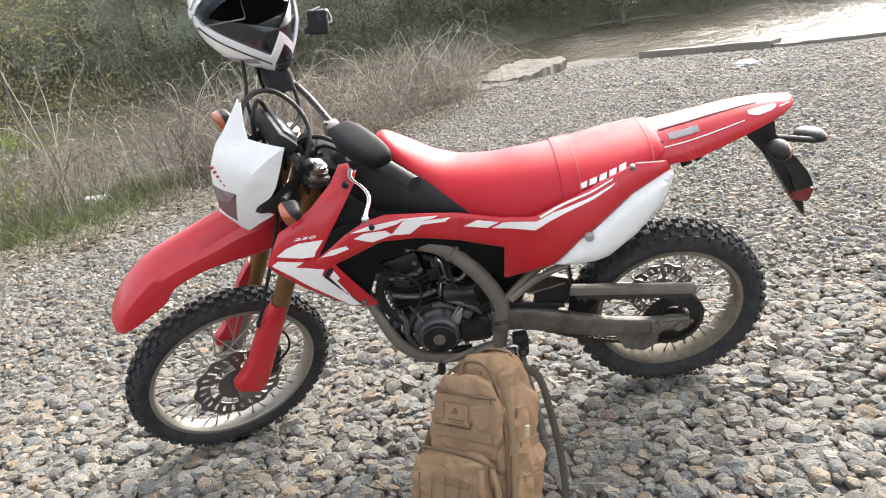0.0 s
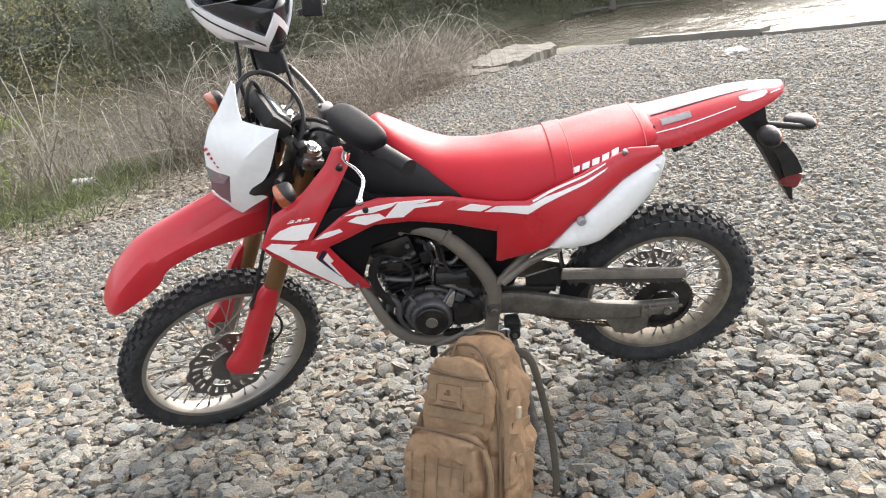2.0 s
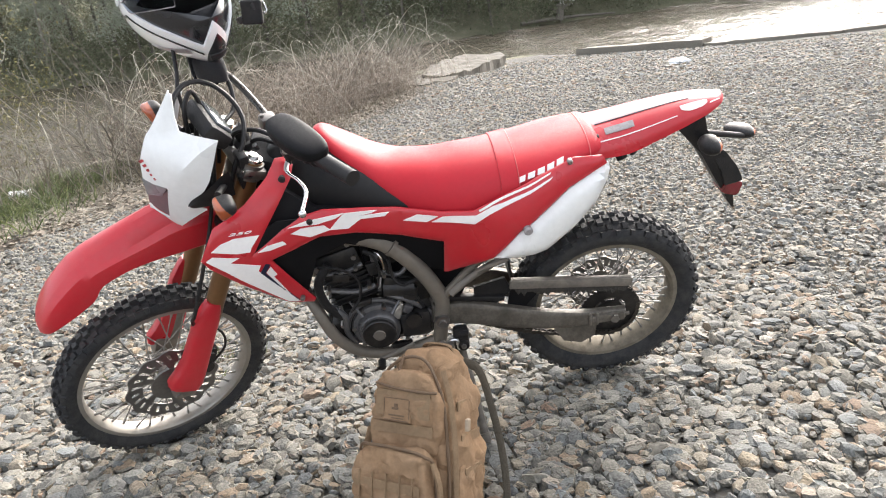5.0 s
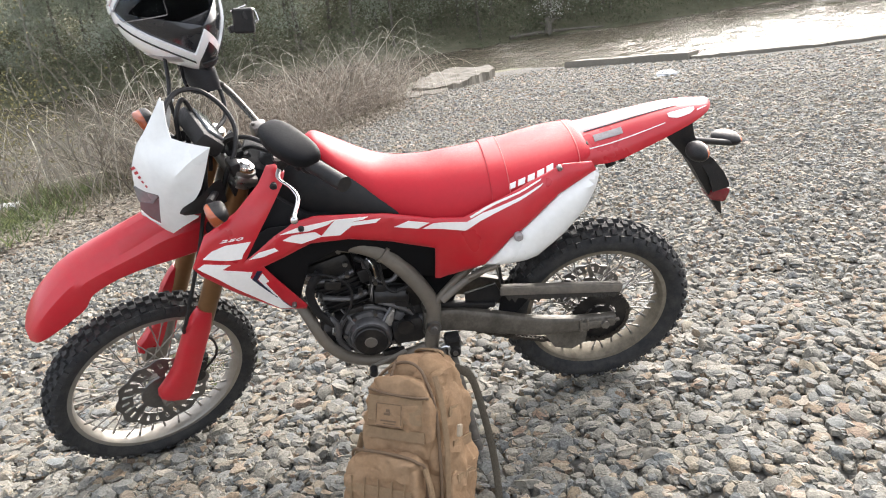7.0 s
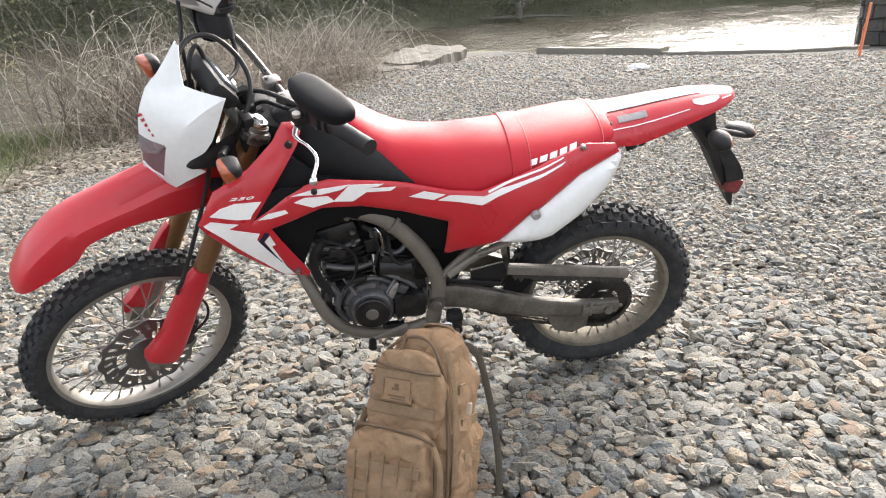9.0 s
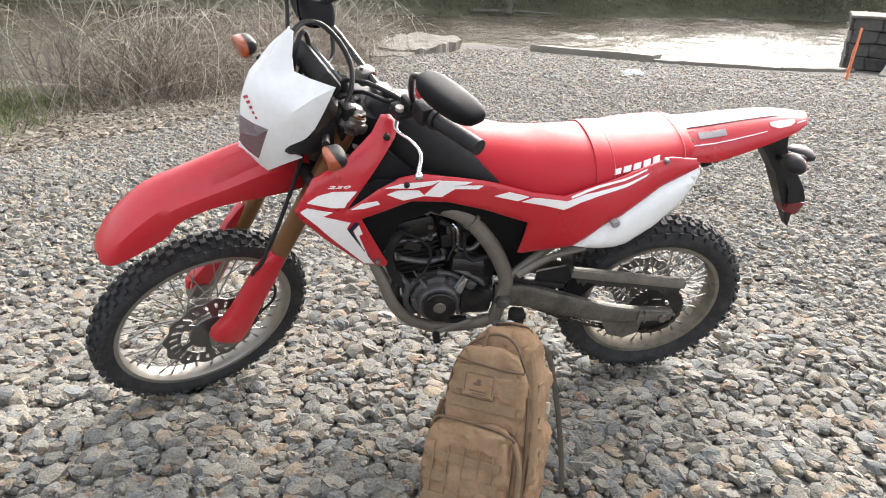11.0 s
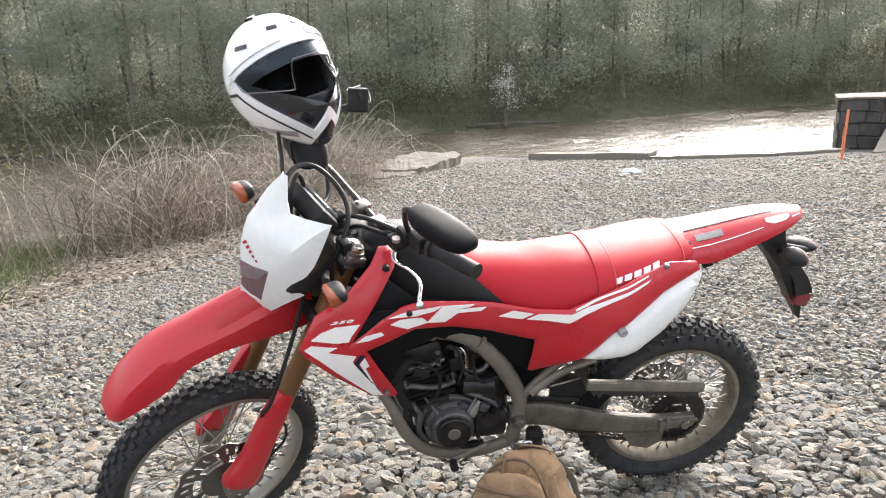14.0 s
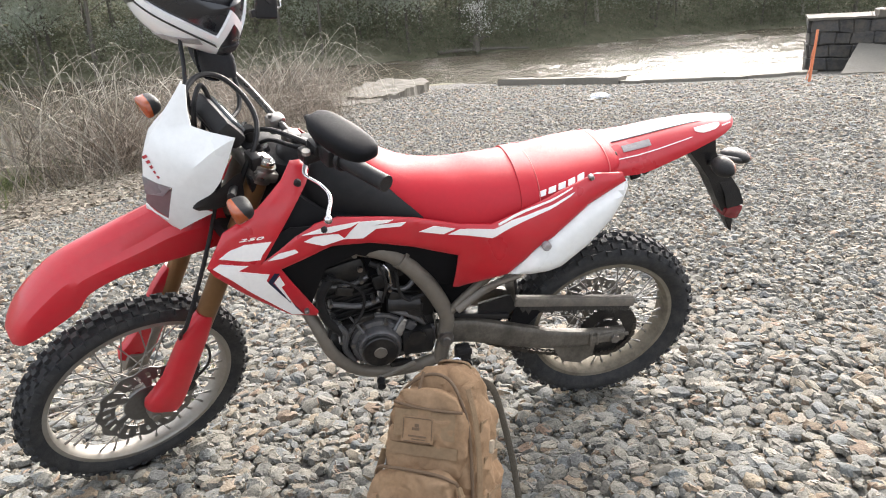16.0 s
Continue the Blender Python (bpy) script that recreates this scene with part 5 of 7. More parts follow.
# folded left mirror: an oval black housing on a short stem
bm = bmesh.new()
bmesh.ops.create_uvsphere(bm, u_segments=28, v_segments=16, radius=1)
for q in bm.verts:
    q.co = Vector((math.copysign(abs(q.co.x) ** 0.62, q.co.x) * 0.040, math.copysign(abs(q.co.y) ** 0.6, q.co.y) * (0.020 if q.co.y > 0 else 0.028), math.copysign(abs(q.co.z) ** 0.82, q.co.z) * 0.092 * (1 + 0.12 * q.co.x)))
MIRROR_AT = Matrix.Translation((-0.300, -0.452, 1.370)) @ Matrix.Rotation(radians(90), 4, "X") @ pose(0, 0, 0, 0, 10, 0)
bm.transform(MIRROR_AT)
mirror = fpart("mirror", bm, INNER, "black oval mirror folded over the grip")
fpart("mirror_stem", tube([(-0.205, -0.205, 1.155), (-0.235, -0.225, 1.21), (-0.275, -0.275, 1.295), (-0.305, -0.330, 1.345), (-0.300, -0.38, 1.362)], 0.0075, 10, 5), BLACK, parent=mirror)

# cables and hoses in front of the bars
for pts_, r in (
    ([(-0.46, -0.03, 1.10), (-0.475, -0.03, 1.21), (-0.457, 0.0, 1.268), (-0.407, 0.04, 1.285), (-0.348, 0.05, 1.266), (-0.305, 0.02, 1.218), (-0.296, -0.03, 1.172), (-0.325, -0.08, 1.135), (-0.366, -0.10, 1.09), (-0.40, -0.09, 1.0)], 0.0070),
    ([(-0.44, 0.02, 1.12), (-0.428, 0.03, 1.217), (-0.392, 0.06, 1.248), (-0.380, 0.05, 1.20), (-0.413, 0.03, 1.15), (-0.42, 0.02, 1.05)], 0.0065),
    ([(-0.235, 0.22, 1.16), (-0.258, 0.18, 1.190), (-0.264, 0.14, 1.152), (-0.285, 0.10, 1.122), (-0.346, 0.05, 1.112), (-0.38, 0.03, 1.02)], 0.0065),
    ([(-0.215, -0.19, 1.15), (-0.255, -0.14, 1.165), (-0.285, -0.06, 1.150), (-0.33, -0.01, 1.12), (-0.35, 0.0, 1.03)], 0.0065),
    ([(-0.205, -0.17, 1.135), (-0.235, -0.12, 1.115), (-0.27, -0.04, 1.10), (-0.31, 0.0, 1.06)], 0.006),
    ([(-0.40, -0.05, 1.12), (-0.475, -0.09, 0.93), (-0.55, -0.135, 0.80), (-0.610, -0.150, 0.68), (-0.625, -0.128, 0.63), (-0.625, -0.108, 0.59)], 0.0060),
    ([(-0.60, -0.10, 0.58), (-0.555, -0.10, 0.50), (-0.560, -0.10, 0.43), (-0.61, -0.10, 0.385)], 0.0042),
    ([(-0.42, 0.08, 1.16), (-0.416, 0.10, 1.234), (-0.395, 0.15, 1.262), (-0.377, 0.20, 1.30), (-0.36, 0.22, 1.36)], 0.0055),
):
    fpart("cable", tube(pts_, r, 8, 6), BLACK, "black cable")

for s in (-1, 1):
    bl = fpart("turn_signal", tube([(-0.40, s * 0.10, 1.05), (-0.455, s * 0.205, 1.10)], 0.010, 10), BLACK)
    bm = bmesh.new()
    bmesh.ops.create_uvsphere(bm, u_segments=20, v_segments=12, radius=1)
    for q in bm.verts:
        q.co = Vector([math.copysign(abs(c_) ** 0.58, c_) for c_ in q.co])
        q.co = Vector((q.co.x * (0.022 if q.co.x < 0 else 0.032), q.co.y * 0.034, q.co.z * (0.025 if s > 0 else 0.022) * (1 - 0.25 * q.co.x)))
    bm.transform(Matrix.Translation((-0.458 - 0.022 * (s > 0), s * 0.25, 1.112 - 0.018 * (s < 0))) @ pose(0, 0, 0, 0, -12, s * 8))
    dup = bm.copy()
    bmesh.ops.bisect_plane(bm, geom=bm.verts[:] + bm.edges[:] + bm.faces[:], plane_co=(-0.456 - 0.020 * (s > 0), 0, 1.098), plane_no=(1, 0, 0.1 if s > 0 else 0.55), clear_outer=True)
    bmesh.ops.bisect_plane(dup, geom=dup.verts[:] + dup.edges[:] + dup.faces[:], plane_co=(-0.456 - 0.020 * (s > 0), 0, 1.098), plane_no=(1, 0, 0.1 if s > 0 else 0.55), clear_inner=True)
    fpart("lens", bm, AMBER, "amber lens", parent=bl)
    fpart("housing", dup, BLACK, parent=bl)

# -- tank, seat, tail --
part("fuel_tank", arch(spread([(-0.245, 1.05, 0.93, 0.07), (-0.215, 1.075, 0.90, 0.105), (-0.12, 1.075, 0.885, 0.135), (0.0, 1.02, 0.87, 0.148), (0.09, 0.95, 0.855, 0.142), (0.15, 0.90, 0.85, 0.135)], 4), 12, 2.6), TANK, bike, "black fuel tank cover", True)
seat_st = spread([(-0.100, 1.098, 1.070, 0.030), (-0.075, 1.100, 1.055, 0.060), (-0.02, 1.062, 1.005, 0.092), (0.06, 1.012, 0.925, 0.118), (0.135, 0.986, 0.862, 0.135), (0.23, 0.975, 0.838, 0.156), (0.32, 0.986, 0.834, 0.166), (0.42, 1.010, 0.872, 0.170), (0.53, 1.026, 0.918, 0.166), (0.62, 1.040, 0.940, 0.152), (0.68, 1.047, 0.952, 0.130), (0.70, 1.038, 0.960, 0.115)], 5)


def sag(x):
    """The rear of the seat and the tail lie a little lower."""
    return 0.004 + 0.014 * min(1.0, max(0.0, (x - 0.20) / 0.3)) + 0.026 * float(smoothstep(0.27, 0.46, x))


seat_st = [(x, t - sag(x), b, h) for x, t, b, h in seat_st]
seat = part("seat", arch(seat_st, 14, 2.25), SEAT_RED, bike, "long red vinyl seat", True)
# strap across the seat, and the seam line in front of it
part("strap", arch([(x, t + 0.0045 - sag(x), b - 0.002, h + 0.0045) for x, t, b, h in ((0.402, 1.006, 0.866, 0.1695), (0.412, 1.0085, 0.870, 0.170), (0.442, 1.0145, 0.882, 0.1695), (0.452, 1.016, 0.886, 0.169))], 14, 2.25), SEAT_RED, seat, "", True)
part("welt", arch([(x, t + 0.0048 - sag(x), b, h + 0.0048) for x, t, b, h in ((0.453, 1.016, 0.888, 0.169), (0.4545, 1.0163, 0.8885, 0.169))], 14, 2.25), WELT, seat, "pale red welt line", True)
part("welt", arch([(x, t + 0.0025 - sag(x), b, h + 0.0025) for x, t, b, h in ((0.662, 1.045, 0.949, 0.1375), (0.6645, 1.0453, 0.950, 0.1365))], 14, 2.25), WELT, seat, "pale red welt line", True)


def seat_side(x, z):
    """How far out the left face of the seat lies."""
    t, b, h = (float(np.interp(x, [q[0] for q in seat_st], [q[k] for q in seat_st])) for k in (1, 2, 3))
    s = max(0.0, min(1.0, (z - b) / (t - b))) ** (2.25 / 2)
    return -h * math.cos(math.asin(s)) ** (2 / 2.25)


part("seat_base", box(0.40, 0.20, 0.07, 0.015, pose(0.52, 0, 0.905, 0, -16, 0)), INNER, seat, "black seat base")
# lettering on the seat as plain bars
for k in range(5):
    u0, z0 = 0.449 + 0.0280 * k, 0.908 + 0.0082 * k
    bm = bmesh.new()
    ringv = [(u0, z0 + 0.004), (u0 + 0.0200, z0 + 0.0095), (u0 + 0.0235, z0 + 0.0225), (u0 + 0.0035, z0 + 0.017)]
    a_ = [bm.verts.new((x, seat_side(x, z) - 0.0035, z)) for x, z in ringv]
    bm.faces.new(a_)
    ex = bmesh.ops.extrude_face_region(bm, geom=bm.faces[:])
    for q in (g for g in ex["geom"] if isinstance(g, bmesh.types.BMVert)):
        q.co.y += 0.02
    part("lettering_bar", bm, DECAL, seat)

tail = part("tail_fender", arch(spread([(0.655, 0.994, 0.930, 0.128), (0.70, 1.002, 0.930, 0.125), (0.78, 1.014, 0.930, 0.117), (0.87, 1.027, 0.953, 0.104), (0.96, 1.037, 0.978, 0.086), (1.03, 1.038, 0.998, 0.066), (1.07, 1.034, 1.013, 0.045), (1.085, 1.036, 1.02, 0.028)], 5), 12, 2.3), RED, bike, "red plastic tail fender", True)


def tail_mark(name, xs_, a0, a1, material, label=""):
    """A sticker on the tail between two angles round it."""
    rings_ = []
    for x in xs_:
        st = [np.interp(x, [0.655, 0.70, 0.78, 0.87, 0.96, 1.03, 1.07], c) for c in ((0.994, 1.002, 1.014, 1.027, 1.037, 1.038, 1.034), (0.930, 0.930, 0.930, 0.953, 0.978, 0.998, 1.013), (0.128, 0.125, 0.117, 0.104, 0.086, 0.066, 0.045))]
        o, i_ = [], []
        for k in range(7):
            lo, hi = (a0(x), a1(x)) if callable(a0) else (a0, a1)
            a = radians(lo + (hi - lo) * k / 6)
            c, s = math.cos(a), math.sin(a)
            for lst, g_ in ((o, 0.0025), (i_, -0.002)):
                lst.append((x, -(st[2] + g_) * abs(c) ** (2 / 2.3) * (1 if c >= 0 else -1), st[1] + (st[0] - st[1] + g_) * abs(s) ** (2 / 2.3)))
        rings_.append(o + i_[::-1])
    part(name, skin(rings_), material, tail, label)


tail_mark("label_plate", (0.720, 0.75, 0.78, 0.805), 46, 60, LABEL, "grey warning label")
tail_mark("stripe", (0.70, 0.76, 0.82, 0.88, 0.93), 33.5, 35.5, DECAL)
tail_mark("stripe", (0.70, 0.78, 0.86, 0.94, 0.98), 73, 75, NAVY)
tail_mark("emblem", (0.945, 0.955, 0.97, 0.99, 1.01, 1.02, 1.027), lambda x: 34 + 12 * max(0, (0.975 - x) / 0.03) ** 1.5 + 10 * max(0, (x - 1.005) / 0.022) ** 2, lambda x: 56 - 3 * max(0, (x - 1.0) / 0.027) ** 2, DECAL, "white wing-shaped emblem")
tail_mark("stripe", (1.035, 1.045, 1.06, 1.068), 36, 41, DECAL)

# -- side panels, both sides --
SHROUD = [(-0.205, 1.07), (-0.231, 1.037), (-0.295, 0.991), (-0.382, 0.955), (-0.429, 0.876), (-0.414, 0.846), (-0.332, 0.743), (-0.251, 0.644), (-0.184, 0.61), (-0.178, 0.623), (-0.258, 0.821), (-0.199, 0.833), (-0.121, 0.852), (-0.02, 0.836), (0.142, 0.782), (0.223, 0.758), (0.213, 0.636), (0.227, 0.634), (0.36, 0.692), (0.437, 0.777), (0.587, 0.886), (0.705, 0.933), (0.693, 0.957), (0.612, 0.964), (0.497, 0.928), (0.402, 0.886), (0.313, 0.852), (0.228, 0.856), (0.134, 0.878), (0.019, 0.904), (-0.099, 0.928), (-0.158, 0.924), (-0.212, 0.904), (-0.258, 0.877), (-0.295, 0.858), (-0.264, 0.902), (-0.237, 0.937), (-0.169, 1.022), (-0.159, 1.048), (-0.18, 1.068)]
WHITEP = [(0.363, 0.688), (0.44, 0.773), (0.59, 0.881), (0.711, 0.933), (0.715, 0.911), (0.706, 0.876), (0.673, 0.814), (0.608, 0.749), (0.521, 0.694), (0.432, 0.685)]
GRAPHICS = (
    [(-0.396, 0.899), (-0.369, 0.915), (-0.334, 0.921), (-0.27, 0.911), (-0.296, 0.882), (-0.302, 0.87), (-0.33, 0.875)],
    [(-0.285, 0.861), (-0.258, 0.873), (-0.216, 0.873), (-0.209, 0.862), (-0.251, 0.857)],
    [(-0.415, 0.875), (-0.397, 0.884), (-0.333, 0.862), (-0.358, 0.854), (-0.287, 0.819), (-0.297, 0.801), (-0.219, 0.64), (-0.248, 0.652), (-0.373, 0.826)],
    [(-0.279, 0.788), (-0.264, 0.805), (-0.254, 0.771), (-0.264, 0.767), (-0.228, 0.647)],
    [(-0.195, 0.907), (-0.152, 0.912), (-0.044, 0.909), (-0.068, 0.899), (-0.121, 0.895)],
    [(-0.191, 0.888), (-0.165, 0.895), (-0.103, 0.887), (-0.087, 0.869), (-0.144, 0.862)],
    [(-0.044, 0.908), (0.046, 0.895), (0.03, 0.89), (-0.015, 0.891), (0.08, 0.881), (0.065, 0.872), (-0.002, 0.879), (-0.039, 0.859), (-0.09, 0.869), (-0.063, 0.893)],
    [(0.115, 0.847), (0.156, 0.861), (0.214, 0.848), (0.181, 0.834)],
    [(0.33, 0.857), (0.373, 0.878), (0.54, 0.94), (0.537, 0.936), (0.374, 0.872), (0.332, 0.852)],
    [(0.194, 0.832), (0.226, 0.845), (0.32, 0.842), (0.368, 0.865), (0.4, 0.873), (0.544, 0.928), (0.534, 0.92), (0.399, 0.861), (0.358, 0.843), (0.314, 0.816)],
)
for s in (1, -1):
    sh = part("body_panel", panel(SHROUD, 0, 0.005, 0.006, 0.010, 0.013, s, crease=(((-0.443, 0.872), (0.245, -0.060), 0.012),)), RED, bike, "red moulded side bodywork with white graphics", True)
    part("dark_insert", panel([(-0.323, 0.848), (-0.291, 0.877), (-0.258, 0.919), (-0.222, 0.93), (-0.158, 0.919), (-0.212, 0.897), (-0.258, 0.869), (-0.293, 0.846)], -0.006, 0.004, 0, 0, 0.03, s), INNER, sh, "dark plastic behind the cut-out")
    part("rear_side_cover", panel(WHITEP, 0.010, 0.006, 0.022, 0.035, 0.018, s), WHITE, bike, "white plastic rear side cover", True)
    for g_ in GRAPHICS:
        part("graphic", panel(g_, 0.0022, 0.002, 0, 0, 0.022, s, crease=(((-0.443, 0.872), (0.245, -0.060), 0.012),)), DECAL, sh, "", False)
    part("graphic", panel([(-0.295, 0.792), (-0.275, 0.818), (-0.262, 0.813), (-0.282, 0.787), (-0.219, 0.642), (-0.228, 0.642)], 0.0020, 0.002, 0, 0, 0.022, s, crease=(((-0.443, 0.872), (0.245, -0.060), 0.012),)), NAVY, sh, "dark blue chevron")
    for (bx_, bz_), rr, mm_ in (((-0.191, 1.026), 0.010, BLACK), ((-0.138, 0.907), 0.009, BLACK), ((0.46, 0.79), 0.013, LABEL), ((0.597, 0.957), 0.008, STEEL), ((-0.209, 0.654), 0.007, STEEL)):
        if s < 0 and bx_ > 0.5:        # covered on the far side
            continue
        yy = float(side_y(bx_, bz_)) - (0.012 if rr > 0.012 else 0.002)
        bm = lathe([(0.0, -0.004), (rr * 0.6, -0.005), (rr, -0.001), (rr, 0.012), (0.0, 0.012)], 18)
        bm.transform(Matrix.Translation((bx_, yy * s, bz_)) @ Matrix.Diagonal((1, s, 1, 1)))
        part("bolt", bm, mm_, sh, "", True)
    # radiator wing and inner dark panel behind the shroud
    part("radiator_panel", panel([(-0.294, 0.939), (-0.198, 0.991), (-0.119, 0.922), (0.138, 0.862), (0.296, 0.815), (0.355, 0.716), (0.232, 0.624), (0.148, 0.633), (0.079, 0.712), (-0.06, 0.789), (-0.148, 0.763), (-0.198, 0.641), (-0.266, 0.66), (-0.35, 0.797)], -0.035, 0.02, 0.004, 0.01, 0.05, s), INNER, bike, "black inner panel", True)

# number on the shroud
cu = bpy.data.curves.new("number", "FONT")
cu.body, cu.size, cu.extrude, cu.shear = "250", 0.018, 0.0012, 0.3
tmp = bpy.data.objects.new("number", cu)
me = bpy.data.meshes.new_from_object(tmp)
bpy.data.objects.remove(tmp)
for q in me.vertices:
    x, z = -0.346 + q.co.x * 2.1, 0.932 + q.co.y * 0.50 - q.co.x * 0.30
    q.co = Vector((x, float(side_y(x, z)) + 0.012 * max(0.0, min(1.0, ((x - -0.443) * -0.060 - (z - 0.872) * 0.245) / 0.03)) - 0.0022 - q.co.z, z))
part_of("number", me, DECAL, bike, "white number 250")

# -- frame, engine --
for s in (-1, 1):
    y = 0.122 * s
    spar = part("frame_spar", tube([(-0.26, y * 0.6, 0.90), (-0.16, y * 0.9, 0.835), (-0.057, y, 0.797), (0.007, y, 0.776), (0.069, y, 0.735), (0.143, y, 0.640), (0.192, y, 0.535), (0.190, y, 0.466), (0.172, y, 0.36)], 0.0265, 14, 5, True, 0.8), FRAME, bike, "grey steel frame spar", True)
    part("weld_bead", tube([(0.062, y, 0.742), (0.071, y, 0.733)], 0.0295, 14), FRAME, spar, "", True)
    part("pivot_bolt", lathe([(0.0, -0.012), (0.010, -0.012), (0.012, -0.006), (0.022, -0.005), (0.024, 0.01), (0.0, 0.01)], 20), STEEL, spar, "", True, Matrix.Translation((0.188, s * 0.150, 0.455)) @ Matrix.Diagonal((1, -s, 1, 1)))
    part("cradle_rail", tube([(-0.30, y * 0.35, 0.86), (-0.225, y * 0.55, 0.60), (-0.19, y * 0.9, 0.53), (-0.155, y, 0.44), (-0.10, y, 0.375), (-0.02, y, 0.345), (0.08, y, 0.345), (0.17, y, 0.37)], 0.019, 12, 5), FRAME, bike, "grey lower frame rail", True)
    part("subframe_rail", tube([(0.205, y, 0.535), (0.27, y, 0.60), (0.37, y * 1.05, 0.690), (0.55, y, 0.83), (0.72, y * 0.8, 0.93)], 0.0135, 10, 4), FRAME, bike, "grey subframe tube", True)
    part("passenger_peg_bracket", join(tube([(0.225, y * 1.12, 0.548), (0.30, y * 1.2, 0.612), (0.365, y * 1.4, 0.662), (0.405, y * 1.5, 0.690)], (0.012, 0.010), 10, 3, True, 0.6), tube([(0.31, y * 1.36, 0.638), (0.40, y * 1.58, 0.684)], 0.008, 8)), ALU, bike, "dusty alloy footpeg bracket", True)
engine = tagged(new("engine"), "dark single-cylinder engine with grey covers")
engine.parent = bike
part("crankcase", join(box(0.30, 0.21, 0.16, 0.035, pose(0.02, 0, 0.445)), box(0.16, 0.19, 0.16, 0.03, pose(0.09, 0, 0.53, 0, 10, 0)), box(0.10, 0.2, 0.10, 0.03, pose(-0.12, 0, 0.42))), ENGINE, engine, "", True)
CYL = Matrix.Translation((-0.075, 0, 0.56)) @ pose(0, 0, 0, 0, -14, 0)
part("cylinder", box(0.135, 0.165, 0.12, 0.015, CYL @ pose(0, 0, 0.03)), ENGINE, engine, "", True)
part("cylinder_head", join(box(0.155, 0.20, 0.085, 0.02, CYL @ pose(0, 0, 0.13)), box(0.14, 0.19, 0.05, 0.018, CYL @ pose(0, 0, 0.19))), ENGINE, engine, "", True)
for dx, dz in ((-0.06, 0.14), (0.06, 0.14), (-0.06, 0.19), (0.06, 0.19), (0.0, 0.10)):
    part("bolt", tube([CYL @ Vector((dx, -0.10, dz)), CYL @ Vector((dx, -0.112, dz))], 0.008, 8), STEEL, engine)
C = Vector((-0.013, 0, 0.445))
bm = lathe([(0.0, -0.158), (0.026, -0.158), (0.030, -0.154), (0.032, -0.147), (0.060, -0.145), (0.066, -0.138), (0.070, -0.118), (0.082, -0.114), (0.086, -0.104), (0.086, -0.09), (0.0, -0.09)], 40)
cover = part("stator_cover", bm, COVER, engine, "round grey generator cover", True, Matrix.Translation(C))
part("cover_face", lathe([(0.0, -0.1600), (0.050, -0.1600), (0.053, -0.157), (0.053, -0.140), (0.0, -0.140)], 36), ENGINE, engine, "black round cover plate", True, Matrix.Translation(C))
part("fan_rib", panel([(0.026, 0.482), (0.066, 0.530), (0.074, 0.526), (0.060, 0.474), (0.045, 0.470)], 0, 0.012, 0.004, 0.006, 0.012, 1, lambda x, z: -0.128), PEG, engine, "bright cast fan-shaped rib", True)
part("cover_cap", lathe([(0.0, -0.163), (0.018, -0.163), (0.021, -0.158), (0.021, -0.15), (0.0, -0.15)], 28), ALU, engine, "", True, Matrix.Translation(C))
for k in range(7):
    a = radians(20 + 360 * k / 7)
    part("bolt", lathe([(0.0, -0.124), (0.007, -0.124), (0.008, -0.118), (0.008, -0.1), (0.0, -0.1)], 10), STEEL, engine, "", True, Matrix.Translation(C + Vector((0.079 * math.cos(a), 0, 0.079 * math.sin(a)))))
# ribs and brackets above the generator cover
part("cover_rim", join(tube([C + Vector((0.098 * math.cos(radians(a)), -0.105, 0.098 * math.sin(radians(a)))) for a in range(20, 185, 12)], 0.008, 8)), COVER, engine, "", True)
part("sprocket_cover", join(box(0.105, 0.05, 0.10, 0.022, pose(0.105, -0.112, 0.445)), tube([(0.10, -0.13, 0.47), (0.10, -0.146, 0.47)], 0.026, 18)), ENGINE, engine, "", True)
part("starter_motor", tube([(0.02, -0.105, 0.585), (0.115, -0.105, 0.575)], 0.028, 16), ENGINE, engine, "", True)
part("coolant_hose", tube([(-0.13, -0.11, 0.70), (-0.17, -0.12, 0.64), (-0.16, -0.12, 0.56), (-0.12, -0.11, 0.50)], 0.014, 10, 5), BLACK, engine, "", True)
part("coolant_hose", tube([(-0.02, -0.09, 0.72), (0.03, -0.105, 0.69), (0.05, -0.10, 0.62), (0.06, -0.10, 0.56)], 0.011, 10, 5), BLACK, engine, "", True)
part("throttle_body", join(tube([(0.0, -0.02, 0.70), (0.10, -0.02, 0.72)], 0.035, 14), box(0.05, 0.07, 0.06, 0.01, pose(0.05, -0.075, 0.70))), BLACK, engine, "", True)
part("wire_clip", tube([(0.015, -0.10, 0.715), (0.030, -0.112, 0.70), (0.034, -0.112, 0.65)], 0.005, 8, 3), CHROME, engine, "", True)
for pts_, r_ in (([(-0.15, -0.10, 0.60), (-0.06, -0.105, 0.585), (0.0, -0.105, 0.60)], 0.009), ([(-0.165, -0.098, 0.66), (-0.09, -0.104, 0.66), (-0.03, -0.10, 0.68)], 0.007), ([(-0.13, -0.112, 0.53), (-0.11, -0.118, 0.50), (-0.115, -0.112, 0.44), (-0.09, -0.11, 0.39)], 0.010), ([(0.03, -0.108, 0.56), (0.085, -0.118, 0.54), (0.13, -0.112, 0.50)], 0.010), ([(0.02, -0.10, 0.64), (0.075, -0.108, 0.63), (0.11, -0.10, 0.66)], 0.008)):
    part("casting_rib", tube(pts_, r_, 8, 4), COVER, engine, "", True)
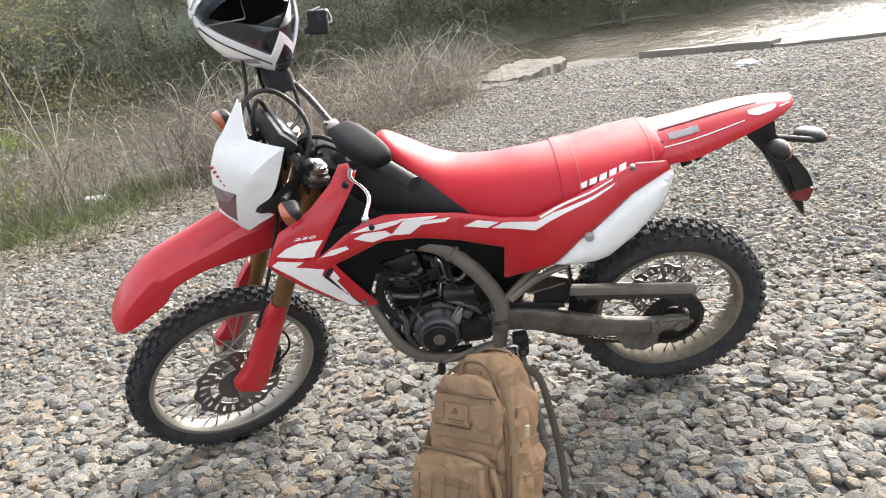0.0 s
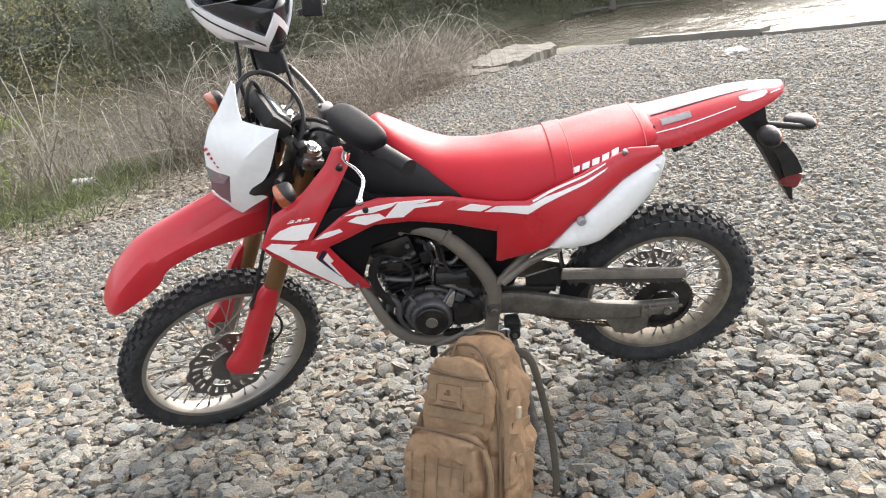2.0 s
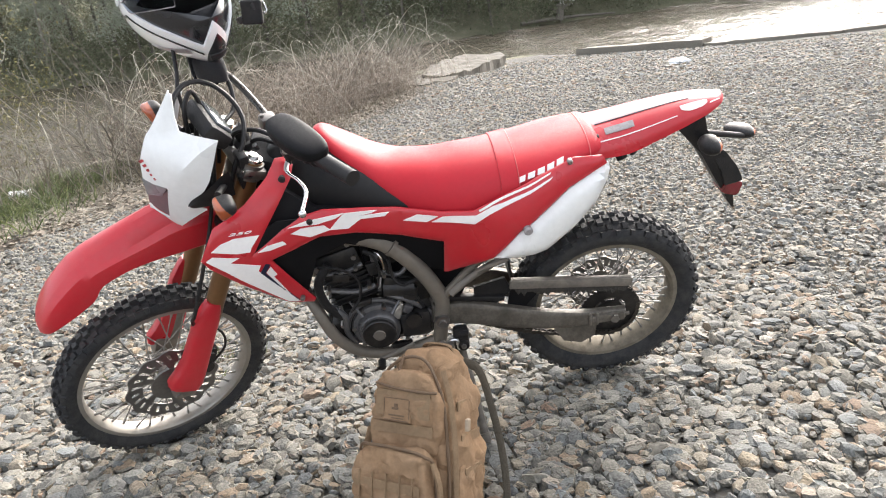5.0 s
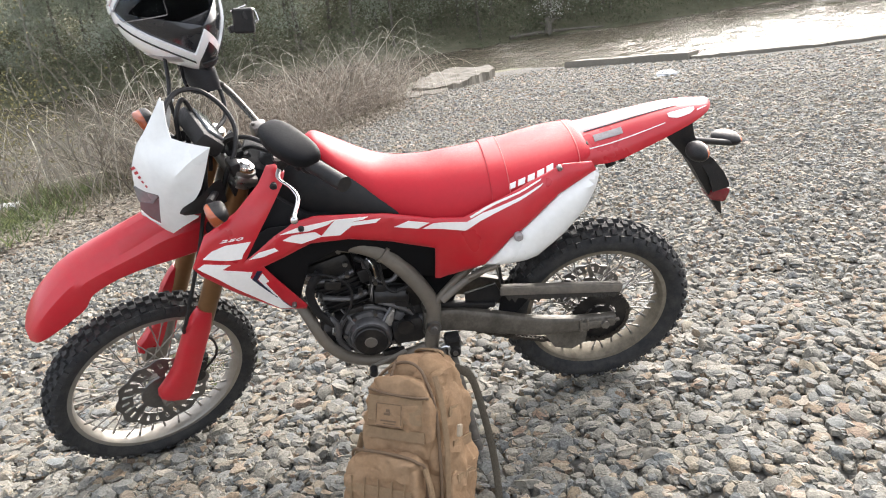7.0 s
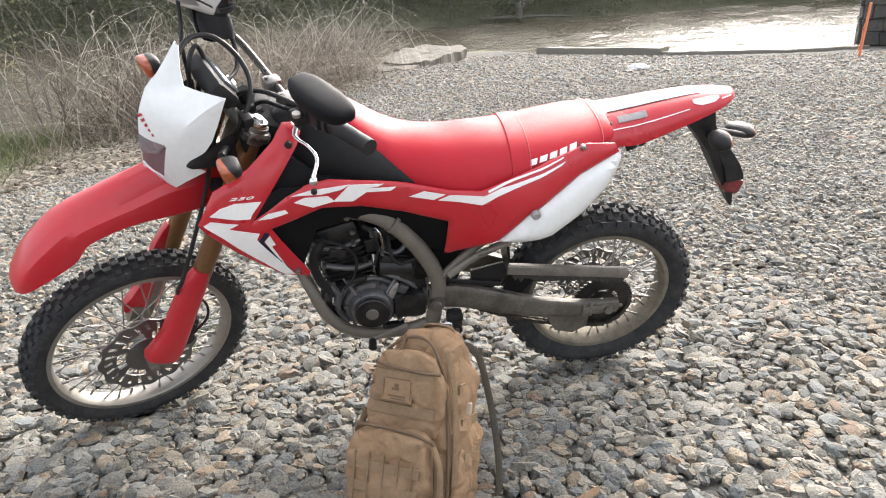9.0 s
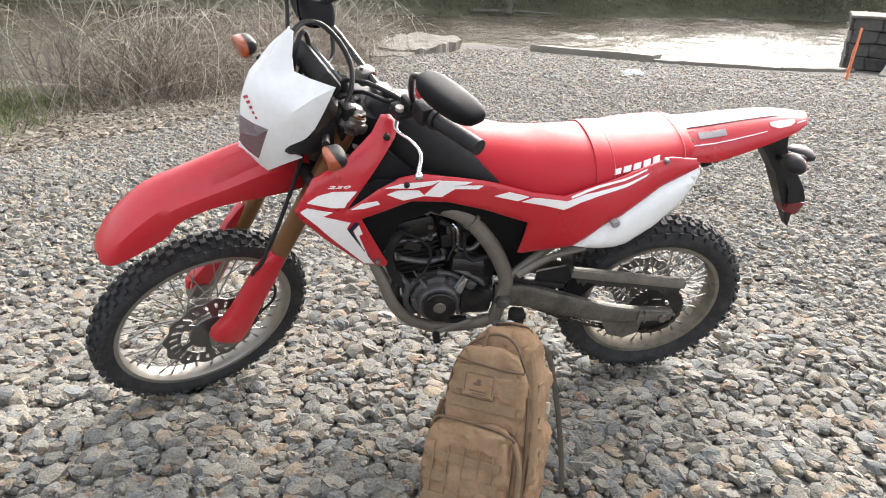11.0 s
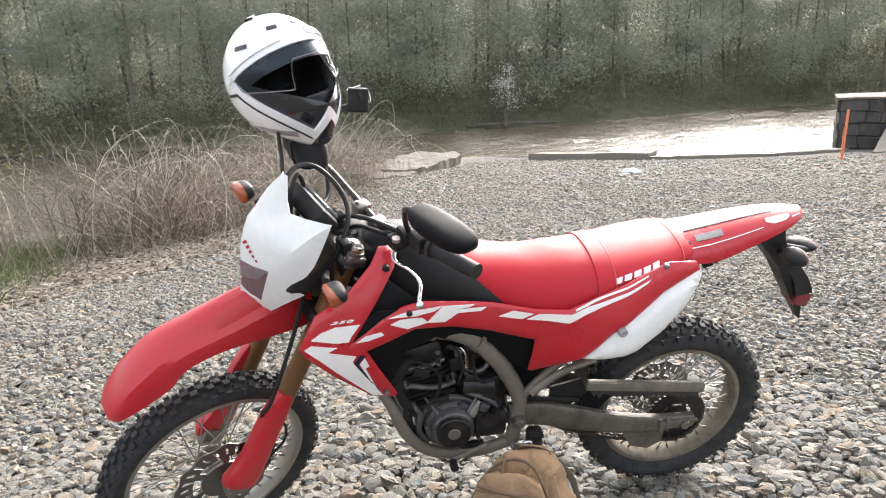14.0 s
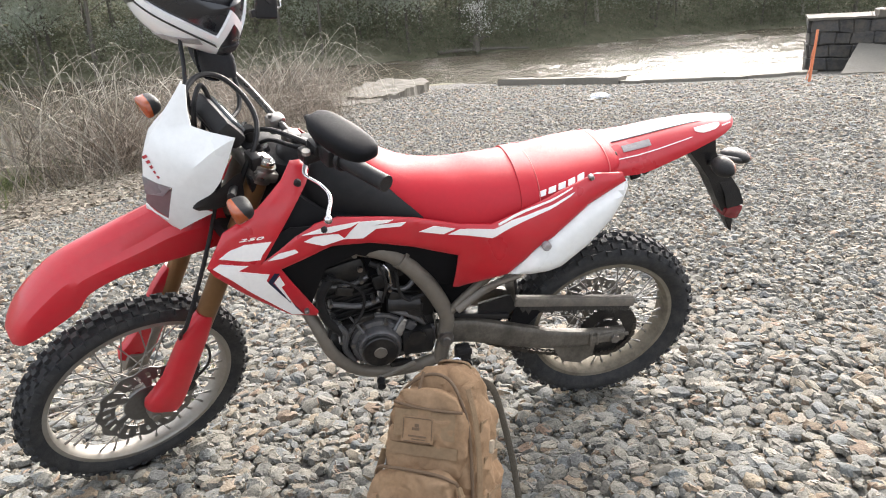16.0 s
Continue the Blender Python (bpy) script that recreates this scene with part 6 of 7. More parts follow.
for bx_, bz_ in ((-0.145, 0.605), (-0.02, 0.605), (-0.15, 0.67), (-0.05, 0.675), (-0.125, 0.47), (0.06, 0.57), (0.12, 0.52), (0.135, 0.40), (0.07, 0.385), (0.03, 0.635)):
    part("bolt", lathe([(0.0, -0.122), (0.006, -0.122), (0.007, -0.117), (0.007, -0.09), (0.0, -0.09)], 10), STEEL, engine, "", True, Matrix.Translation((bx_, 0, bz_)))
for k in range(6):
    part("cooling_fin", box(0.150, 0.185, 0.005, 0.001, CYL @ pose(0, 0, -0.015 + 0.018 * k)), ENGINE, engine)
for k, (pts_, r_) in enumerate((([(-0.16, -0.118, 0.70), (-0.10, -0.128, 0.69), (-0.05, -0.122, 0.64), (-0.055, -0.118, 0.57), (-0.09, -0.12, 0.52)], 0.0045), ([(0.05, -0.12, 0.70), (0.06, -0.125, 0.62), (0.10, -0.122, 0.58), (0.135, -0.118, 0.50)], 0.005), ([(0.0, -0.118, 0.73), (0.02, -0.128, 0.67), (0.005, -0.122, 0.60)], 0.004), ([(-0.19, -0.115, 0.62), (-0.15, -0.122, 0.55), (-0.16, -0.118, 0.47), (-0.12, -0.118, 0.40)], 0.006), ([(0.09, -0.125, 0.60), (0.15, -0.118, 0.62), (0.19, -0.10, 0.68)], 0.006))):
    part("wire", tube(pts_, r_, 7, 5), BLACK, engine, "black wire", True)
for bx_, by_, bz_, w_, h_, tl in ((-0.10, -0.105, 0.645, 0.05, 0.03, 12), (0.0, -0.108, 0.665, 0.035, 0.045, -10), (0.045, -0.112, 0.61, 0.04, 0.035, 20), (0.10, -0.115, 0.56, 0.045, 0.05, 8), (-0.05, -0.11, 0.545, 0.06, 0.02, -8), (0.085, -0.12, 0.505, 0.03, 0.03, 30), (0.145, -0.112, 0.46, 0.03, 0.06, 0), (-0.145, -0.108, 0.525, 0.03, 0.04, 15), (0.05, -0.118, 0.365, 0.07, 0.022, 0), (0.01, -0.104, 0.70, 0.025, 0.03, 0)):
    part("bracket", box(w_, 0.022, h_, 0.006, pose(bx_, by_, bz_, 0, tl, 0)), ENGINE if w_ > 0.034 else COVER, engine, "", True)
# ribs fanned over the generator cover
for a_ in (48, 128):
    ca_, sa_ = math.cos(radians(a_)), math.sin(radians(a_))
    part("casting_rib", tube([C + Vector((0.070 * ca_, -0.128, 0.070 * sa_)), C + Vector((0.100 * ca_, -0.112, 0.100 * sa_)), C + Vector((0.128 * ca_, -0.100, 0.128 * sa_))], (0.006, 0.004), 6, 2), COVER, engine, "", True)
# added black box standing in for the shadow behind the engine
part("pivot_gap_fill", box(0.13, 0.17, 0.20, 0.03, pose(0.235, 0.0, 0.575, 0, 25, 0)), INNER, bike, "", True)
# made-up black box that keeps the gap between spar and cylinder dark
part("gap_fill_box", box(0.24, 0.15, 0.22, 0.03, pose(0.06, 0.0, 0.69, 0, 20, 0)), INNER, bike, "", True)
part("shock_absorber", tube([(0.13, -0.02, 0.42), (0.17, -0.02, 0.75)], 0.032, 14), BLACK, bike, "", True)
part("air_box", box(0.20, 0.22, 0.19, 0.04, pose(0.30, 0, 0.75)), BLACK, bike, "", True)
part("shift_lever", join(tube([(0.09, -0.150, 0.385), (0.02, -0.160, 0.365), (-0.02, -0.165, 0.352)], 0.007, 8, 3), tube([(-0.02, -0.158, 0.352), (-0.02, -0.195, 0.352)], 0.009, 8)), ALU, bike, "", True)
part("shift_rubber", tube([(-0.02, -0.172, 0.352), (-0.02, -0.202, 0.350)], 0.0125, 10), BLACK, bike, "", True)
part("footpeg", join(tube([(0.175, -0.14, 0.365), (0.185, -0.165, 0.36)], 0.014, 10), box(0.045, 0.10, 0.022, 0.004, pose(0.19, -0.215, 0.365))), STEEL, bike, "ridged metal footpeg", True)
for k in range(6):
    part("peg_tooth", box(0.045, 0.006, 0.012, 0.001, pose(0.19, -0.17 - 0.018 * k, 0.382)), STEEL, bike)
part("side_stand", join(tube([(0.232, -0.125, 0.36), (0.256, -0.22, 0.22), (0.276, -0.325, 0.075)], 0.0145, 10, 3), box(0.07, 0.05, 0.012, 0.004, pose(0.278, -0.33, 0.072, -12, 0, 0)), tube([(0.276, -0.325, 0.09), (0.272, -0.31, 0.11)], 0.016, 10)), GRIMY, bike, "grimy steel side stand", True)
part("stand_bracket", join(box(0.05, 0.035, 0.085, 0.010, pose(0.240, -0.140, 0.375)), tube([(0.245, -0.15, 0.36), (0.245, -0.168, 0.36)], 0.018, 14), tube([(0.225, -0.15, 0.40), (0.265, -0.16, 0.405)], 0.010, 8)), BLACK, bike, "", True)
part("bolt", tube([(0.245, -0.168, 0.36), (0.245, -0.174, 0.36)], 0.009, 6), STEEL, bike)
part("return_spring", tube([(0.20, -0.15, 0.345), (0.205, -0.155, 0.375), (0.225, -0.158, 0.38), (0.23, -0.16, 0.345)], 0.006, 8, 4), CHROME, bike, "bright return spring", True)

# -- swing arm, chain guard --
for s in (-1, 1):
    rings = []
    for x, z, hh, y in spread([(0.165, 0.456, 0.040, 0.105), (0.26, 0.448, 0.042, 0.104), (0.39, 0.413, 0.042, 0.108), (0.52, 0.374, 0.036, 0.105), (0.64, 0.353, 0.028, 0.099), (0.74, 0.349, 0.020, 0.094), (0.79, 0.348, 0.017, 0.093)], 4):
        ring = []
        for k in range(16):
            a = 2 * math.pi * k / 16
            c, sn = math.cos(a), math.sin(a)
            ring.append((x, s * y + 0.017 * math.copysign(abs(c) ** 0.5, c), z + hh * math.copysign(abs(sn) ** 0.6, sn)))
        rings.append(ring)
    arm = part("swing_arm", skin(rings), GRIMY, bike, "dusty aluminium swing arm", True)
    part("chain_adjuster", join(box(0.12, 0.012, 0.030, 0.004, pose(0.722, s * 0.116, 0.349)), box(0.010, 0.012, 0.046, 0.003, pose(0.668, s * 0.117, 0.351)), box(0.010, 0.012, 0.046, 0.003, pose(0.690, s * 0.117, 0.351)), tube([(0.78, s * 0.108, 0.349), (0.80, s * 0.108, 0.349)], 0.006, 8)), GRIMY, arm, "", True)
    part("axle_nut", tube([(0.748, s * 0.114, 0.349), (0.748, s * 0.132, 0.349)], 0.015, 6), STEEL, arm)
part("chain_guard", join(box(0.40, 0.012, 0.030, 0.004, pose(0.610, -0.104, 0.499, 0, 8.0, 0)), box(0.39, 0.018, 0.005, 0.002, pose(0.612, -0.096, 0.513, 0, 8.0, 0))), mat("dusty_guard", (0.11, 0.098, 0.083), 0.7, 0, 0.25, 12, 80, 0.2, 200, 0, (0.22, 0.19, 0.155), 0.6), bike, "dusty plastic chain guard", True)
part("chain_slider", box(0.19, 0.022, 0.018, 0.004, pose(0.30, -0.098, 0.494, 0, 10, 0)), BLACK, bike, "", True)
fringe = [(0.42, 0.52), (0.80, 0.468)]
for k in range(38):
    x = 0.79 - 0.0095 * k
    fringe.append((x, 0.474 - 0.145 * (x - 0.61) - 0.004 - (0.024 * ((k * 37) % 11) / 11 if k % 2 else 0.0)))
part("mud_fringe", panel(fringe, 0, 0.006, 0, 0, 0.05, 1, lambda x, z: -0.106), mat("caked_mud", (0.03, 0.027, 0.023), 0.95, 0, 0.3, 20, 90, 0.6, 120), bike, "caked dark mud under the chain guard")
part("sprocket_plate", panel([(0.545, 0.33), (0.70, 0.325), (0.69, 0.262), (0.645, 0.240), (0.585, 0.258)], 0, 0.005, 0, 0, 0.05, 1, lambda x, z: -0.092), GRIMY, bike, "grey chain guide plate")
part("mud_flap", panel([(0.30, 0.53), (0.40, 0.55), (0.42, 0.50), (0.36, 0.45), (0.30, 0.45)], 0, 0.01, 0, 0, 0.04, 1, lambda x, z: -0.095), BLACK, bike)
part("chain_shield", panel([(0.42, 0.53), (0.52, 0.515), (0.50, 0.47), (0.46, 0.425), (0.40, 0.42)], 0, 0.006, 0, 0, 0.04, 1, lambda x, z: -0.094), INNER, bike)
part("inner_mudguard", skin([[(0.44 - 0.02 * math.sin(math.pi * k / 12), y, 0.46 + 0.42 * k / 12) for y in (-0.075, 0, 0.075)] + [(0.432 - 0.02 * math.sin(math.pi * k / 12), y, 0.46 + 0.42 * k / 12) for y in (0.075, 0, -0.075)] for k in range(13)]), BLACK, bike)

# -- tail lamp and plate holder --
part("muffler_end", join(tube([(0.70, 0.10, 0.83), (0.84, 0.11, 0.90)], 0.045, 20), tube([(0.84, 0.11, 0.90), (0.87, 0.11, 0.915)], 0.03, 16)), BLACK, bike, "dark muffler end", True)
part("rack_bolts", join(tube([(0.765, -0.06, 0.925), (0.775, -0.075, 0.895)], 0.016, 10), tube([(0.80, -0.05, 0.925), (0.815, -0.055, 0.90)], 0.012, 10)), BLACK, bike)
holder = part("plate_holder", skin([[(x - w, -h, z), (x + w, -h, z - 0.006), (x + w, h, z - 0.006), (x - w, h, z)] for x, z, w, h in ((0.975, 1.000, 0.050, 0.045), (0.995, 0.945, 0.042, 0.045), (1.032, 0.895, 0.036, 0.04), (1.070, 0.845, 0.034, 0.036), (1.098, 0.78, 0.026, 0.03), (1.132, 0.705, 0.016, 0.026), (1.159, 0.641, 0.005, 0.010))]), BLACK, bike, "black plastic plate holder")
part("tail_lamp", skin([[(x - d_ * 0.35, -w_, z - 0.01), (x + d_ * 0.7, -w_, z), (x + d_ * 0.7, w_, z), (x - d_ * 0.35, w_, z - 0.01)] for x, z, d_, w_ in ((1.062, 0.878, 0.016, 0.026), (1.082, 0.850, 0.036, 0.034), (1.112, 0.800, 0.046, 0.040), (1.126, 0.762, 0.052, 0.042), (1.130, 0.748, 0.050, 0.042))]), BLACK, holder, "", True)
part("tail_lens", box(0.060, 0.084, 0.056, 0.014, pose(1.140, 0, 0.724, 0, 18, 0)), TAILRED, holder, "dark red tail lens", True)
for s in (-1, 1):
    sx, sz = (1.005, 0.937) if s < 0 else (1.232, 0.828)
    bl = part("turn_signal", tube([(1.03, s * 0.03, 0.90), (sx - 0.005, s * 0.11, sz - 0.004)], 0.010, 10), BLACK, bike, "", True)
    bm = bmesh.new()
    bmesh.ops.create_uvsphere(bm, u_segments=18, v_segments=12, radius=1)
    for q in bm.verts:
        q.co = Vector((q.co.x * (0.033 if s < 0 else 0.054), q.co.y * 0.044, q.co.z * (0.028 if s < 0 else 0.023)))
    bm.transform(Matrix.Translation((sx, s * 0.145, sz)) @ pose(0, 0, 0, 0, 12, 0))
    dup = bm.copy()
    bmesh.ops.bisect_plane(bm, geom=bm.verts[:] + bm.edges[:] + bm.faces[:], plane_co=(sx + (0.014 if s < 0 else 0.034), 0, 0), plane_no=(1, 0, 0), clear_inner=True)
    bmesh.ops.bisect_plane(dup, geom=dup.verts[:] + dup.edges[:] + dup.faces[:], plane_co=(sx + (0.014 if s < 0 else 0.034), 0, 0), plane_no=(1, 0, 0), clear_outer=True)
    part("lens", bm, AMBER, bl, "amber lens", True)
    part("housing", dup, BLACK, bl, "", True)


# ---- backpack leaning against the motorcycle ----
pack = thing("backpack", "coyote-brown nylon backpack standing on gravel against the motorcycle", "backpack", m=pose(0.036, -0.695, 0.004, -24, 0, 0) @ pose(0, 0, 0, 0, 10.5, -29) @ Matrix.Scale(1.07, 4))


def pillow(sx, sy, sz, at, power=3.2, seed=0, rough=0.006, taper=0.0, n=30):
    """A stuffed fabric box: a rounded block with soft folds. taper narrows its top."""
    bm = bmesh.new()
    bmesh.ops.create_cube(bm, size=2)
    bmesh.ops.subdivide_edges(bm, edges=bm.edges[:], cuts=n, use_grid_fill=True)
    for q in bm.verts:
        p = q.co.copy()
        r = (abs(p.x) ** power + abs(p.y) ** power + abs(p.z) ** power) ** (1 / power)
        p /= r
        t = 1 - taper * max(0, p.z + 0.1)
        w = Vector((p.x * sx * t, p.y * sy * (1 - 0.5 * taper * max(0, p.z)), p.z * sz))
        k = w * 13 + Vector((seed, 0, 0))
        w += rough * (noise.noise_vector(k) + 0.6 * noise.noise_vector(k * 2.3) + 0.35 * noise.noise_vector(Vector((k.x * 3, k.y * 3, k.z * 7))))
        crease = 1 - abs(noise.noise(Vector((k.x * 1.3 + 0.9 * k.z, k.y * 1.3, k.z * 1.7 - 0.5 * k.x))))
        w -= Vector((p.x, p.y, 0)) * (0.55 * rough * max(0.0, crease - 0.72) / 0.28)
        q.co = w + Vector(at)
    return bm


part("main_bag", pillow(0.130, 0.105, 0.256, (-0.006, 0.06, 0.256), 3.6, 1, 0.012, 0.28), CANVAS, pack, "", True)
part("front_pocket", pillow(0.108, 0.055, 0.135, (-0.030, -0.060, 0.150), 5.5, 5, 0.010, 0.04), CANVAS, pack, "front pocket of brown nylon", True)
part("upper_pocket", pillow(0.098, 0.026, 0.100, (-0.020, -0.035, 0.360), 6.0, 9, 0.009, 0.16), CANVAS, pack, "", True)
for s in (-1, 1):
    part("side_pouch", pillow(0.014, 0.075, 0.11, (s * 0.122 - 0.012 * (s > 0), 0.05, 0.13), 4.5, 12 + s, 0.006), CANVAS, pack, "", True)
# zips
part("zip", tube([(-0.132, -0.040, 0.06), (-0.132, -0.062, 0.22), (-0.122, -0.085, 0.277), (-0.08, -0.098, 0.288), (0.0, -0.100, 0.288), (0.058, -0.092, 0.276), (0.078, -0.075, 0.24), (0.082, -0.06, 0.05)], 0.004, 8, 6), ZIP, pack, "", True)
part("zip", tube([(-0.128, -0.02, 0.25), (-0.120, -0.02, 0.385), (-0.085, -0.025, 0.458), (-0.03, -0.02, 0.494), (0.02, -0.02, 0.486), (0.056, -0.03, 0.44), (0.080, -0.032, 0.37), (0.096, -0.034, 0.22), (0.102, -0.034, 0.06)], 0.004, 8, 6), ZIP, pack, "", True)
part("zip", tube([(-0.10, -0.056, 0.43), (-0.05, -0.064, 0.424), (0.02, -0.064, 0.420), (0.070, -0.056, 0.42)], 0.0035, 8, 5), ZIP, pack, "", True)
# webbing rows and compression straps
for z, y in ((0.20, -0.115), (0.15, -0.117), (0.10, -0.117), (0.05, -0.114)):
    part("webbing", box(0.180, 0.004, 0.024, 0.001, pose(-0.030, y, z)), CANVAS_DARK, pack)
for z in (0.325,):
    part("webbing", box(0.165, 0.004, 0.026, 0.001, pose(-0.020, -0.0605, z, -4, 0, 0)), CANVAS_DARK, pack)
for z in (0.38, 0.30, 0.22, 0.14):
    part("webbing", box(0.004, 0.10, 0.024, 0.001, pose(0.1205 - 0.16 * max(0, z - 0.22), 0.055, z)), CANVAS_DARK, pack, "side webbing loop")
for x in (-0.100, -0.064, -0.026, 0.012, 0.046):
    part("stitching", box(0.003, 0.006, 0.20, 0.0005, pose(x - 0.004, -0.1175, 0.13)), CANVAS_DARK, pack)
part("patch_panel", box(0.150, 0.004, 0.062, 0.001, pose(-0.02, -0.0615, 0.385, -4, 0, 0)), CANVAS_DARK, pack)
patch = part("patch", box(0.078, 0.004, 0.058, 0.001, pose(-0.034, -0.065, 0.372, -4, 0, 0)), CANVAS, pack, "small woven badge")
for bx, bz, w, h in ((0, 0.024, 0.066, 0.002), (0, -0.024, 0.066, 0.002), (-0.032, 0, 0.002, 0.05), (0.032, 0, 0.002, 0.05), (0, -0.013, 0.044, 0.004), (0.003, -0.019, 0.034, 0.0025), (-0.004, 0.002, 0.018, 0.006), (-0.002, 0.009, 0.010, 0.008)):
    part("badge_mark", box(w, 0.002, h, 0, pose(-0.034 + 1.1 * bx, -0.0675 + bz * 0.07, 0.372 + 1.1 * bz)), ZIP, patch)
part("strap", tube([(0.070, -0.026, 0.47), (0.092, -0.028, 0.40), (0.106, -0.026, 0.30), (0.112, -0.024, 0.16)], 0.007, 8, 5, True, 0.25), CANVAS_DARK, pack, "compression strap")
part("strap", tube([(-0.130, -0.03, 0.31), (-0.146, -0.03, 0.24), (-0.158, -0.02, 0.15), (-0.160, 0.0, 0.06)], 0.009, 8, 5, True, 0.25), CANVAS_DARK, pack, "compression strap")
part("zip_pull", tube([(0.078, -0.085, 0.262), (0.10, -0.09, 0.21), (0.105, -0.085, 0.13), (0.125, -0.08, 0.07)], 0.007, 6, 4), CANVAS_DARK, pack, "cord zip pull")
part("zip_pull", tube([(-0.045, -0.018, 0.498), (-0.045, -0.045, 0.452)], 0.004, 6), ZIP, pack, "cord zip pull")
part("buckle", box(0.010, 0.016, 0.030, 0.003, pose(0.124, 0.004, 0.34)), mat("pale_tan_plastic", (0.30, 0.24, 0.17), 0.5), pack, "pale plastic buckle")
part("haul_loop", tube([(-0.04, 0.09, 0.494), (-0.03, 0.075, 0.516), (0.03, 0.075, 0.516), (0.04, 0.09, 0.494)], 0.010, 8, 5, True, 0.35), CANVAS_DARK, pack, "grab loop")
part("shoulder_strap", tube([(0.030, 0.155, 0.465), (0.070, 0.180, 0.44), (0.100, 0.195, 0.35), (0.130, 0.205, 0.23), (0.156, 0.185, 0.11), (0.150, 0.15, 0.04)], 0.0145, 8, 5, True, 0.25), STRAP_DARK, pack, "padded dark shoulder strap", True)
part("waist_strap", tube([(0.16, 0.10, 0.06), (0.21, 0.03, 0.10), (0.235, 0.0, 0.07), (0.225, -0.02, 0.03), (0.205, -0.01, 0.02)], 0.018, 8, 6, True, 0.15), CANVAS_DARK, pack, "loose waist strap")
tagged(part("webbing_tail", tube([(0.25, -0.70, 0.055), (0.33, -0.72, 0.066), (0.41, -0.68, 0.055), (0.47, -0.695, 0.058), (0.56, -0.64, 0.048)], 0.010, 6, 5, True, 0.15), CANVAS_DARK), "tan webbing strap end lying across the stones", "strap")


# ---- helmet hung over the right handlebar ----
HEL = BIKE @ STEER @ Vector((-0.285, 0.285, 1.365)) + Vector((-0.035, 0, 0.042))
helmet = thing("helmet", "white off-road helmet with black chin guard hung on the handlebar", "helmet", m=Matrix.Translation(HEL) @ pose(0, 0, 0, -4, -13, 33) @ Matrix.Scale(0.97, 4))


def shell_point(a, b, grow=0.0):
    """a: round from the front (0) to the back, b: up from the middle. The chin juts out."""
    ca, sa, cb, sb = math.cos(a), math.sin(a), math.cos(b), math.sin(b)
    x, y, z = 0.150 * sa * cb, -0.178 * ca * cb, 0.172 * sb
    front = max(0.0, ca)
    if sb < 0:
        y -= 0.060 * front ** 2 * min(1, -sb * 2.2)
        z *= 1.05 + 0.22 * front
        x *= 1 - 0.20 * (-sb) ** 2
    k = 1 + grow / 0.15
    return Vector((x * k, y * k, z * k))


def shell_strip(a0, a1, low, high, grow=0.0, thick=0.005, na=90, nb=18):
    """A piece of the shell between two bearings, and between a lower and an upper line."""
    bm = bmesh.new()
    ring = a1 - a0 >= 359.9
    cols = []
    for i in range(na if ring else na + 1):
        a = a0 + (a1 - a0) * i / na
        w = (a + 180) % 360 - 180
        lo, hi = low(w), high(w)
        bs = [lo + (hi - lo) * k / nb for k in range(nb + 1)]
        cols.append([bm.verts.new(shell_point(radians(a), radians(b), grow)) for b in bs] + [bm.verts.new(shell_point(radians(a), radians(b), grow) * (1 - thick / 0.15)) for b in bs[::-1]])
    n = len(cols[0])
    for i in range(na if ring else na):
        p, q = cols[i], cols[(i + 1) % len(cols)]
        for k in range(n):
            bm.faces.new((p[k], q[k], q[(k + 1) % n], p[(k + 1) % n]))
    if not ring:
        bm.faces.new(cols[0])
        bm.faces.new(cols[-1][::-1])
    bmesh.ops.remove_doubles(bm, verts=bm.verts[:], dist=2e-5)
    return bm


def port_low(a):
    return -48 + 19 * max(0.0, 1 - abs(a) / 24) + 56 * (min(62.0, max(0.0, abs(a) - 24)) / 62) ** 1.15


def port_high(a):
    return 27 - 19 * min(1.0, abs(a) / 86) ** 2


def chin_top(a):
    return -39 - 18 * min(1.0, abs(a) / 24) - 15 * max(0.0, (abs(a) - 24) / 12)


part("shell", join(shell_strip(-180, 180, port_high, lambda a: 89.5, 0, 0.006, 120, 26), shell_strip(36, 324, lambda a: -72, port_low, 0, 0.006, 100, 24), shell_strip(-36, 36, chin_top, port_low, 0, 0.006, 50, 8)), GLOSSWHITE, helmet, "glossy white shell", True)
part("chin_guard", shell_strip(-36, 36, lambda a: -76 if abs(a) < 35.9 else -72, chin_top, 0.001, 0.006, 40, 10), HELMBLACK, helmet, "black chin guard", True)
part("mouth_vent", shell_strip(-22, 22, lambda a: -66, lambda a: -58, 0.004), FOAM, helmet, "", True)
for s in (-1, 1):
    part("jaw_stripe", shell_strip(min(s * 30, s * 118), max(s * 30, s * 118), lambda a: port_low(a) - 13.5, lambda a: port_low(a) - 11, 0.0022), HELMBLACK, helmet, "thin black jaw stripe", True)
    part("jaw_shade", shell_strip(min(s * 46, s * 130), max(s * 46, s * 130), lambda a: -58 + 0.12 * abs(a), lambda a: -52 + 0.14 * abs(a), 0.0022), LABEL, helmet, "grey jaw stripe", True)
    part("brow_vent", shell_strip(min(s * 14, s * 30), max(s * 14, s * 30), lambda a: 47, lambda a: 51, 0.003), HELMBLACK, helmet, "", True)
    part("rear_vent", shell_strip(min(s * 60, s * 78), max(s * 60, s * 78), lambda a: 34, lambda a: 38, 0.003), HELMBLACK, helmet, "", True)
    part("brow_wing", shell_strip(min(s * 20, s * 96), max(s * 20, s * 96), lambda a: port_high(a) + 6, lambda a: port_high(a) + 16 - 0.10 * abs(a), 0.006), GLOSSWHITE, helmet, "raised white brow wing", True)
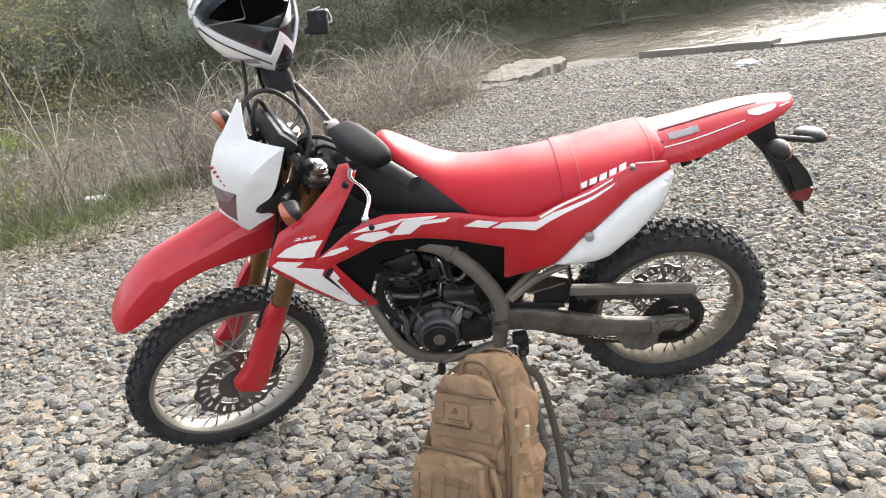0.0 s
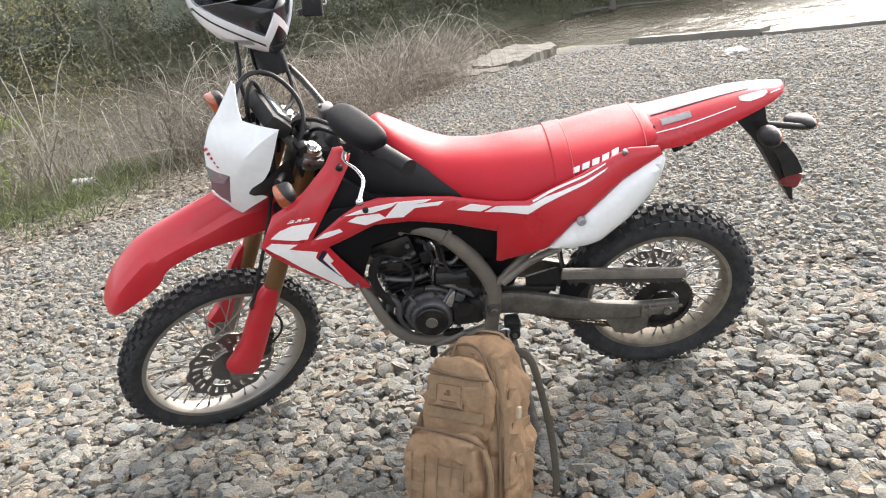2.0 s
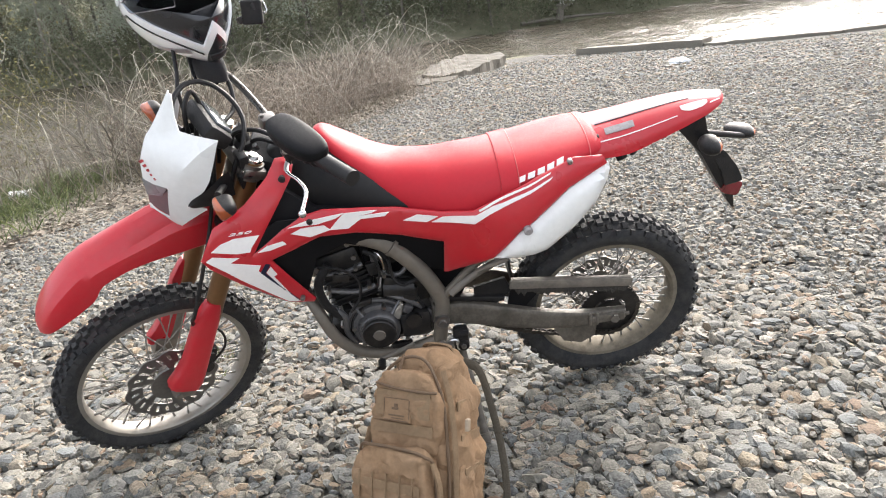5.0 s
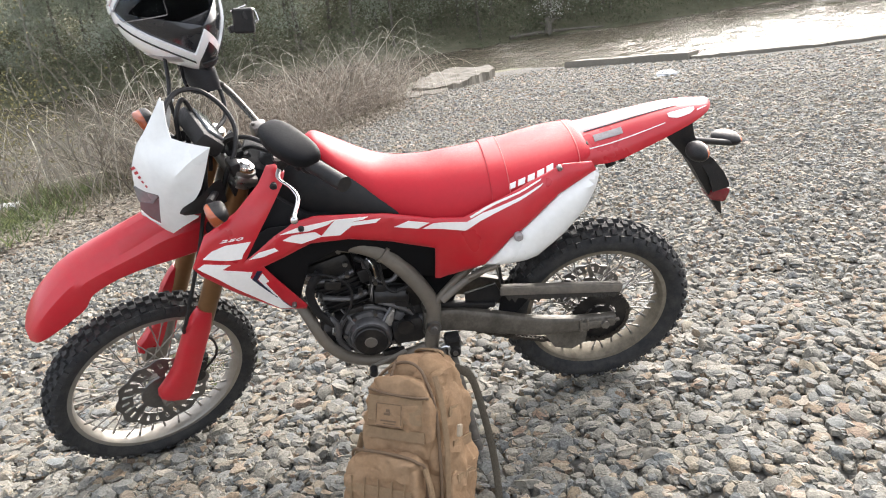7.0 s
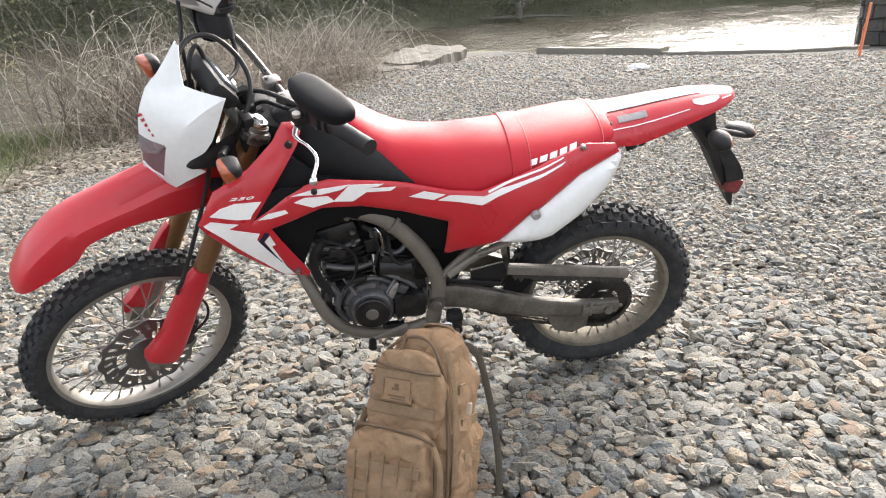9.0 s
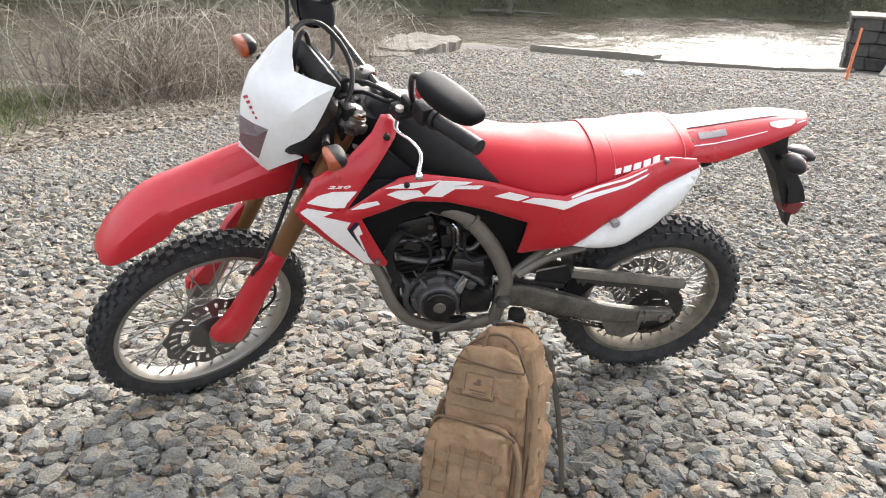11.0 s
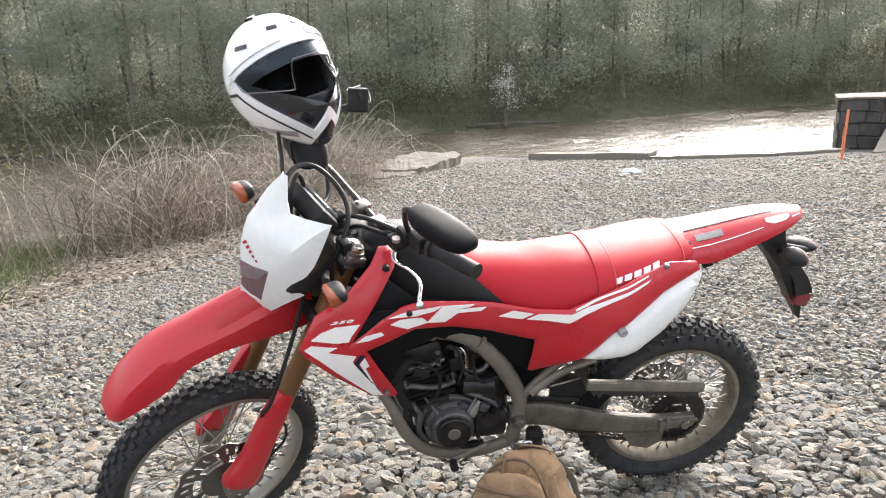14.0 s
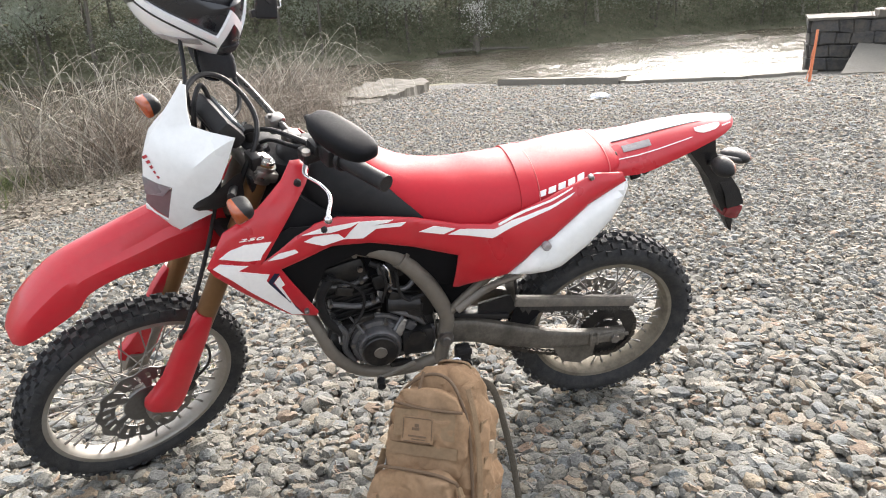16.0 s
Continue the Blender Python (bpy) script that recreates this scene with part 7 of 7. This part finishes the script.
part("lining", join(shell_strip(-180, 180, lambda a: 25 if abs(a) < 62 else 0, lambda a: 89.5, -0.024, 0.01, 72, 12), shell_strip(-180, 180, lambda a: -66, lambda a: -22 if abs(a) < 62 else 0, -0.024, 0.01, 72, 12)), FOAM, helmet, "", True)
part("brow_trim", shell_strip(-84, 84, lambda a: max(port_low(a), port_high(a) - 15), lambda a: port_high(a) + 1.5, -0.006), HELMBLACK, helmet, "black eyeport trim", True)
part("mouthpiece", shell_strip(-84, 84, lambda a: port_low(a) - 1.5, lambda a: min(port_high(a), max(port_low(a) + 1.0, -27 + 0.42 * abs(a))), -0.006), HELMBLACK, helmet, "black mouthpiece", True)


def visor_low(a):
    """Lower line of the visor: high over the nose, with a step down to either side."""
    w = abs(a)
    return 13 - 23 * smoothstep(15, 27, w) + 0.13 * max(0.0, w - 27)


part("visor", shell_strip(-80, 80, lambda a: min(port_high(a) - 1, max(port_low(a), visor_low(a))), lambda a: port_high(a) + 0.5, 0.002, 0.002), GLASS, helmet, "clear scratched visor", True)
part("visor_edge", shell_strip(-78, 78, lambda a: min(port_high(a) - 1.6, max(port_low(a), visor_low(a))), lambda a: min(port_high(a) - 1, max(port_low(a), visor_low(a)) + 0.6), 0.003, 0.002, 90, 2), LABEL, helmet, "", True)
for s in (-1, 1):
    part("pivot", tube([shell_point(radians(s * 92), radians(10), 0.001), shell_point(radians(s * 92), radians(10), 0.006)], 0.013, 16), GLOSSWHITE, helmet, "", True)
part("crest_vent", shell_strip(-150, -60, lambda a: 74, lambda a: 80, 0.006), HELMBLACK, helmet, "dark vent crest", True)
part("neck_roll", skin([[shell_point(2 * math.pi * k / 40, radians(-70), g_) * 1.0 + Vector((0, 0.012, z_)) for k in range(40)] for g_, z_ in ((-0.02, 0.0), (0.004, -0.012), (-0.004, -0.05), (-0.02, -0.095), (-0.045, -0.105))]), FOAM, helmet, "", True)
part("chin_strap", tube([shell_point(radians(-75), radians(-68), -0.02), (-0.06, -0.03, -0.24), (-0.01, -0.03, -0.27), (0.03, -0.02, -0.24)], 0.010, 8, 4, True, 0.3), HELMBLACK, helmet)
cam_at = shell_point(radians(58), radians(-34), 0.016)
gopro = part("action_camera", join(box(0.060, 0.042, 0.070, 0.006, Matrix.Translation(cam_at + Vector((0.045, -0.01, 0))) @ pose(0, 0, 0, 0, 18, -29)), box(0.03, 0.02, 0.02, 0.004, Matrix.Translation(cam_at + Vector((0.010, 0, -0.01))))), BLACK, helmet, "small black action camera clipped to the side", False)
part("camera_lens", tube([cam_at + Vector((0.050, -0.026, 0.012)), cam_at + Vector((0.050, -0.036, 0.012))], 0.012, 16), BLACK, gopro, "", True)
part("clasp", join(tube([cam_at + Vector((0.075, -0.01, 0.022)), cam_at + Vector((0.088, -0.01, 0.018)), cam_at + Vector((0.088, -0.01, -0.012)), cam_at + Vector((0.076, -0.01, -0.016))], 0.0035, 6, 3), tube([cam_at + Vector((0.02, -0.01, 0.036)), cam_at + Vector((0.07, -0.01, 0.036))], 0.003, 6)), CHROME, gopro)
